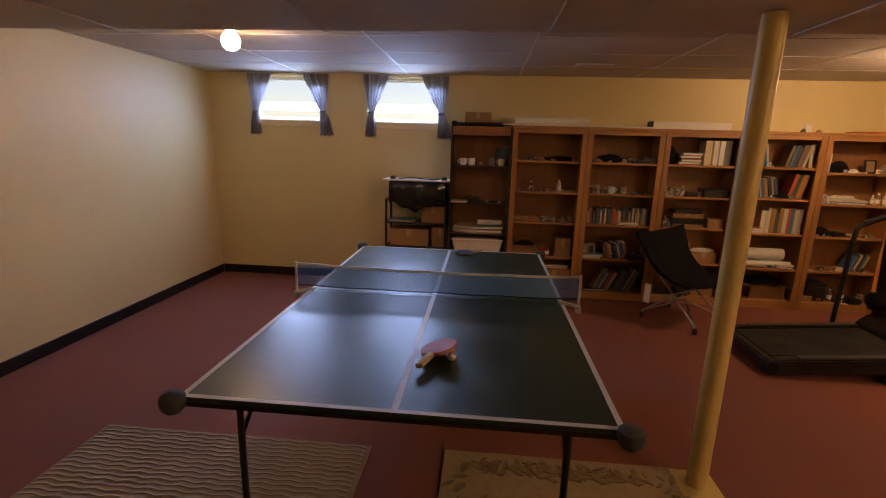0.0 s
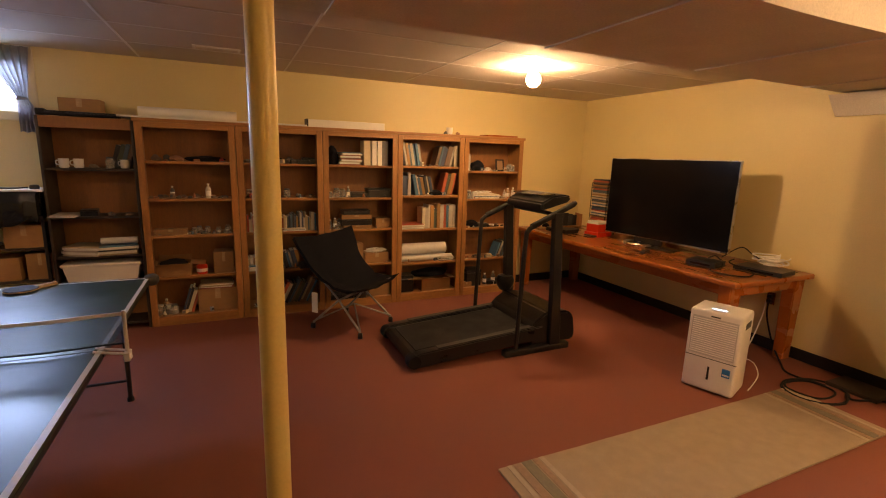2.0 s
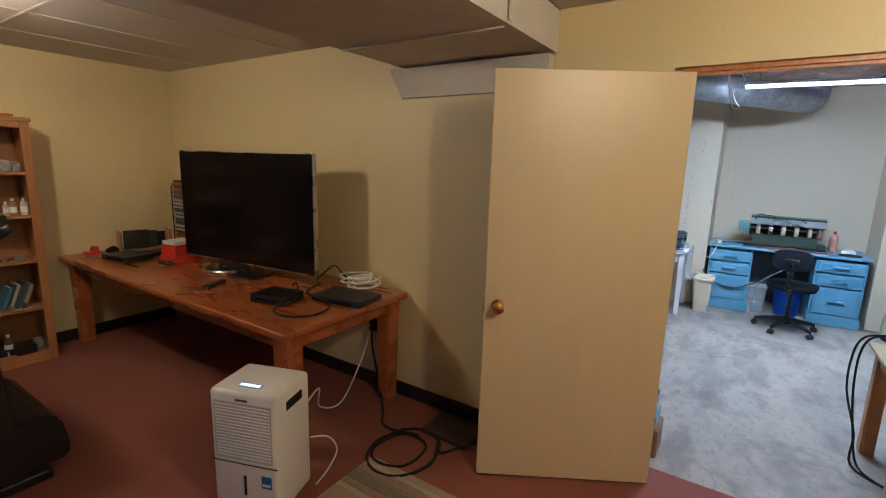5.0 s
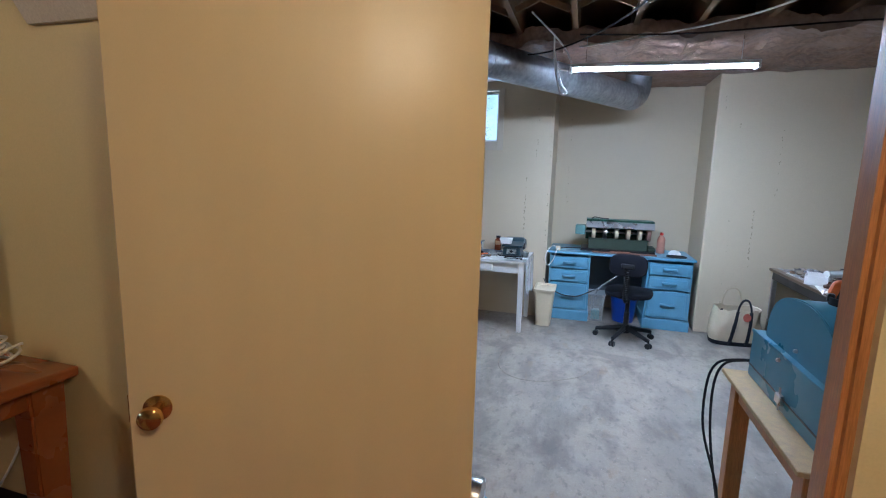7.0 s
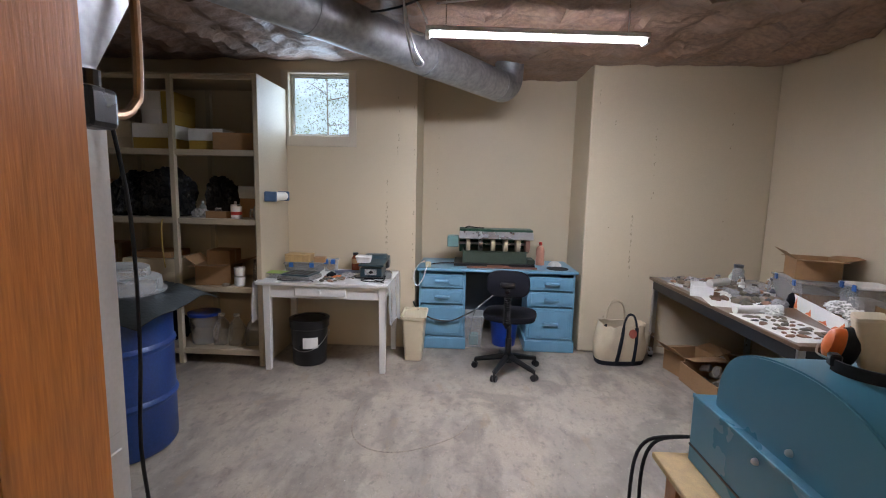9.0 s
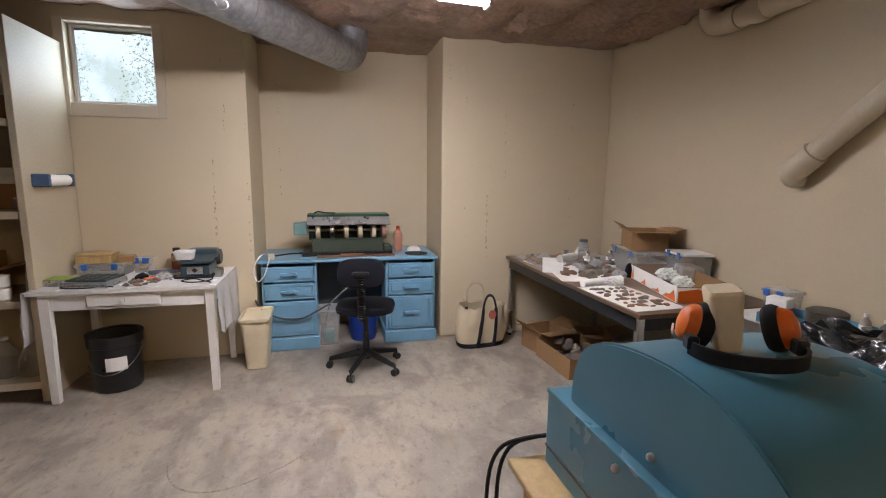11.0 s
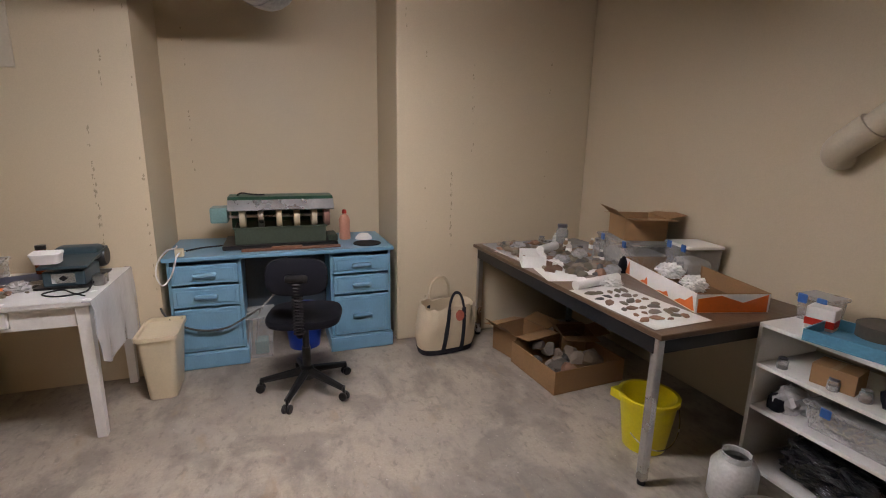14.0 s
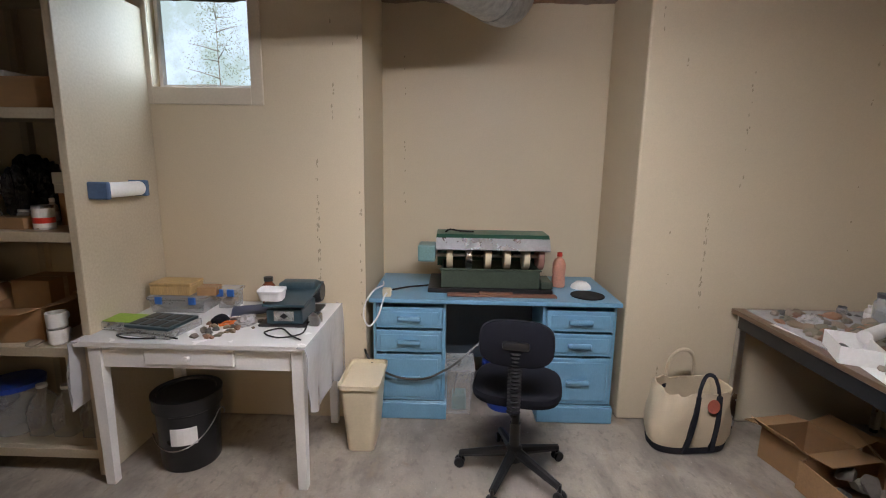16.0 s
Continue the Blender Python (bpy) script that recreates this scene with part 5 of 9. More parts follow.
part("table_cover", bm, mat("white_plastic_cover", (0.74, 0.74, 0.73), 0.25, var=0.03, scale=12, fine=10, bump=0.1, depth=0.006), wt, "white plastic table cover")

# waste bin
wb = thing("waste_bin", pose(9.42, 1.43, 0, 0, 0, 0), "tall ivory plastic waste bin", "waste bin")
bm = B()
def rr(w, d, z, r=0.03, n=5):
    pts = []
    for cx, cy, a0 in ((w / 2 - r, d / 2 - r, 0), (-w / 2 + r, d / 2 - r, 90), (-w / 2 + r, -d / 2 + r, 180), (w / 2 - r, -d / 2 + r, 270)):
        for k in range(n):
            a = radians(a0 + 90 * k / (n - 1))
            pts.append((cx + r * math.cos(a), cy + r * math.sin(a), z))
    return pts
ring_skin(bm, [rr(0.27, 0.145, 0), rr(0.335, 0.20, 0.372), rr(0.328, 0.193, 0.372), rr(0.265, 0.14, 0.012)])
part("bin_body", bm, M_IVORY, wb, smooth=True)
bm = B()
ring_skin(bm, [rr(0.337, 0.202, 0.368), rr(0.355, 0.22, 0.372), rr(0.355, 0.22, 0.395), rr(0.33, 0.195, 0.395), rr(0.328, 0.193, 0.374)])
part("bin_rim", bm, M_IVORY, wb, smooth=True)

# built-in shelving
sv = thing("built_in_shelving", pose(0, 0, 0), "tan painted floor-to-ceiling shelving crowded with boxes and bags", "shelving")
SX0, SX1 = 9.03, 9.625
bm = B()
box(bm, (SX0, 2.625, 0), (SX1, 2.665, 2.32), 0.003, 1)
part("side_panel", bm, M_TAN, sv)
for y in (3.30, 3.95, 4.56):
    bm = B()
    box(bm, (SX0, y, 0), (SX0 + 0.04, y + 0.04, 2.32), 0.003, 1)
    part("front_post", bm, M_TAN, sv)
    bm = B()
    box(bm, (SX1 - 0.04, y, 0), (SX1, y + 0.04, 2.32))
    part("back_post", bm, M_TAN, sv)
VSH = [0.13, 0.655, 1.205, 1.745, 2.32]
for z in VSH:
    bm = B()
    box(bm, (SX0 + (0.0405 if z < 2.3 else 0), 2.6655, z - 0.02), (SX1 - 0.041, 4.56, z), 0.002, 1)
    part("shelf", bm, M_TAN, sv)
    bm = B()
    for y0, y1 in ((2.6655, 3.2995), (3.3405, 3.9495), (3.9905, 4.5595)):
        box(bm, (SX0 + 0.008, y0, z - 0.045), (SX0 + 0.040, y1, z + 0.001), 0.002, 1)
    part("shelf_edge", bm, M_TAN, sv)

# blue drum with a tray and a plastic lid on it
dru = thing("blue_drum", pose(7.84, 2.94, 0), "large blue plastic drum with rolled hoops", "drum")
bm = B()
lathe(bm, [(0, 0), (0.275, 0), (0.288, 0.02), (0.288, 0.84), (0.286, 0.876), (0, 0.876)], 48)
part("drum_body", bm, M_DRUM, dru, smooth=True)
for z in (0.295, 0.595):
    bm = B()
    lathe(bm, [(0.287, -0.024), (0.296, -0.012), (0.300, 0.0), (0.296, 0.012), (0.287, 0.024)], 48, (0, 0, z))
    part("hoop", bm, M_DRUM, dru, "rolled blue hoop", smooth=True)
bm = B()
lathe(bm, [(0.285, 0.842), (0.296, 0.850), (0.298, 0.872), (0.290, 0.880), (0.270, 0.880), (0.268, 0.8765)], 48)
part("rim", bm, M_DRUM, dru, smooth=True)
bg = thing("dark_tarp", pose(7.84, 2.94, 0.88), "dark grey-green tarpaulin laid flat over the drum with drooping edges", "tarpaulin")
bm = B()
rows = []
for i in range(31):
    row = []
    for j in range(31):
        x, y = -0.39 + 0.80 * i / 30, -0.43 + 0.80 * j / 30
        r0 = math.hypot(x, y)
        over = max(0.0, r0 - 0.315)
        z = 0.012 - 0.45 * over + 0.018 * (over > 0) * math.sin(5 * math.atan2(y, x) + 0.6) - 0.006 * noise.noise((x * 7, y * 7, 1)) * min(1.0, over * 8)
        k = 1.0 - 0.25 * over
        row.append((x * k, y * k, z))
    rows.append(row + [(p[0], p[1], p[2] - 0.003) for p in row[::-1]])
ring_skin(bm, rows)
part("sheet", bm, mat("dark_tarpaulin", (0.012, 0.015, 0.014), 0.5, var=0.25, scale=9, fine=60, bump=0.4, depth=0.006), bg, smooth=True)
lid = thing("plastic_dome_cover", pose(7.80, 2.86, 0.893), "domed clear plastic cover lying on the drum", "dome cover")
bm = B()
lathe(bm, [(0.22, 0.0), (0.225, 0.012), (0.205, 0.02), (0.20, 0.075), (0.185, 0.085), (0.15, 0.09), (0.145, 0.135), (0.12, 0.145), (0, 0.147), (0, 0.140), (0.117, 0.138), (0.138, 0.13), (0.143, 0.085), (0.18, 0.078), (0.194, 0.07), (0.20, 0.015), (0.216, 0.0)], 40)
part("dome", bm, M_FROST, lid, smooth=True)

# bench with a teal hood, at the doorway
be = thing("wooden_bench", pose(0, 0, 0), "plain wooden workbench with a pale plywood top", "workbench")
bm = B()
box(bm, (6.03, -0.75, 0.635), (6.87, 0.40, 0.655), 0.003, 1)
part("bench_top", bm, M_PINE, be)
for x in (6.10, 6.80):
    for y in (-0.68, 0.33):
        bm = B()
        box(bm, (x - 0.035, y - 0.035, 0), (x + 0.035, y + 0.035, 0.634), 0.003, 1)
        part("leg", bm, M_JAMB, be)
bm = B()
box(bm, (6.136, 0.31, 0.54), (6.764, 0.35, 0.634), 0.003, 1)
part("rail", bm, M_JAMB, be)
bm = B()
box(bm, (6.80 - 0.02, -0.64, 0.54), (6.80 + 0.02, 0.29, 0.634), 0.003, 1)
part("rail", bm, M_JAMB, be)

hd = thing("teal_hooded_machine", pose(0, 0, 0.656), "teal-blue enamelled machine with a rounded hinged hood on the bench", "machine")
HY0, HY1 = -0.14, 0.305
bm = B()
box(bm, (6.085, HY0, 0.0), (6.835, HY1, 0.215), 0.006, 2)
part("base_box", bm, M_HOOD, hd)
knots = [(6.755, 0.2155), (6.745, 0.30), (6.705, 0.367), (6.62, 0.412), (6.50, 0.434), (6.38, 0.434), (6.27, 0.405), (6.18, 0.345), (6.13, 0.275), (6.11, 0.2155)]
prof = []
for i in range(len(knots) - 1):
    a, b, c, d = [Vector(knots[min(max(i + o, 0), len(knots) - 1)]) for o in (-1, 0, 1, 2)]
    for k in range(5):
        t = k / 5
        prof.append(tuple(0.5 * (2 * b + (c - a) * t + (2 * a - 5 * b + 4 * c - d) * t * t + (3 * b - a - 3 * c + d) * t ** 3)))
prof.append(knots[-1])
bm = B()
prism(bm, prof, 1, HY0 + 0.02, HY1 - 0.025)
bmesh.ops.bevel(bm, geom=[e for e in bm.edges if abs(e.verts[0].co.y - e.verts[1].co.y) < 1e-5 and max(e.verts[0].co.z, e.verts[1].co.z) > 0.22], offset=0.012, segments=3, affect="EDGES")
part("hood", bm, M_HOOD, hd, smooth=True)
bm = B()
prism(bm, [(6.43 + (x - 6.43) * 1.014, 0.2156 + (z - 0.2155) * 1.02) for x, z in prof], 1, HY1 - 0.040, HY1 - 0.0285)
part("hood_rim", bm, M_HOOD, hd, "raised folded rim along the hood's end", smooth=True)
bm = B()
box(bm, (6.09, HY1 - 0.004, 0.205), (6.83, HY1 + 0.005, 0.219), 0.002, 1)
part("seam_lip", bm, M_HOOD, hd)
bm = B()
box(bm, (6.09, HY1 - 0.002, 0.052), (6.83, HY1 + 0.003, 0.058))
part("lower_seam", bm, M_BLACK, hd)
for x, z, y in ((6.45, 0.25, HY1 - 0.025), (6.52, 0.185, HY1)):
    bm = B()
    lathe(bm, [(0, 0), (0.009, 0), (0.008, 0.008), (0.004, 0.012), (0, 0.012)], 12, m=pose(x, y, z, -90, 0, 0))
    part("screw", bm, M_STEEL, hd, "steel screw head", smooth=True)
bm = B()
box(bm, (6.42, HY1, 0.035), (6.47, HY1 + 0.02, 0.075), 0.004, 1)
rod(bm, (6.445, HY1 + 0.012, 0.01), (6.445, HY1 + 0.012, 0.10), 0.004, 8)
part("latch", bm, M_STEEL, hd, "steel toggle latch")
for o in (0.0, 0.03):
    cb = thing("power_cable", pose(0, 0, 0), "black power cable hanging over the bench edge", "cable")
    bm = B()
    pipe(bm, [(6.845, 0.20 + o, 0.72), (6.885, 0.30 + o, 0.70), (6.90, 0.385 + o, 0.665), (6.88, 0.425 + o, 0.56), (6.83, 0.43 + o, 0.35), (6.70 - o, 0.42, 0.15), (6.55, 0.40 + o, 0.012), (6.40, 0.30, 0.008)], 0.006, 8, smooth=5)
    part("cord", bm, M_RUBBER, cb, smooth=True)

# brown-topped work table along the south wall
bt = thing("brown_work_table", pose(8.72, -1.155, 0), "long brown-topped work table with chrome legs", "table")
bm = B()
box(bm, (-0.95, -0.47, 0.708), (0.95, 0.47, 0.733), 0.003, 1)
part("tabletop", bm, M_BENCH, bt)
bm = B()
for y in (-0.44, 0.44):
    box(bm, (-0.90, y - 0.012, 0.63), (0.90, y + 0.012, 0.708))
for x in (-0.90, 0.90):
    box(bm, (x - 0.012, -0.427, 0.63), (x + 0.012, 0.427, 0.708))
part("apron", bm, M_BLACK, bt)
for x in (-0.90, 0.90):
    for y in (-0.43, 0.43):
        bm = B()
        box(bm, (x - 0.02, y - 0.02, 0.02), (x + 0.02, y + 0.02, 0.707), 0.005, 1)
        lg = part("leg", bm, M_STEEL, bt, "chromed square leg")
        bm = B()
        lathe(bm, [(0, 0), (0.019, 0), (0.019, 0.02), (0, 0.02)], 12, (x, y, 0))
        part("foot", bm, M_RUBBER, lg)

# white shelf unit
ws = thing("white_shelf_unit", pose(7.345, -1.45, 0), "low white open shelf unit with clutter", "shelf")
for x in (-0.42, 0.42):
    bm = B()
    box(bm, (x - 0.009, -0.20, 0), (x + 0.009, 0.20, 0.72), 0.002, 1)
    part("side_panel", bm, M_WHITE, ws)
for z in (0.05, 0.335, 0.54, 0.728):
    bm = B()
    box(bm, (-0.41 if z < 0.7 else -0.429, -0.20, z - 0.018), (0.41 if z < 0.7 else 0.429, 0.20 if z < 0.7 else 0.203, z), 0.002, 1)
    part("shelf", bm, M_WHITE, ws)

# ---- small things: one maker for each kind, copied where they repeat ----
PROTO = {}


def put(kind, m, scale=(1, 1, 1), label=""):
    """Another thing of a kind that has been made once, at the pose m."""
    make, k = kind if isinstance(kind, tuple) else (kind, kind)
    m = m @ Matrix.Diagonal((*scale, 1))
    if k in PROTO:
        ob = copy_thing(PROTO[k], m)
    else:
        ob = PROTO[k] = make()
    ob.matrix_basis = m
    if label:
        ob["label"] = label
    return ob


def book():
    t = thing("book", pose(0, 0, 0), "hardback book standing on a shelf", "book", "books on the shelves")
    bm = B()
    for a, b in (((0, 0, 0), (0.08, 1, 1)), ((0.92, 0, 0), (1, 1, 1)), ((0.08, 0, 0), (0.92, 0.02, 1))):
        box(bm, a, b)
    part("cover", bm, M_BOOK, t)
    bm = B()
    box(bm, (0.08, 0.02, 0.015), (0.92, 0.97, 0.985))
    part("pages", bm, M_PAPER, t)
    return t


def rock_of(seed):
    def make():
        t = thing("rock", pose(0, 0, 0), "rough unpolished rock specimen lying loose", "rock", "rock specimens")
        bm = B()
        bmesh.ops.create_icosphere(bm, subdivisions=2, radius=1)
        for v in bm.verts:
            d = 1 + 0.35 * noise.noise(v.co * 1.1 + Vector((seed * 3.1, 0, 0))) + 0.12 * noise.noise(v.co * 3 + Vector((0, seed, 0)))
            v.co = v.co * d
            v.co.z = max(v.co.z, -0.55)
        cut = random.Random(seed + 5)
        for k in range(9):
            n = Vector((cut.uniform(-1, 1), cut.uniform(-1, 1), cut.uniform(-0.3, 1))).normalized()
            lim = cut.uniform(0.55, 0.8)
            for v in bm.verts:
                e = v.co.dot(n) - lim
                if e > 0:
                    v.co -= n * e * 0.92
        for v in bm.verts:
            v.co.z += 0.55
        part("stone", bm, M_ROCK, t)
        return t
    return (make, "rock%d" % seed)


ROCKS = [rock_of(s) for s in range(7)]


def jar():
    t = thing("glass_jar", pose(0, 0, 0), "small glass jar with a lid", "jar", "small jars")
    bm = B()
    lathe(bm, [(0, 0), (0.034, 0), (0.036, 0.004), (0.036, 0.07), (0.028, 0.08), (0.028, 0.088), (0.026, 0.088), (0.026, 0.079), (0.033, 0.069), (0.033, 0.004), (0, 0.003)], 20)
    part("glass", bm, M_FROST, t, smooth=True)
    bm = B()
    lathe(bm, [(0, 0.086), (0.030, 0.086), (0.030, 0.099), (0, 0.100)], 20)
    part("lid", bm, M_SMALL, t)
    bm = B()
    lathe(bm, [(0, 0.004), (0.031, 0.004), (0.031, 0.04), (0, 0.043)], 14)
    part("contents", bm, M_ROCK, t)
    return t


def bottle():
    t = thing("plastic_bottle", pose(0, 0, 0), "small plastic bottle with a cap", "bottle", "small bottles")
    bm = B()
    lathe(bm, [(0, 0), (0.028, 0), (0.031, 0.005), (0.031, 0.11), (0.026, 0.13), (0.012, 0.145), (0.012, 0.155), (0, 0.155)], 20)
    part("body", bm, M_SMALL, t, smooth=True)
    bm = B()
    lathe(bm, [(0, 0.155), (0.014, 0.155), (0.014, 0.178), (0, 0.178)], 16)
    part("cap", bm, M_WHITE, t)
    bm = B()
    lathe(bm, [(0.0313, 0.03), (0.0318, 0.031), (0.0318, 0.09), (0.0313, 0.091)], 20)
    part("label_band", bm, M_PAPER, t)
    return t


M_TRINK = spread("small_ornament", [(0.70, 0.66, 0.58), (0.05, 0.05, 0.055), (0.36, 0.14, 0.06), (0.62, 0.50, 0.32), (0.10, 0.16, 0.24), (0.75, 0.74, 0.72), (0.20, 0.13, 0.08), (0.42, 0.06, 0.04)], 0.5)


def ornament_of(seed):
    def make():
        r = random.Random(seed * 7 + 3)
        t = thing("small_ornament", pose(0, 0, 0), "small ornament among the clutter on a shelf", "ornament", "shelf ornaments")
        bm = B()
        pr = [(0, 0), (r.uniform(0.7, 1), 0), (r.uniform(0.7, 1.0), r.uniform(0.1, 0.3)), (r.uniform(0.35, 0.9), 0.9), (r.uniform(0.3, 0.8), 1.3), (r.uniform(0.4, 0.7), 1.6), (r.uniform(0.1, 0.4), 1.9), (0, 1.95)]
        lathe(bm, pr, 14, sx=r.uniform(0.7, 1.1), sy=r.uniform(0.6, 1.0))
        part("figure", bm, M_TRINK, t, smooth=seed % 2 == 0)
        bm = B()
        box(bm, (-0.9, -0.5, 0), (0.9, 0.3, r.uniform(0.15, 0.5)), 0.04, 1)
        part("base", bm, M_SMALL, t, m=pose(r.uniform(-0.4, 0.4), -0.2, 0, 0, 0, r.uniform(-30, 30)))
        return t
    return (make, "ornament%d" % seed)


ORNA = [ornament_of(s) for s in range(6)]


def gadget():
    t = thing("small_gadget_box", pose(0, 0, 0), "small boxed gadget lying on a shelf", "box", "shelf gadgets")
    bm = B()
    box(bm, (-0.5, -0.5, 0), (0.5, 0.5, 1), 0.06, 1)
    part("case", bm, M_TRINK, t)
    bm = B()
    box(bm, (-0.35, -0.512, 0.2), (0.25, -0.50, 0.75))
    part("panel", bm, M_SMALL, t)
    return t


def mug():
    t = thing("mug", pose(0, 0, 0), "plain white cup on a shelf", "cup", "cups")
    bm = B()
    lathe(bm, [(0, 0), (0.03, 0), (0.038, 0.01), (0.04, 0.085), (0.037, 0.085), (0.034, 0.012), (0, 0.008)], 22)
    part("cup", bm, M_PAPER, t, smooth=True)
    bm = B()
    pipe(bm, [(0.038, 0, 0.07), (0.06, 0, 0.062), (0.06, 0, 0.035), (0.037, 0, 0.025)], 0.005, 8, smooth=3)
    part("handle", bm, M_PAPER, t, smooth=True)
    return t


def carton():
    t = thing("cardboard_box", pose(0, 0, 0), "closed brown cardboard box", "box", "cardboard boxes")
    bm = B()
    box(bm, (-0.5, -0.5, 0), (0.5, 0.5, 1), 0.01, 1)
    part("carton", bm, M_CARD, t)
    bm = B()
    box(bm, (-0.07, -0.505, 0.55), (0.07, -0.5, 1.003))
    box(bm, (-0.07, -0.505, 1.0), (0.07, 0.505, 1.004))
    part("tape", bm, mat("packing_tape", (0.50, 0.36, 0.22), 0.25), t)
    return t


def open_carton():
    t = thing("open_cardboard_box", pose(0, 0, 0), "open brown cardboard box with raised flaps", "box", "open cardboard boxes")
    bm = B()
    w = 0.02
    for a, b in (((-0.5, -0.5, 0), (0.5, 0.5, w)), ((-0.5, -0.5, w), (-0.5 + w, 0.5, 1)), ((0.5 - w, -0.5, w), (0.5, 0.5, 1)), ((-0.5 + w, -0.5, w), (0.5 - w, -0.5 + w, 1)), ((-0.5 + w, 0.5 - w, w), (0.5 - w, 0.5, 1))):
        box(bm, a, b)
    part("carton", bm, M_CARD, t)
    for k, (rz, tilt) in enumerate(((0, 22), (90, -18), (180, 55), (270, 8))):
        bm = B()
        box(bm, (-0.49, 0, 0), (0.49, 0.46, w))
        part("flap", bm, M_CARD, t, m=pose(0.5 * math.sin(radians(rz)), -0.5 * math.cos(radians(rz)), 1.0, 0, 0, rz) @ pose(0, 0, 0, 180 - tilt, 0, 0))
    return t


def paper_stack():
    t = thing("paper_stack", pose(0, 0, 0), "stack of papers and magazines", "papers", "stacks of papers")
    r = random.Random(3)
    for k in range(7):
        bm = B()
        box(bm, (-0.11, -0.14, 0.0), (0.11, 0.14, 0.0085))
        part("magazine", bm, M_PAPER if k % 3 else M_BOOK, t, m=pose(r.uniform(-0.01, 0.01), r.uniform(-0.01, 0.01), 0.009 * k, 0, 0, r.uniform(-7, 7)))
    return t


def dark_tray():
    t = thing("black_tray_box", pose(0, 0, 0), "flat black plastic box with lid", "box", "flat black boxes")
    bm = B()
    box(bm, (-0.5, -0.5, 0), (0.5, 0.5, 0.8), 0.03, 1)
    part("base", bm, M_BPLAST, t)
    bm = B()
    box(bm, (-0.51, -0.51, 0.82), (0.51, 0.51, 1.0), 0.03, 1)
    part("lid", bm, M_BPLAST, t)
    return t


def paper_roll():
    t = thing("paper_roll", pose(0, 0, 0), "rolled white paper lying on a shelf", "paper roll", "paper rolls")
    bm = B()
    lathe(bm, [(0.6, 0), (1, 0), (1, 1), (0.6, 1), (0.6, 0.02)], 26, m=pose(-0.0, 0, 0, 0, 90, 0))
    part("roll", bm, M_PAPER, t, smooth=True)
    return t


def lump(seed, name, label, cat, material, sub=3, fold=0.0):
    def make():
        t = thing(name, pose(0, 0, 0), label, cat)
        bm = B()
        bmesh.ops.create_icosphere(bm, subdivisions=sub, radius=1)
        for v in bm.verts:
            d = 1 + 0.22 * noise.noise(v.co * 1.4 + Vector((seed, 2, 0))) + 0.10 * noise.noise(v.co * 4 + Vector((seed, 0, 0))) + 0.05 * noise.noise(v.co * 9) - fold * abs(noise.noise(v.co * 2.6 + Vector((0, seed, 1)))) - fold * 0.6 * abs(noise.noise(v.co * 5.5 + Vector((seed, 1, 0))))
            v.co = v.co * d
            v.co.z = max(v.co.z, -0.6) + 0.6
        part("film", bm, material, t, smooth=fold < 0.4)
        return t
    return (make, name + str(seed))


GARBAGE = lump(4, "black_garbage_bag", "full crumpled shiny black plastic bag", "bag", M_BAG, 5, 0.35)
CLOTH = lump(7, "crumpled_white_cloth", "crumpled white cloth lying on a box", "cloth", M_PAPER, 4, 0.6)
DARKC = lump(9, "dark_cloth_bundle", "crumpled dark cloth bundle on a shelf", "cloth", M_FABRIC)
PBAG = lump(13, "clear_plastic_bag", "crumpled clear plastic bag with small stones", "bag", M_SHEET, 3, 0.45)


def books(x0, x1, z, h=(0.19, 0.25), lean=0, th=(0.016, 0.042), y=5.60, d=(0.14, 0.19), r=random.Random(21), label=""):
    x = x0
    while x < x1 - 0.012:
        w = min(r.uniform(*th), x1 - x)
        hh, dd2 = r.uniform(*h), r.uniform(*d)
        s = math.sin(radians(abs(lean)))
        m = pose(x + (hh * s if lean < 0 else 0), y + r.uniform(0, 0.02), z + 0.0005 + (w * s if lean > 0 else 0), 0, lean, 0)
        put(book, m, (w * 0.96, dd2, hh), label)
        x += w / math.cos(radians(lean)) + 0.001


def mix(x0, x1, y0, y1, z, n, kinds, size=(0.02, 0.04), r=random.Random(8)):
    """n small things spread in a strip, each on the shelf at z."""
    for k in range(n):
        x = x0 + (x1 - x0) * (k + 0.5 + r.uniform(-0.25, 0.25)) / n
        y = r.uniform(y0, y1)
        q = r.choice(kinds)
        if q == "rock":
            s = r.uniform(*size)
            put(r.choice(ROCKS), pose(x, y, z, 0, 0, r.uniform(0, 360)), (s * r.uniform(0.9, 1.5), s, s * r.uniform(0.6, 0.95)))
        elif q == "jar":
            s = r.uniform(0.6, 1.0)
            put(jar, pose(x, y, z, 0, 0, r.uniform(0, 360)), (s, s, s))
        elif q == "bottle":
            s = r.uniform(0.55, 0.9)
            put(bottle, pose(x, y, z), (s, s, s))
        elif q == "mug":
            put(mug, pose(x, y, z, 0, 0, r.uniform(0, 360)), (0.9, 0.9, 0.9))
        elif q == "tray":
            put(dark_tray, pose(x, y, z, 0, 0, r.uniform(-8, 8)), (0.12, 0.14, r.uniform(0.03, 0.07)))
        elif q == "paper":
            put(paper_stack, pose(x, y, z, 0, 0, r.uniform(-15, 15)), (0.8, 0.8, r.uniform(0.3, 0.8)))


S = [[0.0855 + 0.0] + [z for z in row] for row in SH]
c = CX
YF, YB = 5.60, 5.74
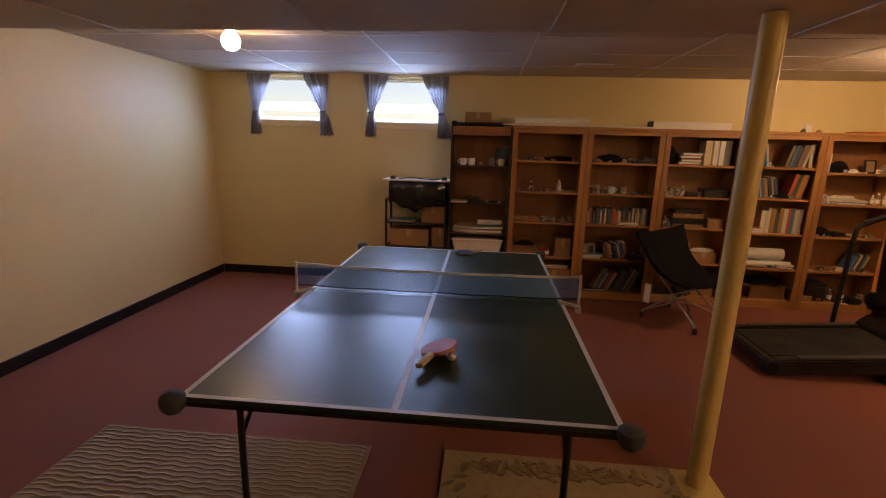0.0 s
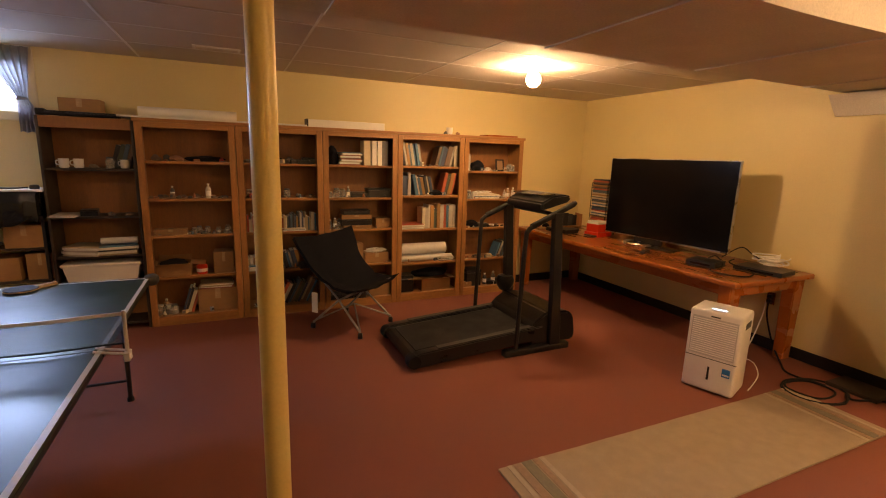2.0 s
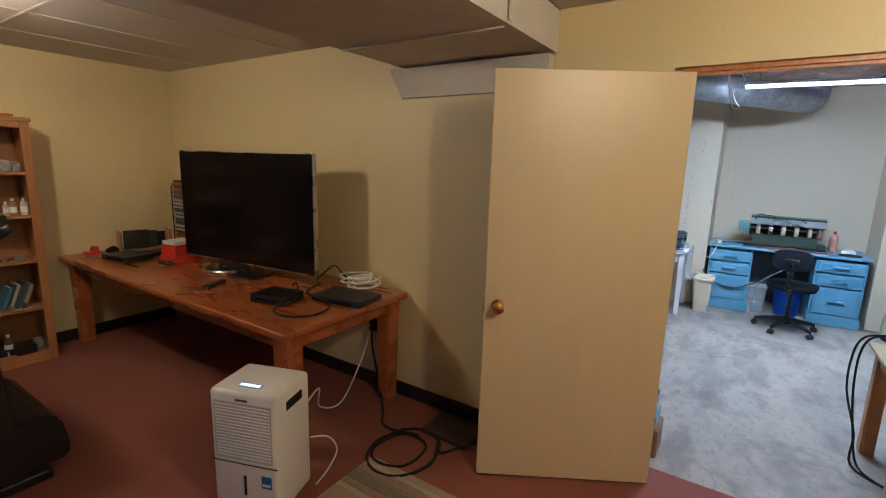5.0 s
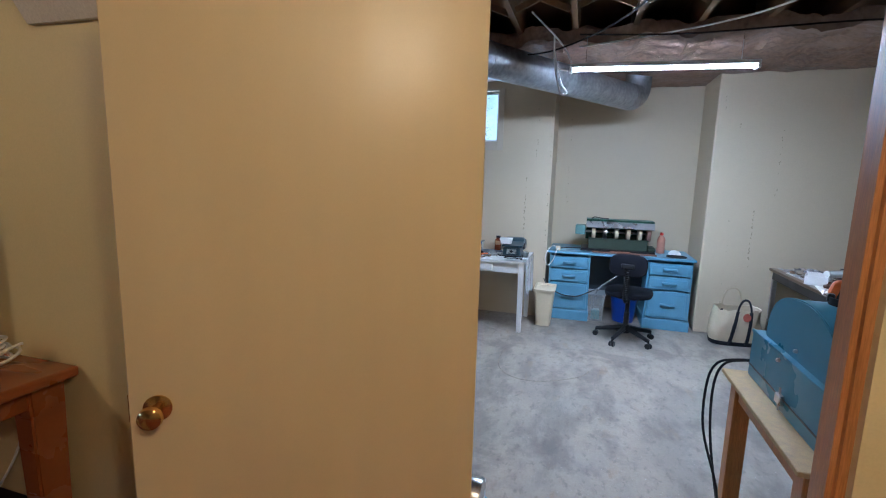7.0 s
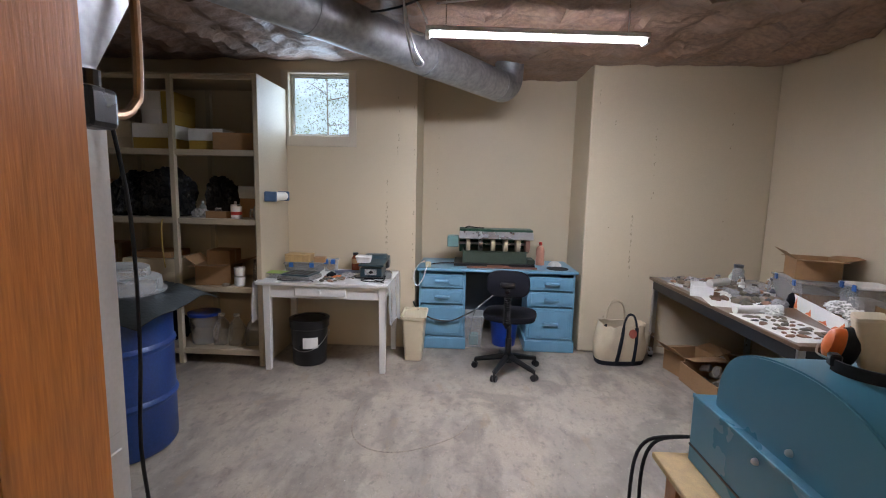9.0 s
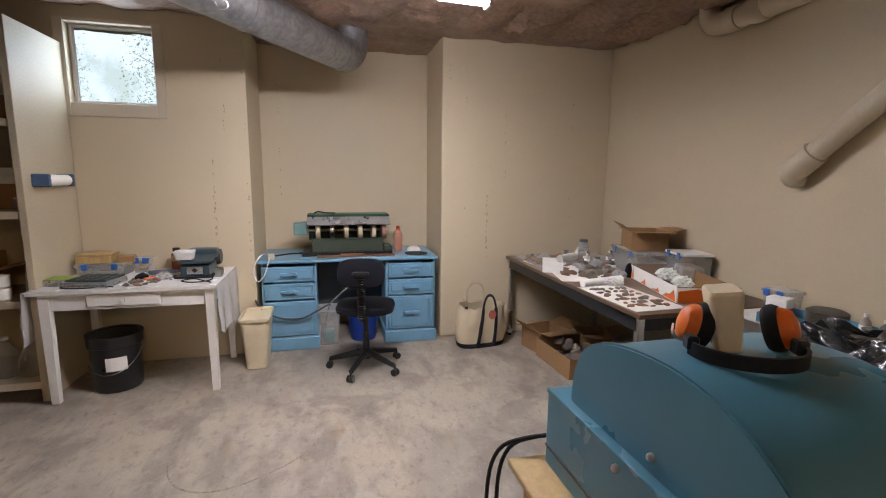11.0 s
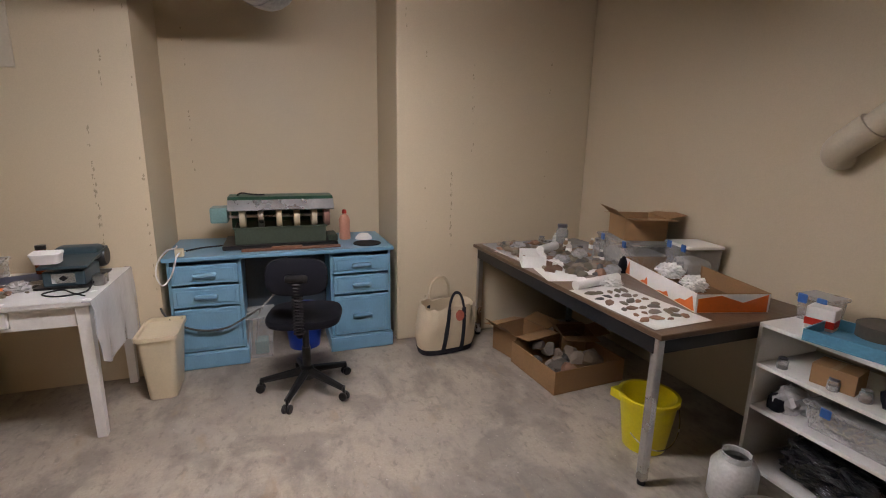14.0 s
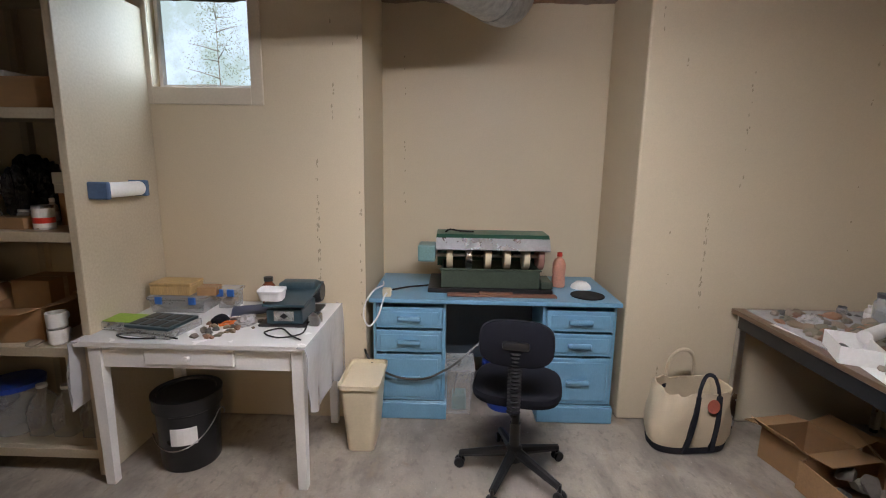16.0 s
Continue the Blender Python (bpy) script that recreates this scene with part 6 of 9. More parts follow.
# first case
mix(c[0] + 0.10, c[0] + 0.35, YF, 5.68, S[0][4], 3, ["rock"], (0.035, 0.06))
put(DARKC, pose(c[0] + 0.52, 5.68, S[0][4]), (0.16, 0.07, 0.03), "dark stone slab bundle")
mix(c[0] + 0.06, c[0] + 0.70, YF, 5.67, S[0][3], 13, ["rock", "rock", "rock", "bottle", "rock"], (0.018, 0.034))
put(carton, pose(c[0] + 0.20, 5.65, S[0][2]), (0.26, 0.10, 0.05), "flat white cardboard box")
mix(c[0] + 0.36, c[0] + 0.70, YF, 5.66, S[0][2], 8, ["rock", "rock", "jar"], (0.02, 0.036))
put(open_carton, pose(c[0] + 0.20, 5.68, S[0][1]), (0.28, 0.20, 0.11))
put(DARKC, pose(c[0] + 0.20, 5.68, S[0][1] + 0.06), (0.11, 0.08, 0.05))
put(carton, pose(c[0] + 0.62, 5.69, S[0][1]), (0.17, 0.2, 0.20))
tin = thing("red_tin", pose(c[0] + 0.43, 5.63, S[0][1]), "small red and white tin", "tin")
bm = B()
lathe(bm, [(0, 0), (0.045, 0), (0.048, 0.01), (0.048, 0.075), (0.03, 0.09), (0, 0.092)], 20)
part("body", bm, M_RED, tin, smooth=True)
bm = B()
lathe(bm, [(0.0484, 0.02), (0.049, 0.022), (0.049, 0.05), (0.0484, 0.052)], 20)
part("label_band", bm, M_PAPER, tin)
mix(c[0] + 0.05, c[0] + 0.20, YF, 5.66, S[0][0], 4, ["bottle", "jar"], (0.02, 0.03))
books(c[0] + 0.24, c[0] + 0.34, S[0][0], (0.20, 0.26), 18)
put(carton, pose(c[0] + 0.55, 5.70, S[0][0]), (0.34, 0.22, 0.22))
put(paper_stack, pose(c[0] + 0.55, 5.70, S[0][0] + 0.222, 0, 0, 90), (1, 1, 0.7))
# second case
put(DARKC, pose(c[1] + 0.28, 5.68, S[1][4]), (0.13, 0.07, 0.05), "black folded gadget bundle")
mix(c[1] + 0.06, c[1] + 0.16, YF, 5.66, S[1][4], 2, ["bottle", "rock"], (0.03, 0.05))
mix(c[1] + 0.42, c[1] + 0.70, YF, 5.68, S[1][4], 4, ["rock", "tray"], (0.04, 0.06))
mix(c[1] + 0.06, c[1] + 0.72, YF, 5.66, S[1][3], 9, ["rock", "jar", "jar", "mug", "rock"], (0.02, 0.035))
books(c[1] + 0.05, c[1] + 0.72, S[1][2], (0.12, 0.19), 0, (0.012, 0.02), d=(0.12, 0.14))
put(paper_stack, pose(c[1] + 0.50, 5.575, S[1][2]), (0.9, 0.18, 0.5))
books(c[1] + 0.05, c[1] + 0.20, S[1][1], (0.10, 0.14), 0)
put(paper_stack, pose(c[1] + 0.16, 5.62, S[1][1]), (0.9, 0.5, 0.8))
books(c[1] + 0.26, c[1] + 0.52, S[1][1], (0.13, 0.19), -14)
mix(c[1] + 0.55, c[1] + 0.72, YF, 5.66, S[1][1], 3, ["tray", "jar"])
books(c[1] + 0.20, c[1] + 0.62, S[1][0], (0.20, 0.27), 26, (0.018, 0.034), label="yellowish book leaning on a shelf")
put(paper_stack, pose(c[1] + 0.22, 5.60, S[1][0]), (1.0, 0.25, 0.3))
# third case
put(DARKC, pose(c[2] + 0.12, 5.70, S[2][4]), (0.07, 0.09, 0.11), "soft black bag on a shelf")
for k in range(2):
    put(paper_stack, pose(c[2] + 0.29, 5.68, S[2][4] + 0.064 * k, 0, 0, 4 * k), (0.95, 0.8, 1.0), "stack of white magazines")
for k, w in enumerate((0.07, 0.05, 0.05, 0.06)):
    bd = thing("ring_binder", pose(c[2] + 0.43 + (0, 0.085, 0.145, 0.20)[k], 5.60, S[2][4] + 0.0005), "tall pale ring binder standing on a shelf", "binder", "pale binders")
    bm = B()
    box(bm, (0, 0, 0), (w, 0.004, 0.25), 0.0015, 1)
    part("spine", bm, (M_IVORY, M_PAPER, M_WHITE, M_CURT)[k], bd)
    bm = B()
    box(bm, (0, 0.004, 0), (0.003, 0.15, 0.25))
    part("cover", bm, (M_IVORY, M_PAPER, M_WHITE, M_CURT)[k], bd)
    bm = B()
    box(bm, (w - 0.003, 0.004, 0), (w, 0.15, 0.25))
    part("cover", bm, (M_IVORY, M_PAPER, M_WHITE, M_CURT)[k], bd)
    bm = B()
    box(bm, (0.004, 0.006, 0.004), (w - 0.004, 0.145, 0.24))
    part("pages", bm, M_PAPER, bd)
mix(c[2] + 0.06, c[2] + 0.30, YF, 5.66, S[2][3], 4, ["bottle", "jar", "bottle"], (0.02, 0.035))
put(dark_tray, pose(c[2] + 0.38, 5.67, S[2][3]), (0.17, 0.16, 0.05))
put(dark_tray, pose(c[2] + 0.60, 5.67, S[2][3]), (0.25, 0.17, 0.09))
mix(c[2] + 0.05, c[2] + 0.20, YF, 5.66, S[2][2], 3, ["jar", "jar", "bottle"])
put(carton, pose(c[2] + 0.36, 5.67, S[2][2]), (0.30, 0.16, 0.035))
put(dark_tray, pose(c[2] + 0.35, 5.67, S[2][2] + 0.036), (0.33, 0.17, 0.065))
put(carton, pose(c[2] + 0.35, 5.67, S[2][2] + 0.102), (0.32, 0.16, 0.045))
put(dark_tray, pose(c[2] + 0.35, 5.67, S[2][2] + 0.148), (0.28, 0.16, 0.045))
put(carton, pose(c[2] + 0.64, 5.67, S[2][2]), (0.16, 0.15, 0.10))
put(carton, pose(c[2] + 0.28, 5.68, S[2][1], 0, 0, 10), (0.26, 0.18, 0.22))
put(carton, pose(c[2] + 0.57, 5.68, S[2][1]), (0.26, 0.18, 0.11))
put(CLOTH, pose(c[2] + 0.57, 5.66, S[2][1] + 0.111), (0.14, 0.08, 0.028))
put(carton, pose(c[2] + 0.60, 5.68, S[2][0]), (0.24, 0.2, 0.20))
mix(c[2] + 0.08, c[2] + 0.42, YF, 5.68, S[2][0], 3, ["tray", "rock"], (0.04, 0.06))
# fourth case
books(c[3] + 0.05, c[3] + 0.27, S[3][4], (0.20, 0.25), -10, (0.02, 0.035))
mix(c[3] + 0.32, c[3] + 0.46, YF, 5.62, S[3][4], 4, ["rock"], (0.012, 0.02))
books(c[3] + 0.46, c[3] + 0.66, S[3][4], (0.20, 0.24), 14, (0.02, 0.035))
books(c[3] + 0.69, c[3] + 0.735, S[3][4], (0.23, 0.25), 0)
books(c[3] + 0.04, c[3] + 0.18, S[3][3], (0.20, 0.25), 0, (0.04, 0.07))
books(c[3] + 0.19, c[3] + 0.42, S[3][3], (0.19, 0.23), -12, (0.02, 0.035))
put(DARKC, pose(c[3] + 0.48, 5.64, S[3][3]), (0.09, 0.06, 0.035))
books(c[3] + 0.54, c[3] + 0.68, S[3][3], (0.24, 0.26), 13, (0.03, 0.045), label="pale binder leaning on a shelf")
put(paper_stack, pose(c[3] + 0.19, 5.67, S[3][2], 0, 0, 90), (0.95, 1.0, 0.9))
books(c[3] + 0.32, c[3] + 0.735, S[3][2], (0.22, 0.27), 0, (0.022, 0.05))
put(paper_roll, pose(c[3] + 0.06, 5.69, S[3][1] + 0.135), (0.58, 0.065, 0.065), "large roll of white paper")
put(paper_roll, pose(c[3] + 0.05, 5.64, S[3][1] + 0.036), (0.66, 0.034, 0.034), "cream paper tube on a shelf")
put(paper_roll, pose(c[3] + 0.05, 5.71, S[3][1] + 0.034), (0.60, 0.034, 0.034), "cream paper tube on a shelf")
put(paper_stack, pose(c[3] + 0.63, 5.66, S[3][1]), (0.8, 0.6, 0.7))
put(dark_tray, pose(c[3] + 0.14, 5.68, S[3][0]), (0.17, 0.17, 0.19), "dark brown storage box")
put(open_carton, pose(c[3] + 0.50, 5.68, S[3][0]), (0.36, 0.20, 0.14))
put(DARKC, pose(c[3] + 0.46, 5.70, S[3][0] + 0.145), (0.22, 0.07, 0.06))
# fifth case
books(c[4] + 0.05, c[4] + 0.12, S[4][4], (0.18, 0.24), 0)
put(DARKC, pose(c[4] + 0.25, 5.68, S[4][4]), (0.09, 0.06, 0.07), "black leather pouch on a shelf")
put(CLOTH, pose(c[4] + 0.36, 5.63, S[4][4]), (0.05, 0.04, 0.03))
pf = thing("photo_frame", pose(c[4] + 0.55, 5.66, S[4][4], -10, 0, 0), "small black picture frame", "picture frame")
bm = B()
for a, b in (((-0.055, 0, 0), (-0.04, 0.012, 0.14)), ((0.04, 0, 0), (0.055, 0.012, 0.14)), ((-0.04, 0, 0), (0.04, 0.012, 0.015)), ((-0.04, 0, 0.125), (0.04, 0.012, 0.14))):
    box(bm, a, b)
part("frame", bm, M_BLACK, pf)
bm = B()
box(bm, (-0.04, 0.004, 0.015), (0.04, 0.010, 0.125))
part("picture", bm, M_SMALL, pf)
mix(c[4] + 0.62, c[4] + 0.72, YF, 5.66, S[4][4], 2, ["rock", "jar"], (0.02, 0.03))
mix(c[4] + 0.05, c[4] + 0.22, YF, 5.66, S[4][3], 4, ["mug", "rock", "jar"], (0.02, 0.035))
put(paper_stack, pose(c[4] + 0.36, 5.67, S[4][3], 0, 0, 80), (1.0, 1.1, 0.8))
mix(c[4] + 0.50, c[4] + 0.72, YF, 5.66, S[4][3], 5, ["bottle", "rock", "mug", "jar"], (0.02, 0.035))
put(DARKC, pose(c[4] + 0.18, 5.66, S[4][2]), (0.10, 0.06, 0.05))
mix(c[4] + 0.30, c[4] + 0.70, YF, 5.66, S[4][2], 5, ["rock", "jar", "tray"], (0.02, 0.035))
mix(c[4] + 0.10, c[4] + 0.45, YF, 5.66, S[4][1], 4, ["tray", "rock"], (0.02, 0.03))
books(c[4] + 0.50, c[4] + 0.66, S[4][1], (0.16, 0.21), 20, (0.014, 0.024), label="small bright book leaning on a shelf")
put(dark_tray, pose(c[4] + 0.22, 5.68, S[4][0]), (0.2, 0.18, 0.2))
put(carton, pose(c[4] + 0.12, 5.60, S[4][0]), (0.13, 0.05, 0.06), "small pale cardboard box on a shelf")
mix(c[4] + 0.36, c[4] + 0.70, YF, 5.66, S[4][0], 5, ["jar", "tray", "bottle"])
# on top of the cases
tube = put(paper_roll, pose(c[0] + 0.02, 5.71, BH + 0.045 + 0.018), (0.78, 0.042, 0.042), "long grey-white rolled sheet in a tube")
plank = thing("white_plank", pose(0, 0, BH + 0.0005), "long thin white plank on top of the bookcases", "plank")
bm = B()
box(bm, (0.52, 5.54, 0), (2.05, 5.80, 0.016), 0.002, 1)
part("board", bm, M_WHITE, plank)
lb = thing("long_white_box", pose(2.48, 5.66, BH + 0.0005), "long flat white box on top of a bookcase", "box")
bm = B()
box(bm, (-0.42, -0.06, 0), (0.36, 0.08, 0.075), 0.003, 1)
part("carton", bm, M_PAPER, lb)
bm = B()
box(bm, (-0.426, -0.062, 0.005), (-0.41, 0.082, 0.078))
part("end_band", bm, M_BLACK, lb)
mix(3.52, 3.70, 5.60, 5.68, BH, 3, ["mug", "rock", "jar"], (0.02, 0.03))
wp = thing("wooden_board", pose(4.25, 5.66, BH + 0.0005), "thin reddish board on top of a bookcase", "board")
bm = B()
box(bm, (-0.2, -0.1, 0), (0.2, 0.1, 0.02), 0.002, 1)
part("board", bm, M_DESK, wp)
put(carton, pose(0.26, 5.72, 1.8305), (0.28, 0.18, 0.15))
td = thing("camera_tripod", pose(0.28, 5.60, 1.8305), "folded black tripod lying on the dark bookcase", "tripod")
for k in range(3):
    bm = B()
    rod(bm, (-0.28, -0.02 + 0.022 * k, 0.018 + 0.012 * (k == 1)), (0.26, -0.02 + 0.022 * k, 0.018 + 0.012 * (k == 1)), 0.013, 10)
    part("leg", bm, M_BPLAST, td)
bm = B()
box(bm, (-0.30, -0.03, 0.0), (-0.24, 0.04, 0.055), 0.01, 2)
part("head", bm, M_BPLAST, td)
# dark bookcase
mix(0.05, 0.58, YF, 5.66, DSH[4], 5, ["mug", "jar", "bottle", "rock"], (0.025, 0.045))
books(0.42, 0.56, DSH[4], (0.19, 0.22), 16, (0.03, 0.04), y=5.66)
mix(0.05, 0.58, YF, 5.66, DSH[3], 4, ["tray", "bottle", "paper", "rock"], (0.03, 0.05))
for k in range(2):
    put(paper_stack, pose(0.20 + 0.22 * k, 5.68, DSH[2], 0, 0, 70 + 30 * k), (1.0, 1.0, 1.3), "untidy stack of newspapers")
put(paper_roll, pose(0.30, 5.64, DSH[2] + 0.115, 0, 0, 4), (0.27, 0.028, 0.028), "rolled newspaper on a shelf")
to = thing("white_plastic_tote", pose(0.305, 5.67, DSH[1]), "white plastic storage tote with a lid", "storage box")
bm = B()
taper_box(bm, 0.50, 0.20, 0.55, 0.23, 0, 0.13)
part("tub", bm, M_PLAST, to)
bm = B()
box(bm, (-0.29, -0.125, 0.13), (0.29, 0.125, 0.155), 0.008, 2)
part("lid", bm, M_PLAST, to)
# low rack
bdp = thing("white_board", pose(-0.385, 5.66, 1.232), "white board with black feet lying on a bag", "board")
bm = B()
box(bm, (-0.37, -0.14, 0), (0.36, 0.16, 0.018), 0.002, 1)
part("panel", bm, M_WHITE, bdp)
for x in (-0.27, 0.30):
    bm = B()
    lathe(bm, [(0, 0.018), (0.03, 0.018), (0.034, 0.03), (0.028, 0.05), (0, 0.055)], 14, (x, -0.08, 0))
    part("knob", bm, M_BPLAST, bdp, smooth=True)
bm = B()
pipe(bm, [(-0.20, -0.09, 0.024), (-0.05, -0.07, 0.034), (0.12, -0.09, 0.024), (0.26, -0.08, 0.03)], 0.006, 6, smooth=4)
part("cord", bm, M_RUBBER, bdp)
blk = thing("black_plastic_bundle", pose(-0.385, 5.69, 1.0305), "black plastic bag hanging over the rack's top shelf", "bag")
bm = B()
rings = []
for i in range(25):
    u = i / 24
    x = -0.30 + 0.62 * u
    lowz = -0.03 - 0.10 * math.exp(-((u - 0.45) / 0.25) ** 2) + 0.015 * math.sin(u * 23)
    yy = -0.175 + 0.012 * math.sin(u * 17)
    rings.append([(x, 0.14, 0.002), (x, 0.14, 0.195), (x, yy + 0.02, 0.2), (x, yy, 0.17), (x, yy - 0.012, 0.08), (x, yy - 0.006, lowz), (x, yy + 0.008, lowz), (x, yy + 0.012, 0.002)])
ring_skin(bm, rings)
part("film", bm, M_BAG, blk, smooth=True)
put(carton, pose(-0.20, 5.70, LSH[2]), (0.26, 0.22, 0.185))
put(paper_stack, pose(-0.55, 5.70, LSH[2], 0, 0, 90), (1, 1, 0.35))
put(carton, pose(-0.47, 5.70, LSH[1]), (0.44, 0.24, 0.19))
put(carton, pose(-0.12, 5.70, LSH[1]), (0.18, 0.22, 0.22))
put(carton, pose(-0.35, 5.70, LSH[0]), (0.5, 0.24, 0.2))

# ---- things on and by the long desk ----
dz = 0.757
tower = thing("disc_tower", pose(5.42, 5.10, dz), "tall wire rack stacked with colourful disc cases", "rack")
for sx in (-0.08, 0.08):
    for sy in (-0.13, 0.13):
        bm = B()
        rod(bm, (sx, sy, 0), (sx, sy, 0.60), 0.005, 6)
        part("wire_upright", bm, M_BLACK, tower)
for k in range(5):
    bm = B()
    box(bm, (-0.085, -0.135, 0.10 + 0.11 * k), (0.085, 0.135, 0.106 + 0.11 * k))
    part("wire_shelf", bm, M_BLACK, tower)
rr2 = random.Random(4)
for k in range(5):
    for j in range(6):
        bm = B()
        box(bm, (-0.07, -0.125, 0), (0.07, 0.125, 0.0155), 0.0015, 1)
        thing("disc_case", pose(5.42 + rr2.uniform(-0.006, 0.006), 5.10 + rr2.uniform(-0.006, 0.006), dz + 0.107 + 0.11 * k + 0.0165 * j, 0, 0, rr2.uniform(-3, 3)), "flat colourful disc case lying in a wire rack", "disc case", "disc cases", bm, M_BOOK)
for y, z, sc, material, lab in ((5.03, 0, (0.24, 0.20, 0.05), M_RED, "red flat box"), (5.04, 0.051, (0.20, 0.17, 0.09), M_RED, "red box"), (5.04, 0.142, (0.19, 0.16, 0.03), M_PAPER, "white box lid")):
    bx = thing("desk_box", pose(5.24, y - 0.08, dz + z, 0, 0, 8), lab + " stacked on the desk", "box")
    bm = B()
    box(bm, (-sc[0] / 2, -sc[1] / 2, 0), (sc[0] / 2, sc[1] / 2, sc[2]), 0.004, 1)
    part("carton", bm, material, bx)
fh = thing("wooden_file_holder", pose(5.25, 5.58, dz, 0, 0, -14), "small wooden rack holding dark files", "file rack")
for x in (-0.19, 0.19):
    bm = B()
    box(bm, (x - 0.008, -0.09, 0), (x + 0.008, 0.09, 0.19), 0.003, 1)
    part("end_panel", bm, M_OAK, fh)
bm = B()
box(bm, (-0.182, -0.09, 0.02), (0.182, 0.09, 0.034))
part("base", bm, M_OAKH, fh)
for k in range(3):
    bm = B()
    box(bm, (-0.17 + 0.10 * k, -0.07 + 0.03 * k, 0.036), (0.02 + 0.07 * k, -0.05 + 0.03 * k, 0.20 - 0.015 * k), 0.003, 1)
    part("file", bm, M_BPLAST if k != 1 else M_GREY, fh, m=pose(0, 0, 0))
dvd = thing("set_top_box", pose(4.98, 5.28, dz, 0, 0, -80), "flat black player on the desk", "player")
bm = B()
box(bm, (-0.16, -0.11, 0.006), (0.16, 0.11, 0.05), 0.004, 1)
part("case", bm, M_BPLAST, dvd)
bm = B()
box(bm, (-0.10, -0.112, 0.02), (0.10, -0.1095, 0.035))
part("front_window", bm, M_SCREEN, dvd)
rt = thing("red_tape_dispenser", pose(4.88, 5.70, dz), "small red desk gadget", "desk gadget")
bm = B()
box(bm, (-0.06, -0.035, 0), (0.06, 0.035, 0.03), 0.008, 2)
part("base", bm, M_RED, rt)
bm = B()
lathe(bm, [(0, -0.02), (0.028, -0.02), (0.028, 0.02), (0, 0.02)], 18, m=pose(0.02, 0, 0.045, 90, 0, 0))
part("roll", bm, M_RED, rt)
put(DARKC, pose(5.02, 5.66, dz), (0.05, 0.04, 0.035), "small black desk gadget")
put(dark_tray, pose(5.16, 5.30, dz, 0, 0, 20), (0.13, 0.10, 0.035))
put(carton, pose(4.86, 5.52, dz, 0, 0, 10), (0.16, 0.07, 0.025), "small wooden pencil box")
rc = thing("remote_control", pose(4.98, 4.02, dz, 0, 0, -62), "black remote control on the desk", "remote control")
bm = B()
box(bm, (-0.024, -0.105, 0), (0.024, 0.105, 0.02), 0.007, 2)
part("case", bm, M_BPLAST, rc)
for k in range(8):
    bm = B()
    box(bm, (-0.012, -0.08 + 0.02 * k, 0.02), (0.012, -0.07 + 0.02 * k, 0.022))
    part("button", bm, M_GREY, rc)
for x, y, sx, sy, sz, rz, lab in ((5.03, 3.42, 0.20, 0.24, 0.055, 12, "black amplifier box"), (5.30, 3.10, 0.24, 0.36, 0.04, 8, "flat black player"), (5.14, 4.93, 0.12, 0.16, 0.02, 0, "grey flat drive")):
    e = thing("electronics_box", pose(x, y, dz, 0, 0, rz), lab + " with cables on the desk", "electronics")
    bm = B()
    box(bm, (-sx / 2, -sy / 2, 0.004), (sx / 2, sy / 2, sz), 0.005, 2)
    part("case", bm, M_BPLAST if "black" in lab else M_GREY, e)
    bm = B()
    box(bm, (-sx / 2 - 0.001, -sy / 3, sz * 0.35), (-sx / 2 + 0.002, sy / 3, sz * 0.65))
    part("front_window", bm, M_SCREEN, e)


def cable(label, pts, r, material, sm=6):
    cb = thing("cable", pose(0, 0, 0), label, "cable", "cables")
    bm = B()
    pipe(bm, pts, r, 7, smooth=sm)
    part("cord", bm, material, cb, smooth=True)
    return cb


def coil(cx, cy, z, r, n, seed, lift=0.0):
    q = random.Random(seed)
    pts = []
    for k in range(n * 8):
        a = 2 * math.pi * k / 8
        rr3 = r * (1 + 0.25 * math.sin(0.37 * k + seed) + q.uniform(-0.06, 0.06))
        pts.append((cx + rr3 * math.cos(a), cy + 0.8 * rr3 * math.sin(a), z + lift * (k / (n * 8)) + 0.004 * math.sin(k * 1.7)))
    return pts


for k in range(2):
    cable("tangled white cable on the desk", coil(5.50, 3.14 + 0.06 * k, dz + 0.03 + 0.02 * k, 0.10, 4, 3 + k, 0.07), 0.006, M_PLAST, 3)
cable("black cable looped on the desk", [(5.25, 3.55, dz + 0.03), (5.2, 3.45, dz + 0.07), (5.08, 3.30, dz + 0.03), (4.90, 3.28, dz + 0.008), (4.86, 3.12, dz + 0.008), (4.98, 3.02, dz + 0.008), (5.16, 3.10, dz + 0.01), (5.14, 3.28, dz + 0.05), (5.28, 3.34, dz + 0.06)], 0.006, M_RUBBER)
cable("black cable behind the television", [(5.50, 3.6, dz + 0.01), (5.52, 3.45, dz + 0.13), (5.48, 3.32, dz + 0.10), (5.50, 3.2, dz + 0.03)], 0.005, M_RUBBER)
fl = [(5.66, 3.22, 0.46), (5.655, 3.21, 0.30), (5.60, 3.10, 0.10), (5.45, 2.93, 0.010), (5.30, 2.78, 0.010)]
fl += coil(5.17, 2.55, 0.010, 0.20, 3, 12) + [(5.28, 2.35, 0.012), (5.48, 2.25, 0.010), (5.62, 2.05, 0.010)]
cable("long black extension cable coiled on the carpet", fl, 0.0075, M_RUBBER, 4)
cable("white cable running from the dehumidifier to the outlet", [(4.72, 2.86, 0.33), (4.82, 2.90, 0.36), (4.96, 2.98, 0.34), (5.02, 3.05, 0.18), (5.25, 3.10, 0.10), (5.56, 3.20, 0.30), (5.66, 3.24, 0.44)], 0.005, M_PLAST)
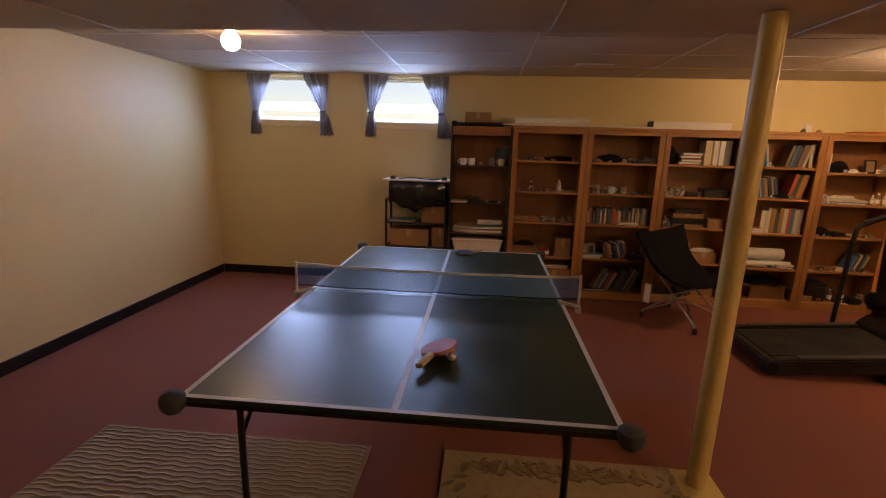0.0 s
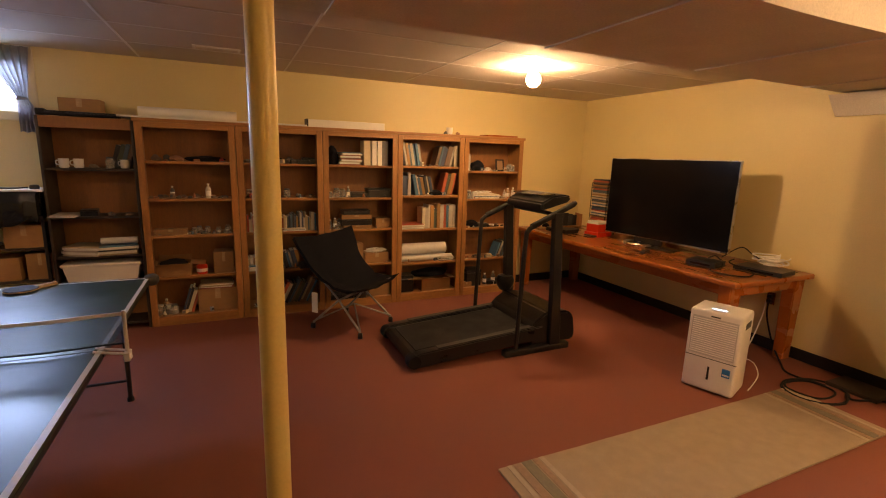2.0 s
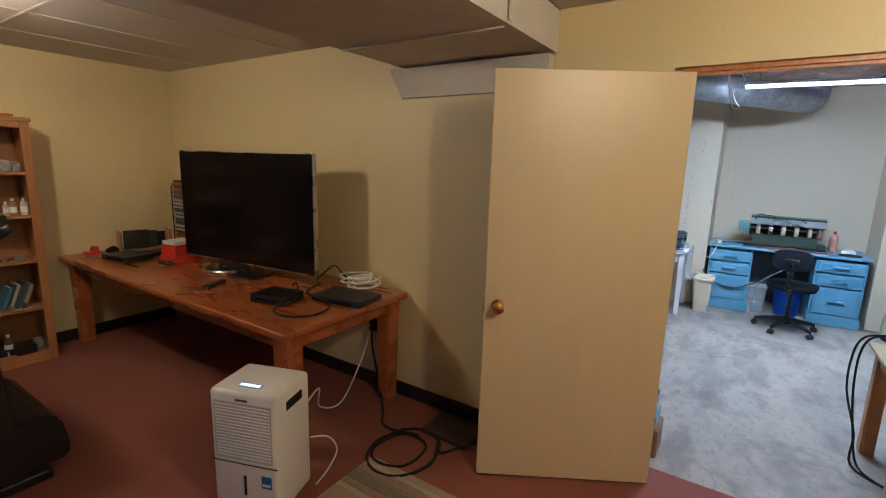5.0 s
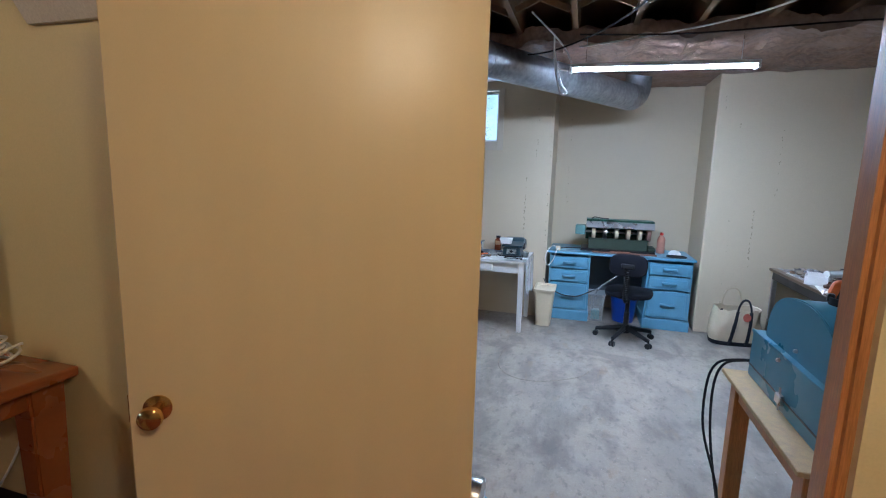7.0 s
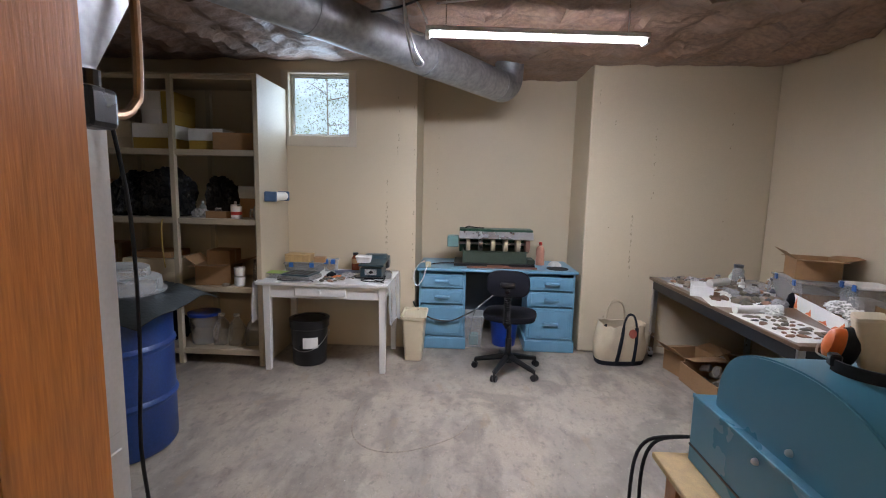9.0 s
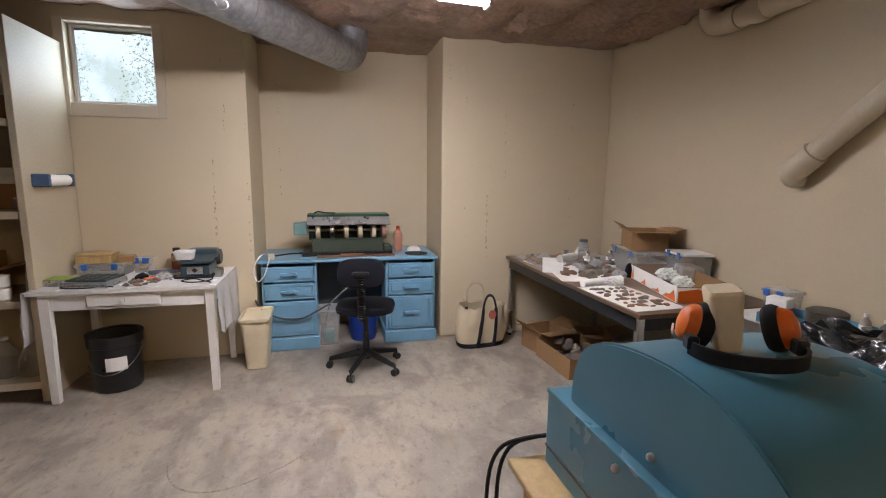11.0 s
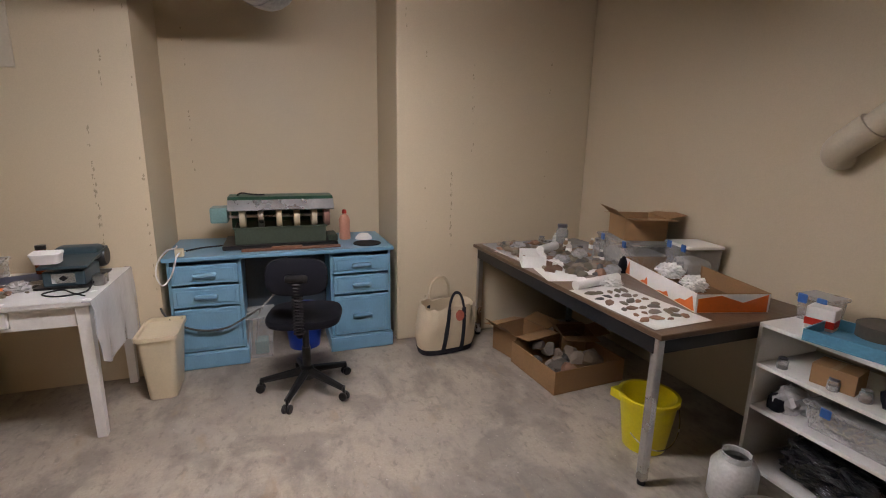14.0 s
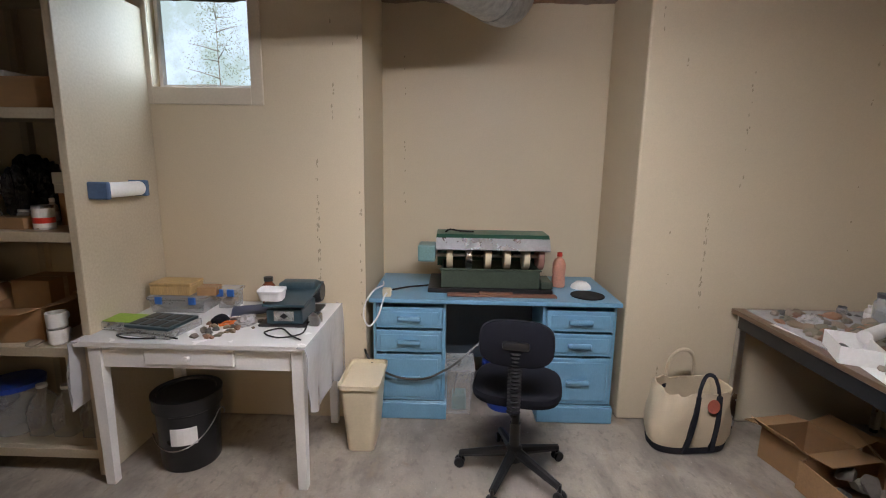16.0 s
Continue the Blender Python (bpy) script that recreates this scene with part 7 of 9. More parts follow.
cable("white cable looped beside the dehumidifier", [(4.74, 2.80, 0.22), (4.86, 2.80, 0.16), (4.90, 2.78, 0.07), (4.82, 2.76, 0.012), (4.70, 2.72, 0.008)], 0.004, M_PLAST)
ol = thing("wall_outlet", pose(5.688, 3.22, 0.46), "dark wall outlet with plugs in it", "outlet")
bm = B()
box(bm, (-0.006, -0.035, -0.055), (0, 0.035, 0.055), 0.002, 1)
part("plate", bm, M_BRASS, ol)
for z in (-0.022, 0.022):
    bm = B()
    box(bm, (-0.04, -0.018, z - 0.016), (-0.006, 0.018, z + 0.016), 0.004, 1)
    part("plug", bm, M_BPLAST, ol)
fb2 = thing("floor_tray", pose(5.52, 2.42, 0), "flat brownish tray on the carpet by the wall", "tray")
bm = B()
box(bm, (-0.13, -0.16, 0), (0.13, 0.16, 0.03), 0.006, 1)
part("tray", bm, M_DARKW, fb2)

# small clutter between the larger things on the bookcase shelves
qs = random.Random(77)


def litter(x0, x1, z, n, y0=5.585, y1=5.63):
    for k in range(n):
        x = x0 + (x1 - x0) * (k + qs.uniform(0.2, 0.8)) / n
        m = pose(x, qs.uniform(y0, y1), z + 0.0005, 0, 0, qs.uniform(-40, 40))
        u = qs.random()
        if u < 0.4:
            v = qs.uniform(0.012, 0.024)
            put(qs.choice(ORNA), m, (v, v, v * qs.uniform(0.8, 1.5)))
        elif u < 0.75:
            put(gadget, m, (qs.uniform(0.03, 0.07), qs.uniform(0.02, 0.05), qs.uniform(0.012, 0.045)))
        else:
            v = qs.uniform(0.014, 0.026)
            put(qs.choice(ROCKS), m, (v * 1.4, v, v * 0.8))


for i0, row in ((0, ((4, 3), (3, 5), (2, 7), (1, 3), (0, 4))), (1, ((4, 5), (3, 6), (1, 5), (0, 2))), (2, ((4, 2), (3, 5), (2, 5), (1, 3), (0, 4))), (3, ((4, 2), (3, 3), (1, 2))), (4, ((4, 4), (3, 8), (2, 8), (1, 6), (0, 5)))):
    for sh, nn in row:
        litter(c[i0] + 0.06, c[i0] + 0.72, S[i0][sh], nn)
cable("white cable heaped on a shelf", [(c[4] + 0.30 + 0.16 * math.cos(k * 1.9) * (0.5 + 0.5 * math.sin(k)), 5.60 + 0.02 * math.sin(k * 2.3), S[4][3] + 0.075 + 0.012 * math.sin(k * 1.3)) for k in range(16)], 0.004, M_PLAST)
cable("black cable heaped on a shelf", [(c[4] + 0.40 + 0.18 * math.cos(k * 1.7) * (0.5 + 0.5 * math.sin(k)), 5.60 + 0.02 * math.sin(k * 2.3), S[4][2] + 0.012 + 0.006 * math.sin(k * 1.3)) for k in range(16)], 0.004, M_RUBBER)

# ---- workshop: smaller things ----
def bucket(name, label, m, r0, r1, h, material, handle=True, lid=False, lab=False):
    b = thing(name, m, label, "bucket")
    bm = B()
    if lid:
        lathe(bm, [(0, 0), (r0, 0), (r0 + 0.004, 0.006), (r1, h * 0.82), (r1 + 0.012, h * 0.84), (r1 + 0.012, h), (0, h)], 32)
    else:
        lathe(bm, [(0, 0), (r0, 0), (r1, h - 0.02), (r1 + 0.010, h - 0.02), (r1 + 0.010, h), (r1 - 0.006, h), (r0 - 0.005, 0.008), (0, 0.008)], 32)
    part("pail", bm, material, b, smooth=True)
    if lid:
        bm = B()
        lathe(bm, [(r1 + 0.002, h), (r1 + 0.016, h), (r1 + 0.016, h + 0.012), (r1 - 0.012, h + 0.012), (r1 - 0.016, h + 0.003), (0, h + 0.003)], 32)
        part("rim", bm, material, b, smooth=True)
    if handle:
        bm = B()
        pipe(bm, [((r1 + 0.016) * math.cos(a) , (r1 + 0.016) * math.sin(a), h * 0.80 - 0.16 * abs(math.sin(a + 1.9)) ** 1.0) for a in [radians(110 + 180 * k / 12) for k in range(13)]], 0.003, 6, smooth=2)
        part("handle", bm, M_STEEL, b, "wire handle")
    if lab:
        bm = B()
        lathe(bm, [(r1 + 0.004, 0.0), (r1 + 0.006, 0.001), (r1 + 0.006, 0.09), (r1 + 0.004, 0.091)], 32, (0, 0, h * 0.42))
        sel = [v for v in bm.verts if not (v.co.x < -0.88 * r1)]
        bmesh.ops.delete(bm, geom=sel, context="VERTS")
        part("sticker", bm, M_PAPER, b, "white paper sticker")
    return b


bucket("black_bucket", "black plastic bucket with a lid and wire handle under the table", pose(9.20, 2.30, 0, 0, 0, 20), 0.135, 0.15, 0.37, M_BPLAST, True, True, True)
bucket("blue_bucket", "deep blue plastic bucket under the desk", pose(9.83, 0.60, 0), 0.11, 0.14, 0.30, M_BBLUE, False)
yb = bucket("yellow_bucket", "bright yellow plastic bucket with a pouring lip", pose(8.05, -0.95, 0), 0.102, 0.136, 0.28, M_YELLOW, True)
bm = B()
prism(bm, [(0.128, -0.045), (0.128, 0.045), (0.18, 0.0)], 2, 0.235, 0.28)
part("spout", bm, M_YELLOW, yb, m=pose(0, 0, 0, 0, 0, 50))

cb = thing("clear_storage_bin", pose(9.80, 0.90, 0), "cloudy plastic bin with bottles inside, under the desk", "storage bin")
bm = B()
taper_box(bm, 0.22, 0.15, 0.26, 0.19, 0, 0.30, cap=(True, False))
part("tub", bm, M_FROST, cb)
bm = B()
box(bm, (-0.135, -0.10, 0.292), (0.135, 0.10, 0.302), 0.003, 1)
part("rim", bm, M_FROST, cb)
bm = B()
box(bm, (-0.07, -0.05, 0.004), (0.03, 0.04, 0.11), 0.01, 1)
part("pouch", bm, mat("teal_liquid", (0.08, 0.22, 0.22), 0.4), cb)
bm = B()
pipe(bm, [(-0.05, 0.03, 0.10), (-0.10, 0.0, 0.32), (-0.08, -0.06, 0.40), (-0.02, -0.22, 0.52), (0.05, -0.30, 0.57)], 0.006, 6, smooth=4)
part("hose", bm, M_FROST, cb, "grey plastic hose")
cable("grey cable hanging across the desk drawers", [(9.72, 1.50, 0.52), (9.60, 1.44, 0.40), (9.585, 1.30, 0.30), (9.585, 1.12, 0.28), (9.59, 0.98, 0.34), (9.68, 0.90, 0.36), (9.78, 0.88, 0.33)], 0.007, M_GREY)
cable("white cord looped over the desk edge", [(9.95, 1.40, 0.775), (9.80, 1.38, 0.79), (9.66, 1.41, 0.80), (9.60, 1.45, 0.74), (9.585, 1.46, 0.66), (9.59, 1.43, 0.60), (9.60, 1.38, 0.66), (9.61, 1.34, 0.78), (9.75, 1.32, 0.775)], 0.005, M_PLAST)
cable("black cord on the desk", [(9.75, 1.33, 0.775), (9.82, 1.22, 0.78), (9.88, 1.12, 0.775), (9.92, 1.05, 0.775)], 0.006, M_RUBBER)
po = thing("power_block", pose(9.66, 1.335, 0.7625), "small ivory switch block on the desk", "switch")
bm = B()
box(bm, (-0.02, -0.025, 0), (0.02, 0.025, 0.05), 0.006, 2)
part("block", bm, M_IVORY, po)
pb = thing("pink_bottle", pose(9.98, 0.26, 0.7625), "tall pink plastic bottle with a red cap", "bottle")
bm = B()
lathe(bm, [(0, 0), (0.04, 0), (0.043, 0.008), (0.042, 0.06), (0.038, 0.075), (0.042, 0.09), (0.042, 0.15), (0.03, 0.18), (0.016, 0.19), (0.016, 0.2), (0, 0.2)], 24)
part("body", bm, mat("pink_bottle_plastic", (0.58, 0.27, 0.19), 0.35), pb, smooth=True)
bm = B()
lathe(bm, [(0, 0.2), (0.018, 0.2), (0.016, 0.225), (0, 0.23)], 16)
part("cap", bm, M_RED, pb, smooth=True)
ds = thing("black_disc", pose(9.76, 0.13, 0.7625), "flat black grinding disc lying on the desk", "disc")
bm = B()
lathe(bm, [(0.02, 0), (0.10, 0), (0.10, 0.006), (0.02, 0.006)], 36)
part("plate", bm, M_RUBBER, ds)
dm2 = thing("white_dust_mask", pose(9.95, 0.12, 0.7625), "white cup-shaped dust mask", "mask")
bm = B()
lathe(bm, [(0.065, 0), (0.06, 0.018), (0.035, 0.04), (0, 0.046), (0, 0.042), (0.033, 0.036), (0.057, 0.016), (0.062, 0)], 24)
part("cup", bm, M_PAPER, dm2, smooth=True)

# canvas bag
tb = thing("canvas_tote_bag", pose(9.45, -0.38, 0, 0, 0, -84) @ Matrix.Diagonal((0.93, 1, 1.1, 1)), "slouching natural canvas tote bag with navy straps and base", "bag")
def oval(w, d, z, ph=0.0, n=40, wob=0.0, lean=0.0):
    """A rounded oblong ring, dented and wavy by wob, higher at the back."""
    pts = []
    for k in range(n):
        a = 2 * math.pi * k / n
        c, q2 = math.cos(a), math.sin(a)
        g = 1 + wob * noise.noise((2.2 * c + ph, 2.2 * q2, ph))
        y = d * g * math.copysign(abs(q2) ** 0.7, q2)
        pts.append((w * g * math.copysign(abs(c) ** 0.6, c) + lean, y, z + wob * 0.14 * noise.noise((3 * c, 3 * q2, ph + 4)) + 0.22 * wob * y))
    return pts
bm = B()
ring_skin(bm, [oval(0.225, 0.105, 0.03), oval(0.24, 0.12, 0.09, 1, wob=0.10), oval(0.235, 0.125, 0.16, 2, wob=0.16), oval(0.222, 0.13, 0.23, 3, wob=0.2), oval(0.21, 0.125, 0.285, 4, wob=0.17), oval(0.205, 0.118, 0.325, 4.4, wob=0.20),
               oval(0.197, 0.111, 0.322, 4.4, wob=0.20), oval(0.20, 0.115, 0.27, 4, wob=0.17), oval(0.21, 0.115, 0.15, 2, wob=0.16), oval(0.205, 0.09, 0.05)])
part("canvas_body", bm, M_CANVAS, tb, smooth=True)
bm = B()
ring_skin(bm, [oval(0.222, 0.103, 0.0), oval(0.231, 0.112, 0.034), oval(0.226, 0.107, 0.036), oval(0.21, 0.095, 0.006)])
part("base_band", bm, M_NAVY, tb, "navy base", smooth=True)
for s, x0, dx in ((-1, -0.075, 0.045), (-1, 0.085, 0.012), (1, -0.09, 0.0), (1, 0.09, 0.0)):
    bm = B()
    rows = []
    for k in range(9):
        z = 0.012 + 0.30 * k / 8
        x, y = x0 + dx * k / 8, 0.112 + 0.020 * math.sin(min(1.0, z / 0.2) * 1.6) - 0.012 * max(0.0, (z - 0.22) / 0.1)
        rows.append([(x - 0.014, s * (y - 0.012), z), (x + 0.014, s * (y - 0.012), z), (x + 0.014, s * (y + 0.005), z), (x - 0.014, s * (y + 0.005), z)])
    ring_skin(bm, rows)
    part("strap", bm, M_NAVY, tb, "navy strap")
for s, pts, material in ((-1, [(-0.03, -0.118, 0.30), (-0.015, -0.110, 0.36), (0.03, -0.085, 0.405), (0.075, -0.085, 0.40), (0.095, -0.10, 0.355), (0.097, -0.118, 0.30)], M_NAVY),
                         (1, [(-0.09, 0.11, 0.31), (-0.085, 0.09, 0.42), (-0.045, 0.075, 0.475), (0.02, 0.075, 0.475), (0.07, 0.09, 0.42), (0.09, 0.11, 0.31)], M_CANVAS)):
    bm = B()
    pipe(bm, pts, 0.010, 8, smooth=4)
    part("carry_handle", bm, material, tb, smooth=True)
bm = B()
lathe(bm, [(0, 0), (0.036, 0), (0.036, 0.004), (0, 0.004)], 20, m=pose(0.052, -0.137, 0.268, 84, 0, 0))
part("red_patch", bm, mat("faded_red_patch", (0.45, 0.12, 0.08), 0.8), tb, "round red patch")

# cardboard boxes with rocks on the floor
sb = thing("shallow_cardboard_box", pose(8.86, -1.03, 0, 0, 0, 3), "shallow cardboard box full of rocks on the concrete", "box")
bm = B()
for a, b in (((-0.25, -0.27, 0), (0.25, 0.27, 0.006)), ((-0.25, -0.27, 0.006), (-0.243, 0.27, 0.15)), ((0.243, -0.27, 0.006), (0.25, 0.27, 0.15)), ((-0.243, -0.27, 0.006), (0.243, -0.263, 0.15)), ((-0.243, 0.263, 0.006), (0.243, 0.27, 0.15))):
    bm = B()
    box(bm, a, b)
    part("carton_panel", bm, M_CARD, sb)
q = random.Random(31)
for k in range(26):
    s = q.uniform(0.035, 0.065)
    put(q.choice(ROCKS), pose(8.86 + q.uniform(-0.17, 0.17), -1.03 + q.uniform(-0.19, 0.19), 0.008 + 0.05 * (k % 3), 0, 0, q.uniform(0, 360)), (s * 1.3, s, s))
put(open_carton, pose(9.25, -0.90, 0, 0, 0, 12), (0.26, 0.30, 0.18))
put(open_carton, pose(9.12, -1.28, 0, 0, 0, -20), (0.24, 0.24, 0.16))

# white jug and pan on the floor
jg = thing("white_plastic_jug", pose(7.62, -1.02, 0), "white translucent wide-mouthed plastic jug on the floor", "jug")
bm = B()
lathe(bm, [(0, 0), (0.085, 0), (0.092, 0.01), (0.092, 0.16), (0.075, 0.19), (0.058, 0.20), (0.058, 0.225), (0.053, 0.225), (0.053, 0.2), (0.086, 0.16), (0.086, 0.012), (0, 0.008)], 28)
part("body", bm, mat("translucent_white_plastic", (0.70, 0.70, 0.68), 0.3, alpha=0.8), jg, smooth=True)
gp = thing("grey_pan", pose(7.38, -0.96, 0), "dull grey metal pan on the floor", "pan")
bm = B()
lathe(bm, [(0, 0), (0.12, 0), (0.14, 0.10), (0.146, 0.10), (0.146, 0.106), (0.136, 0.106), (0.117, 0.006), (0, 0.006)], 30)
part("pan", bm, M_STEEL, gp, smooth=True)
bm = B()
pipe(bm, [(-0.13, 0.02, 0.095), (-0.22, 0.10, 0.11), (-0.30, 0.17, 0.12)], 0.011, 8)
part("handle", bm, M_PLAST, gp)

# ---- on the brown table ----
tz = 0.7335
def flat_paper(x, y, rz, w, d, label="sheet of white paper on the table"):
    t = thing("paper_sheet", pose(x, y, tz + 0.0008, 0, 0, rz), label, "paper", "paper sheets on the table")
    bm = B()
    box(bm, (-w / 2, -d / 2, 0), (w / 2, d / 2, 0.0012))
    part("sheet", bm, M_PAPER, t)
    return t
flat_paper(8.12, -0.86, 2, 0.58, 0.33, "white paper towel spread with stone slices")
flat_paper(8.72, -0.83, -14, 0.34, 0.24)
flat_paper(9.25, -0.85, 8, 0.30, 0.22)
flat_paper(9.05, -1.12, 35, 0.21, 0.15)
flat_paper(9.42, -1.05, -20, 0.24, 0.17)
flat_paper(8.68, -1.06, 60, 0.20, 0.14)
for k in range(30):
    s = q.uniform(0.016, 0.034)
    put(q.choice(ROCKS), pose(8.12 + 0.08 * ((k % 6) - 2.6) + q.uniform(-0.02, 0.02), -0.86 + 0.055 * ((k // 6) - 2) + q.uniform(-0.015, 0.015), tz + 0.002, 0, 0, q.uniform(0, 360)), (s * 1.2, s * 0.8, s * 0.35), "thin polished stone slice on paper")
for k in range(150):
    s = q.uniform(0.014, 0.04)
    put(q.choice(ROCKS), pose(q.uniform(8.60, 9.58), q.uniform(-1.30, -0.78), tz + 0.001, 0, 0, q.uniform(0, 360)), (s * q.uniform(1.1, 1.8), s, s * 0.7))
for x, y, s in ((9.38, -0.92, 0.05), (8.95, -1.0, 0.045), (9.05, -1.22, 0.05), (8.62, -1.14, 0.045)):
    put(PBAG, pose(x, y, tz, 0, 0, 300 * s * x), (s * 1.7, s * 1.3, s * 0.8))
for x, y, s in ((9.12, -0.93, 0.05), (8.88, -0.90, 0.05), (8.42, -0.95, 0.06)):
    put(CLOTH, pose(x, y, tz, 0, 0, 900 * s), (s * 1.5, s, s * 0.6), "crumpled white tissue on the table")
put(paper_roll, pose(8.40, -0.72, tz + 0.026, 0, 0, -78), (0.34, 0.025, 0.025), "rolled white paper lying on the table")
put(paper_roll, pose(9.02, -0.88, tz + 0.075, 0, 0, -60), (0.22, 0.03, 0.03), "rolled white paper lying on the table")
wbx = thing("white_carton", pose(8.98, -0.80, tz, 0, 0, -25), "open white carton on the work table", "box")
bm = B()
for a, b in (((-0.12, -0.075, 0), (0.12, 0.075, 0.004)), ((-0.12, -0.075, 0.004), (-0.116, 0.075, 0.075)), ((0.116, -0.075, 0.004), (0.12, 0.075, 0.075)), ((-0.116, -0.075, 0.004), (0.116, -0.071, 0.075)), ((-0.116, 0.071, 0.004), (0.116, 0.075, 0.075))):
    box(bm, a, b)
part("carton", bm, M_PAPER, wbx)
put(jar, pose(9.42, -1.32, tz), (1.25, 1.25, 1.7))
put(jar, pose(9.05, -1.40, tz), (1.6, 1.6, 1.25), "wide glass jar with blue lid")
put(jar, pose(8.88, -1.42, tz), (1.5, 1.5, 1.0))
for k in range(14):
    x, y = q.uniform(8.75, 9.6), q.uniform(-1.55, -1.2)
    put(jar if k % 2 else bottle, pose(x, y, tz), (0.7, 0.7, 0.5))


def clear_tote(x, y, z, rz, w, d, h, lid, label):
    t = thing("plastic_tote", pose(x, y, z, 0, 0, rz), label, "storage box")
    bm = B()
    taper_box(bm, w * 0.92, d * 0.9, w, d, 0, h, cap=(True, False))
    part("tub", bm, M_FROST, t)
    bm = B()
    box(bm, (-w / 2 - 0.01, -d / 2 - 0.01, h), (w / 2 + 0.01, d / 2 + 0.01, h + 0.018), 0.005, 1)
    part("lid", bm, M_FROST if not lid else M_PLAST, t)
    for s in (-1, 1):
        bm = B()
        box(bm, (s * w * 0.30 - 0.02, d / 2 + 0.006, h - 0.02), (s * w * 0.30 + 0.02, d / 2 + 0.016, h + 0.022), 0.004, 1)
        part("latch", bm, mat("blue_latch", (0.03, 0.13, 0.42), 0.4), t, "blue latch")
    bm = B()
    box(bm, (-w * 0.40, -d * 0.38, 0.01), (w * 0.40, d * 0.38, h * 0.6), 0.02, 1)
    part("contents", bm, M_SMALL, t)
    return t


clear_tote(8.78, -1.46, tz, -12, 0.46, 0.32, 0.16, False, "cloudy plastic storage tote with blue latches on the table")
put(open_carton, pose(8.80, -1.46, tz + 0.182, 0, 0, -22), (0.31, 0.26, 0.14))
clear_tote(8.42, -1.54, tz, -12, 0.22, 0.20, 0.19, True, "small cloudy bin draped with white paper")
tr = thing("printed_cardboard_tray", pose(8.24, -1.31, tz, 0, 0, -15.6), "long open tray box printed white and orange with papers inside", "box")
bm = B()
W, D2, H2 = 0.37, 0.18, 0.095
box(bm, (-W, -D2, 0), (W, D2, 0.004))
box(bm, (-W, -D2, 0.004), (W, -D2 + 0.004, H2))
box(bm, (-W, -D2 + 0.004, 0.004), (-W + 0.004, D2 - 0.004, H2))
box(bm, (W - 0.004, -D2 + 0.004, 0.004), (W, D2 - 0.004, H2))
part("carton", bm, M_CARD, tr)
bm = B()
box(bm, (-W, D2 - 0.004, 0.004), (W, D2, H2))
box(bm, (-W - 0.001, -D2, 0.002), (-W, D2, H2 - 0.004))
part("white_front", bm, M_PAPER, tr, "white printed side")
bm = B()
prism(bm, [(-0.17, 0.004), (0.17, 0.004), (0.17, 0.07), (0.06, 0.085), (-0.05, 0.05), (-0.17, 0.088)], 0, -W - 0.0022, -W - 0.0011)
part("orange_end", bm, M_ORANGE, tr, "orange printed end")
for x0, x1, hh in ((-0.365, -0.20, 0.075), (-0.15, -0.03, 0.035), (0.06, 0.14, 0.05), (0.27, 0.35, 0.085)):
    bm = B()
    prism(bm, [(x0, 0.008), (x1, 0.008), (x0 + 0.7 * (x1 - x0), 0.45 * hh), (x0 + 0.45 * (x1 - x0), 0.5 * hh), (x0 + 0.15 * (x1 - x0), hh)], 1, D2, D2 + 0.0012)
    part("orange_print", bm, M_ORANGE, tr, "orange printed shape")
for k in range(9):
    s = q.uniform(0.025, 0.045)
    put(q.choice(ROCKS), tr.matrix_basis @ pose(q.uniform(-0.3, 0.3), q.uniform(-0.09, 0.09), 0.005, 0, 0, q.uniform(0, 360)), (s * 1.3, s, s * 0.8))
put(CLOTH, tr.matrix_basis @ pose(0.16, 0.0, 0.03), (0.11, 0.07, 0.05), "crumpled white paper in a tray")
put(CLOTH, tr.matrix_basis @ pose(-0.10, 0.02, 0.03), (0.09, 0.06, 0.05), "crumpled white paper in a tray")
put(DARKC, pose(8.62, -1.22, tz), (0.03, 0.03, 0.06), "small dark blue spray nozzle bundle")
shw = thing("plastic_table_sheet", pose(0, 0, 0), "clear plastic sheet lying over the far end of the table", "plastic sheet")
bm = B()
rings = []
for i in range(16):
    x = 8.95 + 0.045 * i
    rings.append([(x, -1.60 + 0.061 * j, tz + 0.004 + 0.006 * abs(noise.noise((x * 9, j * 0.7, 2)))) for j in range(15)] + [(x, -0.745, tz + 0.001), (x, -1.60, tz + 0.001)])
ring_skin(bm, rings)
part("sheet", bm, M_SHEET, shw, smooth=True)

# ---- on and in the white shelf unit ----
wz = 0.7285
hb = thing("white_first_aid_box", pose(7.63, -1.42, wz, 0, 0, 15), "white carton with a red stripe on the shelf unit", "box")
bm = B()
box(bm, (-0.05, -0.04, 0), (0.05, 0.04, 0.10), 0.003, 1)
part("carton", bm, M_PAPER, hb)
bm = B()
box(bm, (-0.0515, -0.0415, 0.02), (0.0515, 0.0415, 0.05))
part("stripe", bm, M_RED, hb)
clear_tote(7.70, -1.52, wz, 0, 0.13, 0.12, 0.10, False, "small clear box on the shelf unit")
wh = thing("stone_wheel", pose(7.47, -1.53, wz), "dark round stone wheel on the shelf unit", "wheel")
bm = B()
lathe(bm, [(0.02, 0), (0.085, 0), (0.088, 0.01), (0.088, 0.06), (0.07, 0.07), (0.02, 0.07)], 30)
part("wheel", bm, mat("dark_stone", (0.10, 0.085, 0.065), 0.7), wh, smooth=True)
bt2 = thing("blue_tray", pose(7.36, -1.38, wz + 0.001, 0, 0, 10), "open light blue metal tray on the shelf unit", "tray")
bm = B()
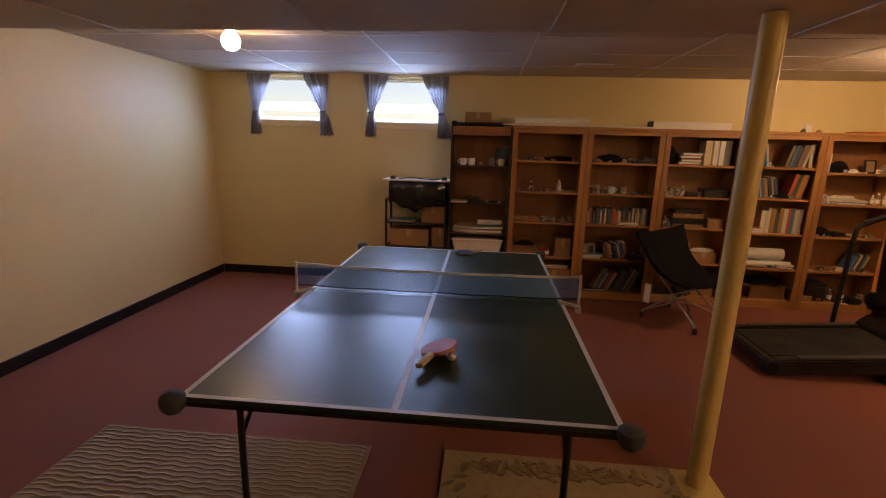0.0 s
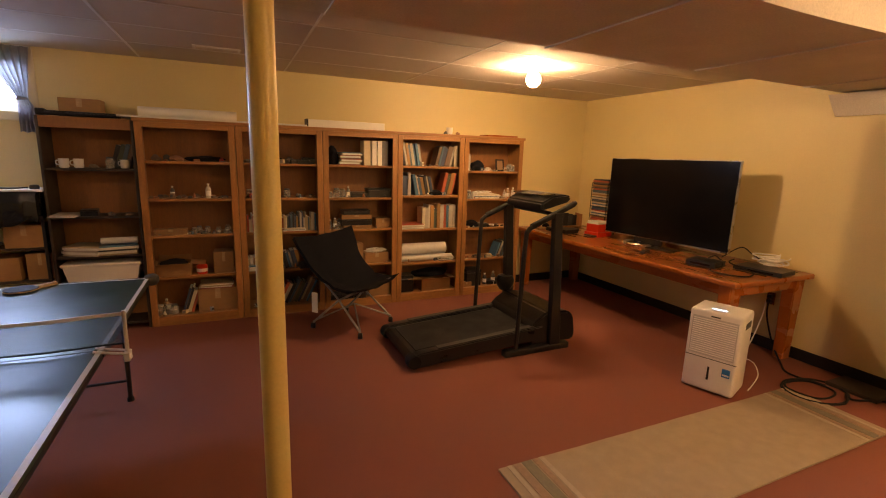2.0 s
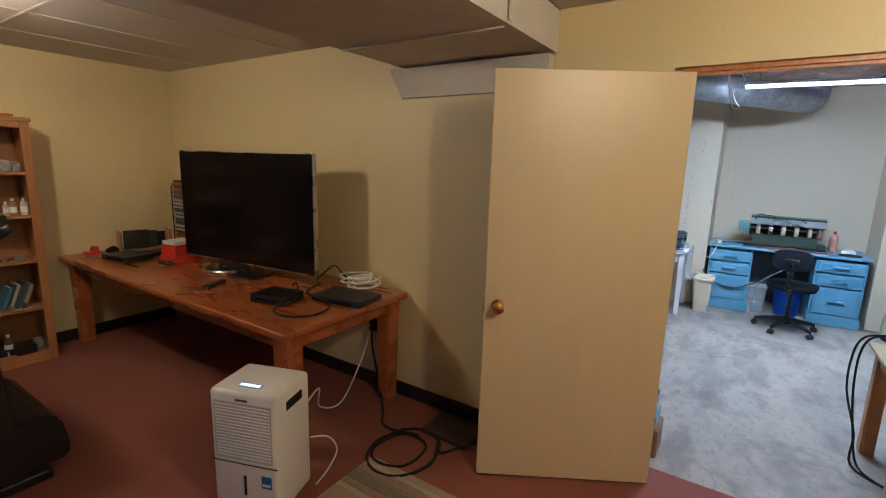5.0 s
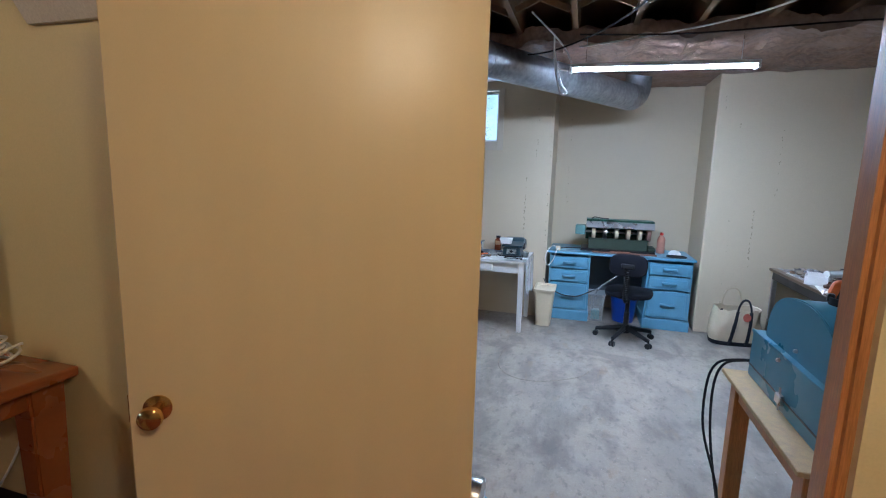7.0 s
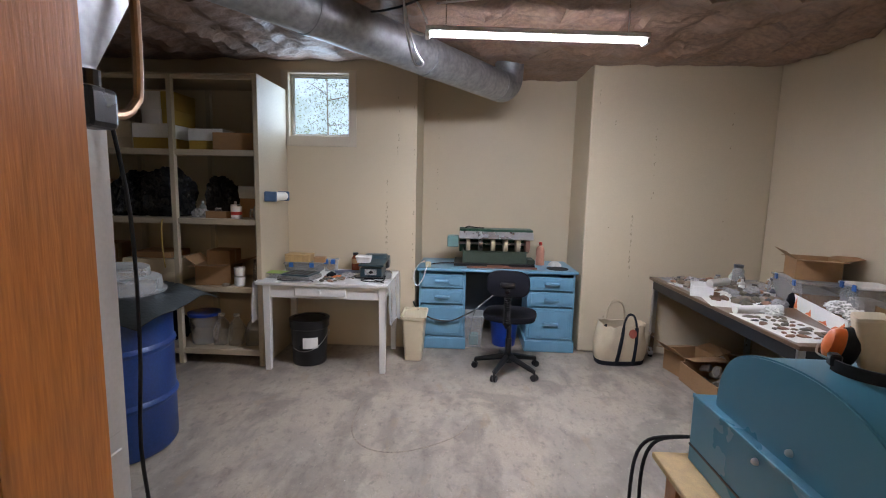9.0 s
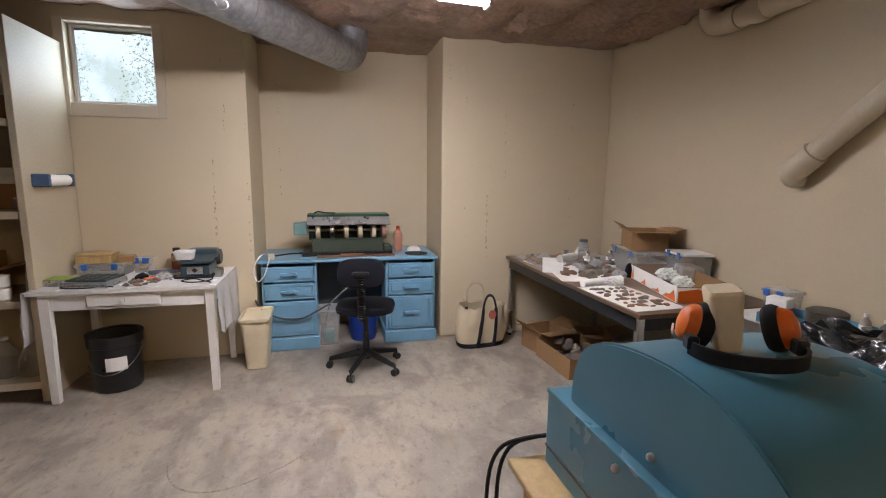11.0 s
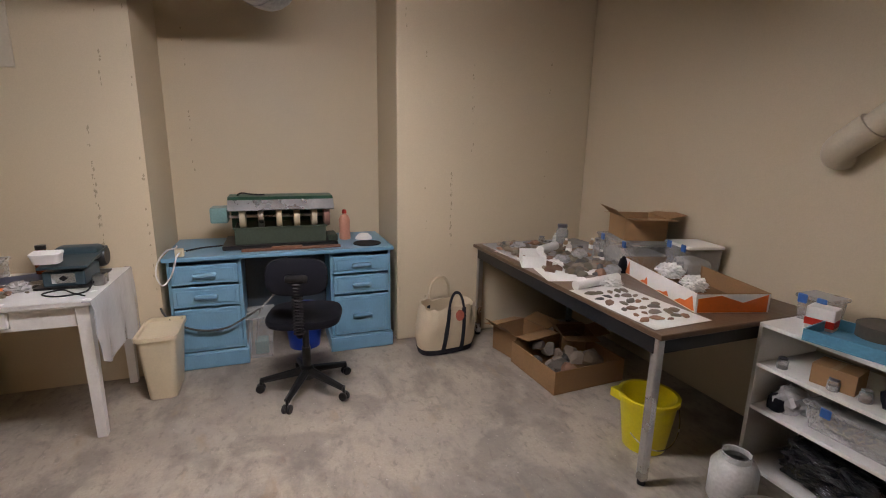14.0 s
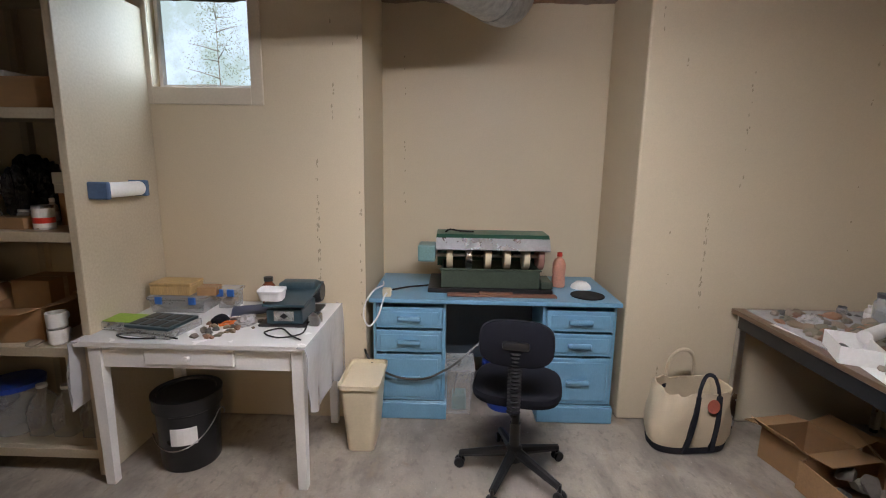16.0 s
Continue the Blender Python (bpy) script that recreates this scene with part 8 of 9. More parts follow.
for a, b in (((-0.24, -0.13, 0), (0.24, 0.13, 0.006)), ((-0.24, -0.13, 0.006), (-0.233, 0.13, 0.05)), ((0.233, -0.13, 0.006), (0.24, 0.13, 0.05)), ((-0.233, -0.13, 0.006), (0.233, -0.123, 0.05)), ((-0.233, 0.123, 0.006), (0.233, 0.13, 0.05))):
    box(bm, a, b, 0.001, 1)
part("tray", bm, mat("light_blue_metal", (0.09, 0.30, 0.44), 0.35), bt2)
for k in range(7):
    put(jar if k % 2 else bottle, pose(6.98 + 0.05 * k, -1.50 + 0.03 * (k % 3), wz), (0.7, 0.7, 0.6))
put(carton, pose(7.50, -1.36, 0.5405, 0, 0, 12), (0.15, 0.12, 0.085))
for k in range(4):
    put(jar, pose(7.66 - 0.10 * k + 0.02, -1.30 - 0.02 * (k % 2), 0.5405), (0.6, 0.6, 0.5)) if k != 1 else None
put(DARKC, pose(7.28, -1.38, 0.5405), (0.08, 0.07, 0.05))
clear_tote(7.36, -1.44, 0.3355, 0, 0.40, 0.28, 0.10, False, "flat cloudy case with blue latches on a shelf")
put(PBAG, pose(7.66, -1.38, 0.3355), (0.09, 0.10, 0.07))
put(DARKC, pose(7.68, -1.34, 0.3355), (0.05, 0.06, 0.045))
put(GARBAGE, pose(7.40, -1.42, 0.0505), (0.30, 0.15, 0.13))
put(GARBAGE, pose(6.46, -0.45, 0.656), (0.42, 0.25, 0.29), "full crumpled shiny black plastic bag on the workbench")
put(carton, pose(6.30, -1.35, 0), (0.40, 0.40, 0.42))

# ---- on the teal hood ----
hz = 1.092
em = thing("ear_muffs", pose(6.50, 0.075, hz, 0, 0, -20) @ Matrix.Scale(0.82, 4), "orange ear muffs with a black headband on the hood", "ear muffs")
for s, lean, turn in ((1, 14, 0), (-1, -18, -38)):
    bm = B()
    lathe(bm, [(0, 0.044), (0.018, 0.043), (0.033, 0.036), (0.041, 0.022), (0.043, 0.008), (0, 0.008)], 26, m=pose(0, s * 0.095 - 0.012, 0.052, -90 * s + lean, 0, turn), sx=0.95, sy=1.2)
    cup = part("ear_cup", bm, M_ORANGE, em, "glossy orange cup", smooth=True)
    bm = B()
    lathe(bm, [(0.02, 0.009), (0.046, 0.010), (0.051, -0.002), (0.050, -0.016), (0.042, -0.026), (0.03, -0.028), (0.02, -0.02)], 26, m=pose(0, s * 0.095 - 0.012, 0.052, -90 * s + lean, 0, turn), sx=0.95, sy=1.2)
    part("cushion", bm, M_RUBBER, em, "black ear cushion", smooth=True)
    bm = B()
    pipe(bm, [(0.01, s * 0.135, 0.05), (-0.03, s * 0.15, 0.035), (-0.055, s * 0.135, 0.03)], 0.003, 6, smooth=3)
    part("wire_yoke", bm, M_STEEL, em)
    bm = B()
    box(bm, (-0.085, s * 0.12 - 0.014, 0.012), (-0.05, s * 0.12 + 0.014, 0.048), 0.005, 1)
    part("band_slider", bm, M_BPLAST, em)
bm = B()
rings = []
for k in range(15):
    a = radians(-90 + 180 * k / 14)
    x, y = -0.07 - 0.10 * math.cos(a), 0.125 * math.sin(a)
    nx2, ny2 = -math.cos(a), math.sin(a)
    rings.append([(x - nx2 * 0.004, y - ny2 * 0.004, 0.003), (x + nx2 * 0.004, y + ny2 * 0.004, 0.003), (x + nx2 * 0.004, y + ny2 * 0.004, 0.036), (x - nx2 * 0.004, y - ny2 * 0.004, 0.036)])
ring_skin(bm, rings)
part("headband", bm, M_RUBBER, em, "black headband", smooth=True)
iv = thing("ivory_plastic_box", pose(6.50, 0.085, hz, 0, 0, -121) @ Matrix.Scale(0.95, 4), "ivory plastic box with a faded printed picture", "box")
bm = B()
ring_skin(bm, [rr(0.05, 0.07, 0, 0.012), rr(0.065, 0.09, 0.122, 0.012), rr(0.06, 0.085, 0.130, 0.012)])
part("case", bm, M_IVORY, iv, m=pose(0, 0, 0, 0, -8, 0))
bm = B()
box(bm, (-0.0325, -0.03, 0.02), (-0.0315, 0.03, 0.085))
part("print", bm, mat("faded_print", (0.45, 0.42, 0.36), 0.5, var=0.5, scale=60), iv, "faded printed panel", m=pose(0, 0, 0, 0, -8, 0))

# ---- on the white table ----
wz2 = 0.7275
ob1 = thing("organizer_tray", pose(9.12, 2.34, wz2, 0, 0, -100), "dark parts organizer in a clear case on the table", "organizer")
bm = B()
box(bm, (-0.15, -0.11, 0), (0.13, 0.11, 0.035), 0.004, 1)
part("clear_case", bm, M_FROST, ob1)
bm = B()
box(bm, (-0.12, -0.10, 0.036), (0.12, 0.10, 0.05), 0.003, 1)
part("dark_lid", bm, M_TEALP, ob1)
for k in range(8):
    bm = B()
    box(bm, (-0.105 + 0.056 * (k % 4), -0.08 + 0.09 * (k // 4), 0.05), (-0.065 + 0.056 * (k % 4), -0.01 + 0.09 * (k // 4), 0.053))
    part("compartment", bm, M_GREY, ob1)
gb = thing("green_clear_case", pose(9.16, 2.54, wz2, 0, 0, -95), "shallow plastic case with a lime green lining", "case")
bm = B()
box(bm, (-0.12, -0.07, 0), (0.12, 0.07, 0.04), 0.004, 1)
part("case", bm, M_FROST, gb)
bm = B()
box(bm, (-0.11, -0.06, 0.0405), (0.11, 0.06, 0.043))
part("lining", bm, mat("lime_green", (0.28, 0.42, 0.05), 0.5), gb)
clear_tote(9.47, 2.42, wz2, 90, 0.30, 0.20, 0.07, False, "low cloudy plastic box at the back of the table")
wbx2 = thing("wooden_box", pose(9.47, 2.47, wz2 + 0.0885, 0, 0, 90), "small plain wooden box with a lid", "box")
bm = B()
box(bm, (-0.11, -0.07, 0), (0.11, 0.07, 0.05), 0.004, 1)
part("body", bm, M_PINE, wbx2)
bm = B()
box(bm, (-0.112, -0.072, 0.0505), (0.112, 0.072, 0.066), 0.004, 1)
part("lid", bm, M_PINE, wbx2)
put(carton, pose(9.45, 2.28, wz2 + 0.0885, 0, 0, 5), (0.08, 0.10, 0.045), "small white paper box on a bin")
clear_tote(9.52, 2.20, wz2, 90, 0.10, 0.10, 0.09, False, "small cloudy plastic pot")
ab = thing("amber_bottle", pose(9.52, 1.98, wz2), "round bottle of amber liquid with a black cap", "bottle")
bm = B()
lathe(bm, [(0, 0), (0.034, 0), (0.036, 0.006), (0.036, 0.11), (0.034, 0.125), (0.022, 0.14), (0.022, 0.15), (0, 0.15)], 24)
part("body", bm, mat("amber_liquid", (0.20, 0.05, 0.02), 0.2), ab, smooth=True)
bm = B()
lathe(bm, [(0.0364, 0.075), (0.037, 0.076), (0.037, 0.118), (0.0364, 0.119)], 24)
part("sticker", bm, M_CARD, ab)
bm = B()
lathe(bm, [(0, 0.15), (0.025, 0.15), (0.025, 0.172), (0, 0.174)], 20)
part("cap", bm, M_BPLAST, ab)
sw = thing("trim_saw", pose(9.33, 1.78, wz2, 0, 0, 0), "slate blue bench trim saw with a tilted table and motor", "saw")
bm = B()
box(bm, (-0.13, -0.09, 0.012), (0.10, 0.09, 0.09), 0.008, 2)
part("base", bm, M_TEALP, sw)
bm = B()
box(bm, (-0.14, -0.11, 0.0), (0.22, 0.13, 0.012), 0.003, 1)
part("tray", bm, M_BPLAST, sw)
bm = B()
box(bm, (-0.15, -0.11, 0), (0.20, 0.10, 0.014), 0.003, 1)
part("saw_table", bm, M_TEALP, sw, "tilted slate blue table", m=pose(0, 0, 0.12, 0, -6, 0))
bm = B()
lathe(bm, [(0, -0.11), (0.05, -0.11), (0.062, -0.09), (0.062, 0.09), (0.05, 0.11), (0, 0.11)], 26, m=pose(0.17, -0.0, 0.10, 90, 0, 0))
part("motor", bm, M_BPLAST, sw, smooth=True)
bm = B()
box(bm, (0.06, -0.10, 0.10), (0.17, 0.10, 0.175), 0.02, 3)
part("blade_guard", bm, M_TEALP, sw, smooth=True)
bm = B()
box(bm, (-0.132, -0.05, 0.03), (-0.129, 0.05, 0.08))
part("nameplate", bm, M_STEEL, sw)
bm = B()
prism(bm, [(-0.02, 0.055), (0, 0.040), (0.02, 0.055), (0, 0.070)], 0, -0.1345, -0.132)
part("emblem", bm, M_BLACK, sw)
bm = B()
box(bm, (-0.12, -0.17, 0.0), (-0.05, -0.115, 0.055), 0.006, 1)
part("switch_box", bm, M_STEEL, sw)
tub2 = thing("white_margarine_tub", pose(9.22, 1.84, wz2 + 0.137, 0, -6, 0), "small white plastic tub on the saw", "tub")
bm = B()
ring_skin(bm, [rr(0.07, 0.11, 0, 0.02), rr(0.08, 0.125, 0.04, 0.02), rr(0.085, 0.13, 0.042, 0.02), rr(0.085, 0.13, 0.052, 0.02)])
part("tub", bm, M_PLAST, tub2, smooth=True)
cable("black cable lying on the white table", [(9.22, 1.67, wz2 + 0.02), (9.10, 1.66, wz2 + 0.006), (9.04, 1.75, wz2 + 0.006), (9.10, 1.84, wz2 + 0.006), (9.16, 1.78, wz2 + 0.006), (9.06, 1.70, wz2 + 0.012), (9.02, 1.64, wz2 + 0.006)], 0.004, M_RUBBER)
cable("black cable with loops on the white table", [(9.0, 2.30, wz2 + 0.005), (8.99, 2.42, wz2 + 0.006), (9.03, 2.50, wz2 + 0.006), (9.06, 2.42, wz2 + 0.006), (9.02, 2.28, wz2 + 0.010), (9.0, 2.2, wz2 + 0.005)], 0.004, M_RUBBER)
for k in range(34):
    s = q.uniform(0.010, 0.024)
    put(q.choice(ROCKS), pose(q.uniform(9.02, 9.30), q.uniform(1.92, 2.18), wz2, 0, 0, q.uniform(0, 360)), (s * 1.3, s, s * 0.6))
put(PBAG, pose(9.22, 1.98, wz2), (0.07, 0.06, 0.03))
put(DARKC, pose(9.24, 2.12, wz2), (0.05, 0.04, 0.025), "dark rubber parts on the table")
put(paper_stack, pose(9.42, 2.02, wz2, 0, 0, 20), (0.8, 0.8, 0.25))
og = thing("orange_pliers", pose(9.24, 2.02, wz2 + 0.002, 0, 0, 35), "small pliers with orange grips", "pliers")
for s in (-1, 1):
    bm = B()
    pipe(bm, [(0, 0, 0.008), (s * 0.012, 0.03, 0.008), (s * 0.022, 0.07, 0.008), (s * 0.014, 0.10, 0.008)], 0.006, 8, smooth=3)
    part("grip", bm, M_ORANGE, og)
bm = B()
box(bm, (-0.008, -0.05, 0.003), (0.008, 0.0, 0.013), 0.003, 1)
part("jaw", bm, M_STEEL, og)

# paper towel on the shelving's side
pt = thing("paper_towel_holder", pose(9.12, 2.6255, 1.39), "blue paper towel holder with a white roll, fixed to the shelving", "paper towel holder")
for x in (0.0, 0.27):
    bm = B()
    box(bm, (x - 0.012, -0.10, -0.04), (x + 0.012, 0.0, 0.04), 0.006, 1)
    part("bracket", bm, mat("slate_blue_plastic", (0.07, 0.13, 0.24), 0.4), pt, "blue bracket")
bm = B()
lathe(bm, [(0.02, 0.013), (0.036, 0.013), (0.036, 0.257), (0.02, 0.257)], 26, m=pose(0, -0.06, 0, 0, 90, 0))
part("roll", bm, M_PAPER, pt, "white paper roll", smooth=True)

# ---- on the built-in shelving ----
def bin_box(x, y, z, w, d, h, top, low, label):
    t = thing("two_tone_box", pose(x, y, z), label, "box")
    bm = B()
    box(bm, (-w / 2, -d / 2, 0), (w / 2, d / 2, h * 0.45), 0.003, 1)
    part("lower_half", bm, low, t)
    bm = B()
    box(bm, (-w / 2 - 0.003, -d / 2 - 0.003, h * 0.45), (w / 2 + 0.003, d / 2 + 0.003, h), 0.003, 1)
    part("upper_half", bm, top, t)
    return t
M_MUST = mat("mustard_card", (0.42, 0.28, 0.05), 0.7, var=0.08)
bin_box(9.30, 3.52, 1.7455, 0.40, 0.30, 0.20, M_PAPER, M_MUST, "white and mustard yellow carton on a shelf")
bin_box(9.32, 3.10, 1.7455, 0.36, 0.28, 0.17, M_PAPER, M_MUST, "white and mustard yellow carton on a shelf")
bin_box(9.32, 3.56, 1.946, 0.30, 0.16, 0.26, M_PAPER, M_PAPER, "white carton standing on another box")
bin_box(9.32, 3.42, 1.946, 0.30, 0.10, 0.26, M_MUST, M_MUST, "mustard yellow carton standing on a box")
bin_box(9.32, 3.82, 1.7455, 0.36, 0.22, 0.22, M_IVORY, M_IVORY, "pale ivory carton on a shelf")
put(carton, pose(9.26, 2.86, 1.7455, 0, 0, 90), (0.34, 0.30, 0.14))
put(GARBAGE, pose(9.28, 3.52, 1.2055), (0.20, 0.24, 0.26))
put(GARBAGE, pose(9.28, 3.80, 1.2055, 0, 0, 70), (0.20, 0.22, 0.24))
put(GARBAGE, pose(9.40, 3.12, 1.2055, 0, 0, 200), (0.13, 0.15, 0.22))
put(carton, pose(9.38, 2.80, 1.2055), (0.22, 0.20, 0.16))
bin_box(9.36, 2.80, 1.366, 0.22, 0.20, 0.10, M_PAPER, M_PAPER, "flat white carton on a cardboard box")
put(carton, pose(9.14, 3.02, 1.2055, 0, 0, 90), (0.17, 0.08, 0.055), "small white cardboard box on a shelf")
cn = thing("paint_can", pose(9.14, 2.87, 1.2055), "paint can with a red and white label", "can")
bm = B()
lathe(bm, [(0, 0), (0.042, 0), (0.042, 0.11), (0.036, 0.112), (0, 0.108)], 24)
part("tin", bm, M_STEEL, cn, smooth=True)
bm = B()
lathe(bm, [(0.0422, 0.01), (0.0428, 0.011), (0.0428, 0.098), (0.0422, 0.099)], 24)
part("label_band", bm, M_PAPER, cn)
bm = B()
lathe(bm, [(0.0430, 0.03), (0.0434, 0.031), (0.0434, 0.055), (0.0430, 0.056)], 24)
part("red_stripe", bm, M_RED, cn)
for k in range(8):
    put(jar if k % 3 else bottle, pose(9.18 + 0.10 * (k % 2), 2.72 + 0.075 * k, 1.2055), (0.8, 0.8, 0.75)) if k not in (2, 4) else put(PBAG, pose(9.16, 3.12 + 0.02 * k, 1.2055), (0.05, 0.06, 0.05))
put(open_carton, pose(9.24, 3.08, 0.6555, 0, 0, 8), (0.30, 0.28, 0.17))
put(carton, pose(9.36, 3.10, 0.66), (0.2, 0.2, 0.26))
put(mug, pose(9.10, 2.84, 0.6555), (1.1, 1.1, 0.9))
put(mug, pose(9.10, 2.84, 0.735), (1.1, 1.1, 0.9))
put(jar, pose(9.26, 2.76, 0.6555), (1.1, 1.1, 2.0), "tall dark glass jar on a shelf")
put(bottle, pose(9.34, 2.72, 0.6555), (1.4, 1.4, 1.2))
bin_box(9.30, 3.62, 0.6555, 0.34, 0.44, 0.20, M_IVORY, M_IVORY, "wide pale box on a shelf")
put(carton, pose(9.30, 3.62, 0.857), (0.28, 0.34, 0.05))
put(rock_of(1), pose(9.08, 2.95, 0.6555), (0.045, 0.035, 0.018), "flat brown stone on a shelf")
for k, y in enumerate((2.78, 2.93, 3.06)):
    t = thing("translucent_jug", pose(9.20, y, 0.1305), "translucent plastic gallon jug on the bottom shelf", "jug", "translucent jugs")
    bm = B()
    ring_skin(bm, [rr(0.13, 0.11, 0.0, 0.03), rr(0.135, 0.115, 0.13, 0.03), rr(0.09, 0.08, 0.19, 0.03), rr(0.045, 0.045, 0.215, 0.02), rr(0.045, 0.045, 0.24, 0.02)])
    part("body", bm, M_FROST, t, smooth=True)
    bm = B()
    lathe(bm, [(0, 0.24), (0.024, 0.24), (0.024, 0.258), (0, 0.258)], 16)
    part("cap", bm, M_PLAST, t)
bl = thing("blue_lidded_tub", pose(9.22, 3.22, 0.1305), "cloudy round tub with a bright blue lid", "tub")
bm = B()
lathe(bm, [(0, 0), (0.10, 0), (0.125, 0.24), (0, 0.24)], 28)
part("tub", bm, M_FROST, bl, smooth=True)
bm = B()
lathe(bm, [(0, 0.24), (0.13, 0.24), (0.13, 0.265), (0, 0.27)], 28)
part("lid", bm, M_BBLUE, bl)
put(DARKC, pose(9.30, 3.6, 0.1305), (0.2, 0.2, 0.14))
for z in (0.1305, 0.6555, 1.2055, 1.7455):
    put(carton, pose(9.32, 4.22, z), (0.34, 0.42, 0.30))
cable("yellow cord hanging from a shelf", [(9.06, 3.42, 1.19), (9.022, 3.42, 1.17), (9.02, 3.425, 1.0), (9.022, 3.41, 0.80)], 0.005, M_MUST)

# ---- furnace by the door ----
fu = thing("furnace", pose(0, 0, 0), "pale grey metal furnace cabinet with a sheet-metal duct on top", "furnace")
M_FURN = mat("pale_grey_enamel", (0.52, 0.51, 0.48), 0.4, var=0.05, scale=2)
bm = B()
box(bm, (5.87, 1.82, 0.03), (6.46, 2.45, 1.66), 0.006, 1)
part("cabinet", bm, M_FURN, fu)
bm = B()
box(bm, (5.90, 1.814, 0.10), (6.43, 1.82, 0.86), 0.003, 1)
part("lower_panel", bm, M_FURN, fu)
bm = B()
box(bm, (5.90, 1.814, 0.90), (6.43, 1.82, 1.60), 0.003, 1)
part("upper_panel", bm, M_FURN, fu)
bm = B()
box(bm, (5.865, 1.815, 0), (6.465, 2.455, 0.03))
part("base_rail", bm, M_BLACK, fu)
bm = B()
ring_skin(bm, [[(5.88, 1.83, 1.66), (6.45, 1.83, 1.66), (6.45, 2.44, 1.66), (5.88, 2.44, 1.66)], [(5.88, 1.83, 1.72), (6.45, 1.83, 1.72), (6.45, 2.44, 1.72), (5.88, 2.44, 1.72)], [(5.88, 1.80, 1.92), (6.55, 1.80, 1.92), (6.55, 2.44, 1.92), (5.88, 2.44, 1.92)], [(5.88, 1.80, 2.55), (6.55, 1.80, 2.55), (6.55, 2.44, 2.55), (5.88, 2.44, 2.55)]])
part("plenum", bm, M_GALV, fu, "dented galvanised duct")
bm = B()
box(bm, (5.875, 1.79, 2.06), (6.555, 1.80, 2.12))
part("foil_tape", bm, mat("wrinkled_foil_tape", (0.7, 0.7, 0.7), 0.25, metal=1.0, scale=20, fine=30, bump=0.9, depth=0.02), fu, "wrinkled foil tape")
bm = B()
pipe(bm, [(6.34, 1.78, 1.62), (6.44, 1.78, 1.62), (6.49, 1.78, 1.65), (6.51, 1.78, 1.72), (6.51, 1.78, 2.10), (6.51, 1.78, 2.60)], 0.011, 10, smooth=4)
part("gas_pipe", bm, mat("tarnished_copper", (0.36, 0.22, 0.12), 0.4, metal=0.6), fu, "tarnished copper gas pipe", smooth=True)
bm = B()
box(bm, (6.30, 1.73, 1.58), (6.38, 1.79, 1.66), 0.012, 2)
lathe(bm, [(0, 0), (0.02, 0), (0.02, 0.03), (0, 0.03)], 12, (6.34, 1.76, 1.66))
part("gas_valve", bm, M_BPLAST, fu)
bm = B()
pipe(bm, [(6.44, 1.80, 1.62), (6.47, 1.79, 1.40), (6.475, 1.79, 1.10), (6.45, 1.785, 0.85), (6.48, 1.79, 0.60), (6.46, 1.785, 0.35), (6.49, 1.79, 0.05)], 0.0045, 8, smooth=4)
part("black_cord", bm, M_RUBBER, fu, "black cord hanging down the cabinet")

# block and blue tool by the doorway
wbk = thing("wooden_block", pose(6.06, 1.47, 0), "rough wooden block on the concrete by the door", "wood block")
bm = B()
box(bm, (-0.10, -0.12, 0), (0.10, 0.13, 0.17), 0.006, 1)
part("block", bm, M_JOIST, wbk)
btl = thing("blue_bench_grinder", pose(6.06, 1.47, 0.1705), "small light blue machine with a silver drum on a wooden block", "grinder")
bm = B()
box(bm, (-0.09, -0.10, 0), (0.09, 0.12, 0.08), 0.012, 2)
part("base", bm, mat("light_blue_enamel", (0.12, 0.32, 0.46), 0.35), btl)
bm = B()
lathe(bm, [(0, -0.09), (0.07, -0.09), (0.075, -0.08), (0.075, 0.08), (0.07, 0.09), (0, 0.09)], 28, m=pose(0, 0.0, 0.13, 90, 0, 0))
part("drum", bm, M_STEEL, btl, "silver drum", smooth=True)
wr = thing("white_wire_rack", pose(7.05, 2.02, 0), "small white plastic-coated rack on the floor", "rack")
bm = B()
pipe(bm, [(-0.09, -0.05, 0), (-0.09, -0.05, 0.10), (0.09, -0.05, 0.10), (0.09, -0.05, 0)], 0.008, 8)
part("hoop", bm, M_PLAST, wr)
bm = B()
pipe(bm, [(-0.09, 0.05, 0), (-0.09, 0.05, 0.10), (0.09, 0.05, 0.10), (0.09, 0.05, 0)], 0.008, 8)
part("hoop", bm, M_PLAST, wr)
for k in range(4):
    bm = B()
    rod(bm, (-0.09 + 0.06 * k, -0.05, 0.10), (-0.09 + 0.06 * k, 0.05, 0.10), 0.006, 8)
    part("rung", bm, M_PLAST, wr)

# wires under the joists
for pts, material, lab in (([(5.9, 1.0, 2.59), (6.8, 0.7, 2.57), (7.6, 0.9, 2.52), (8.05, 1.4, 2.44), (8.3, 1.9, 2.50)], M_RUBBER, "black electrical cable strung under the joists"),
                           ([(8.0, -1.5, 2.50), (8.02, -0.4, 2.52), (7.98, 0.5, 2.49), (8.0, 1.2, 2.53)], M_RUBBER, "black electrical cable strung under the joists"),
                           ([(7.5, -0.2, 2.60), (7.8, 0.2, 2.53), (8.0, 0.7, 2.50), (8.05, 1.2, 2.46)], M_PLAST, "white electrical cable strung under the joists"),
                           ([(7.7, 1.5, 2.60), (7.95, 1.35, 2.50), (8.02, 1.28, 2.42), (8.06, 1.25, 2.36)], M_PLAST, "white electrical cable dropping to the lamp")):
    cable(lab, pts, 0.006, material)

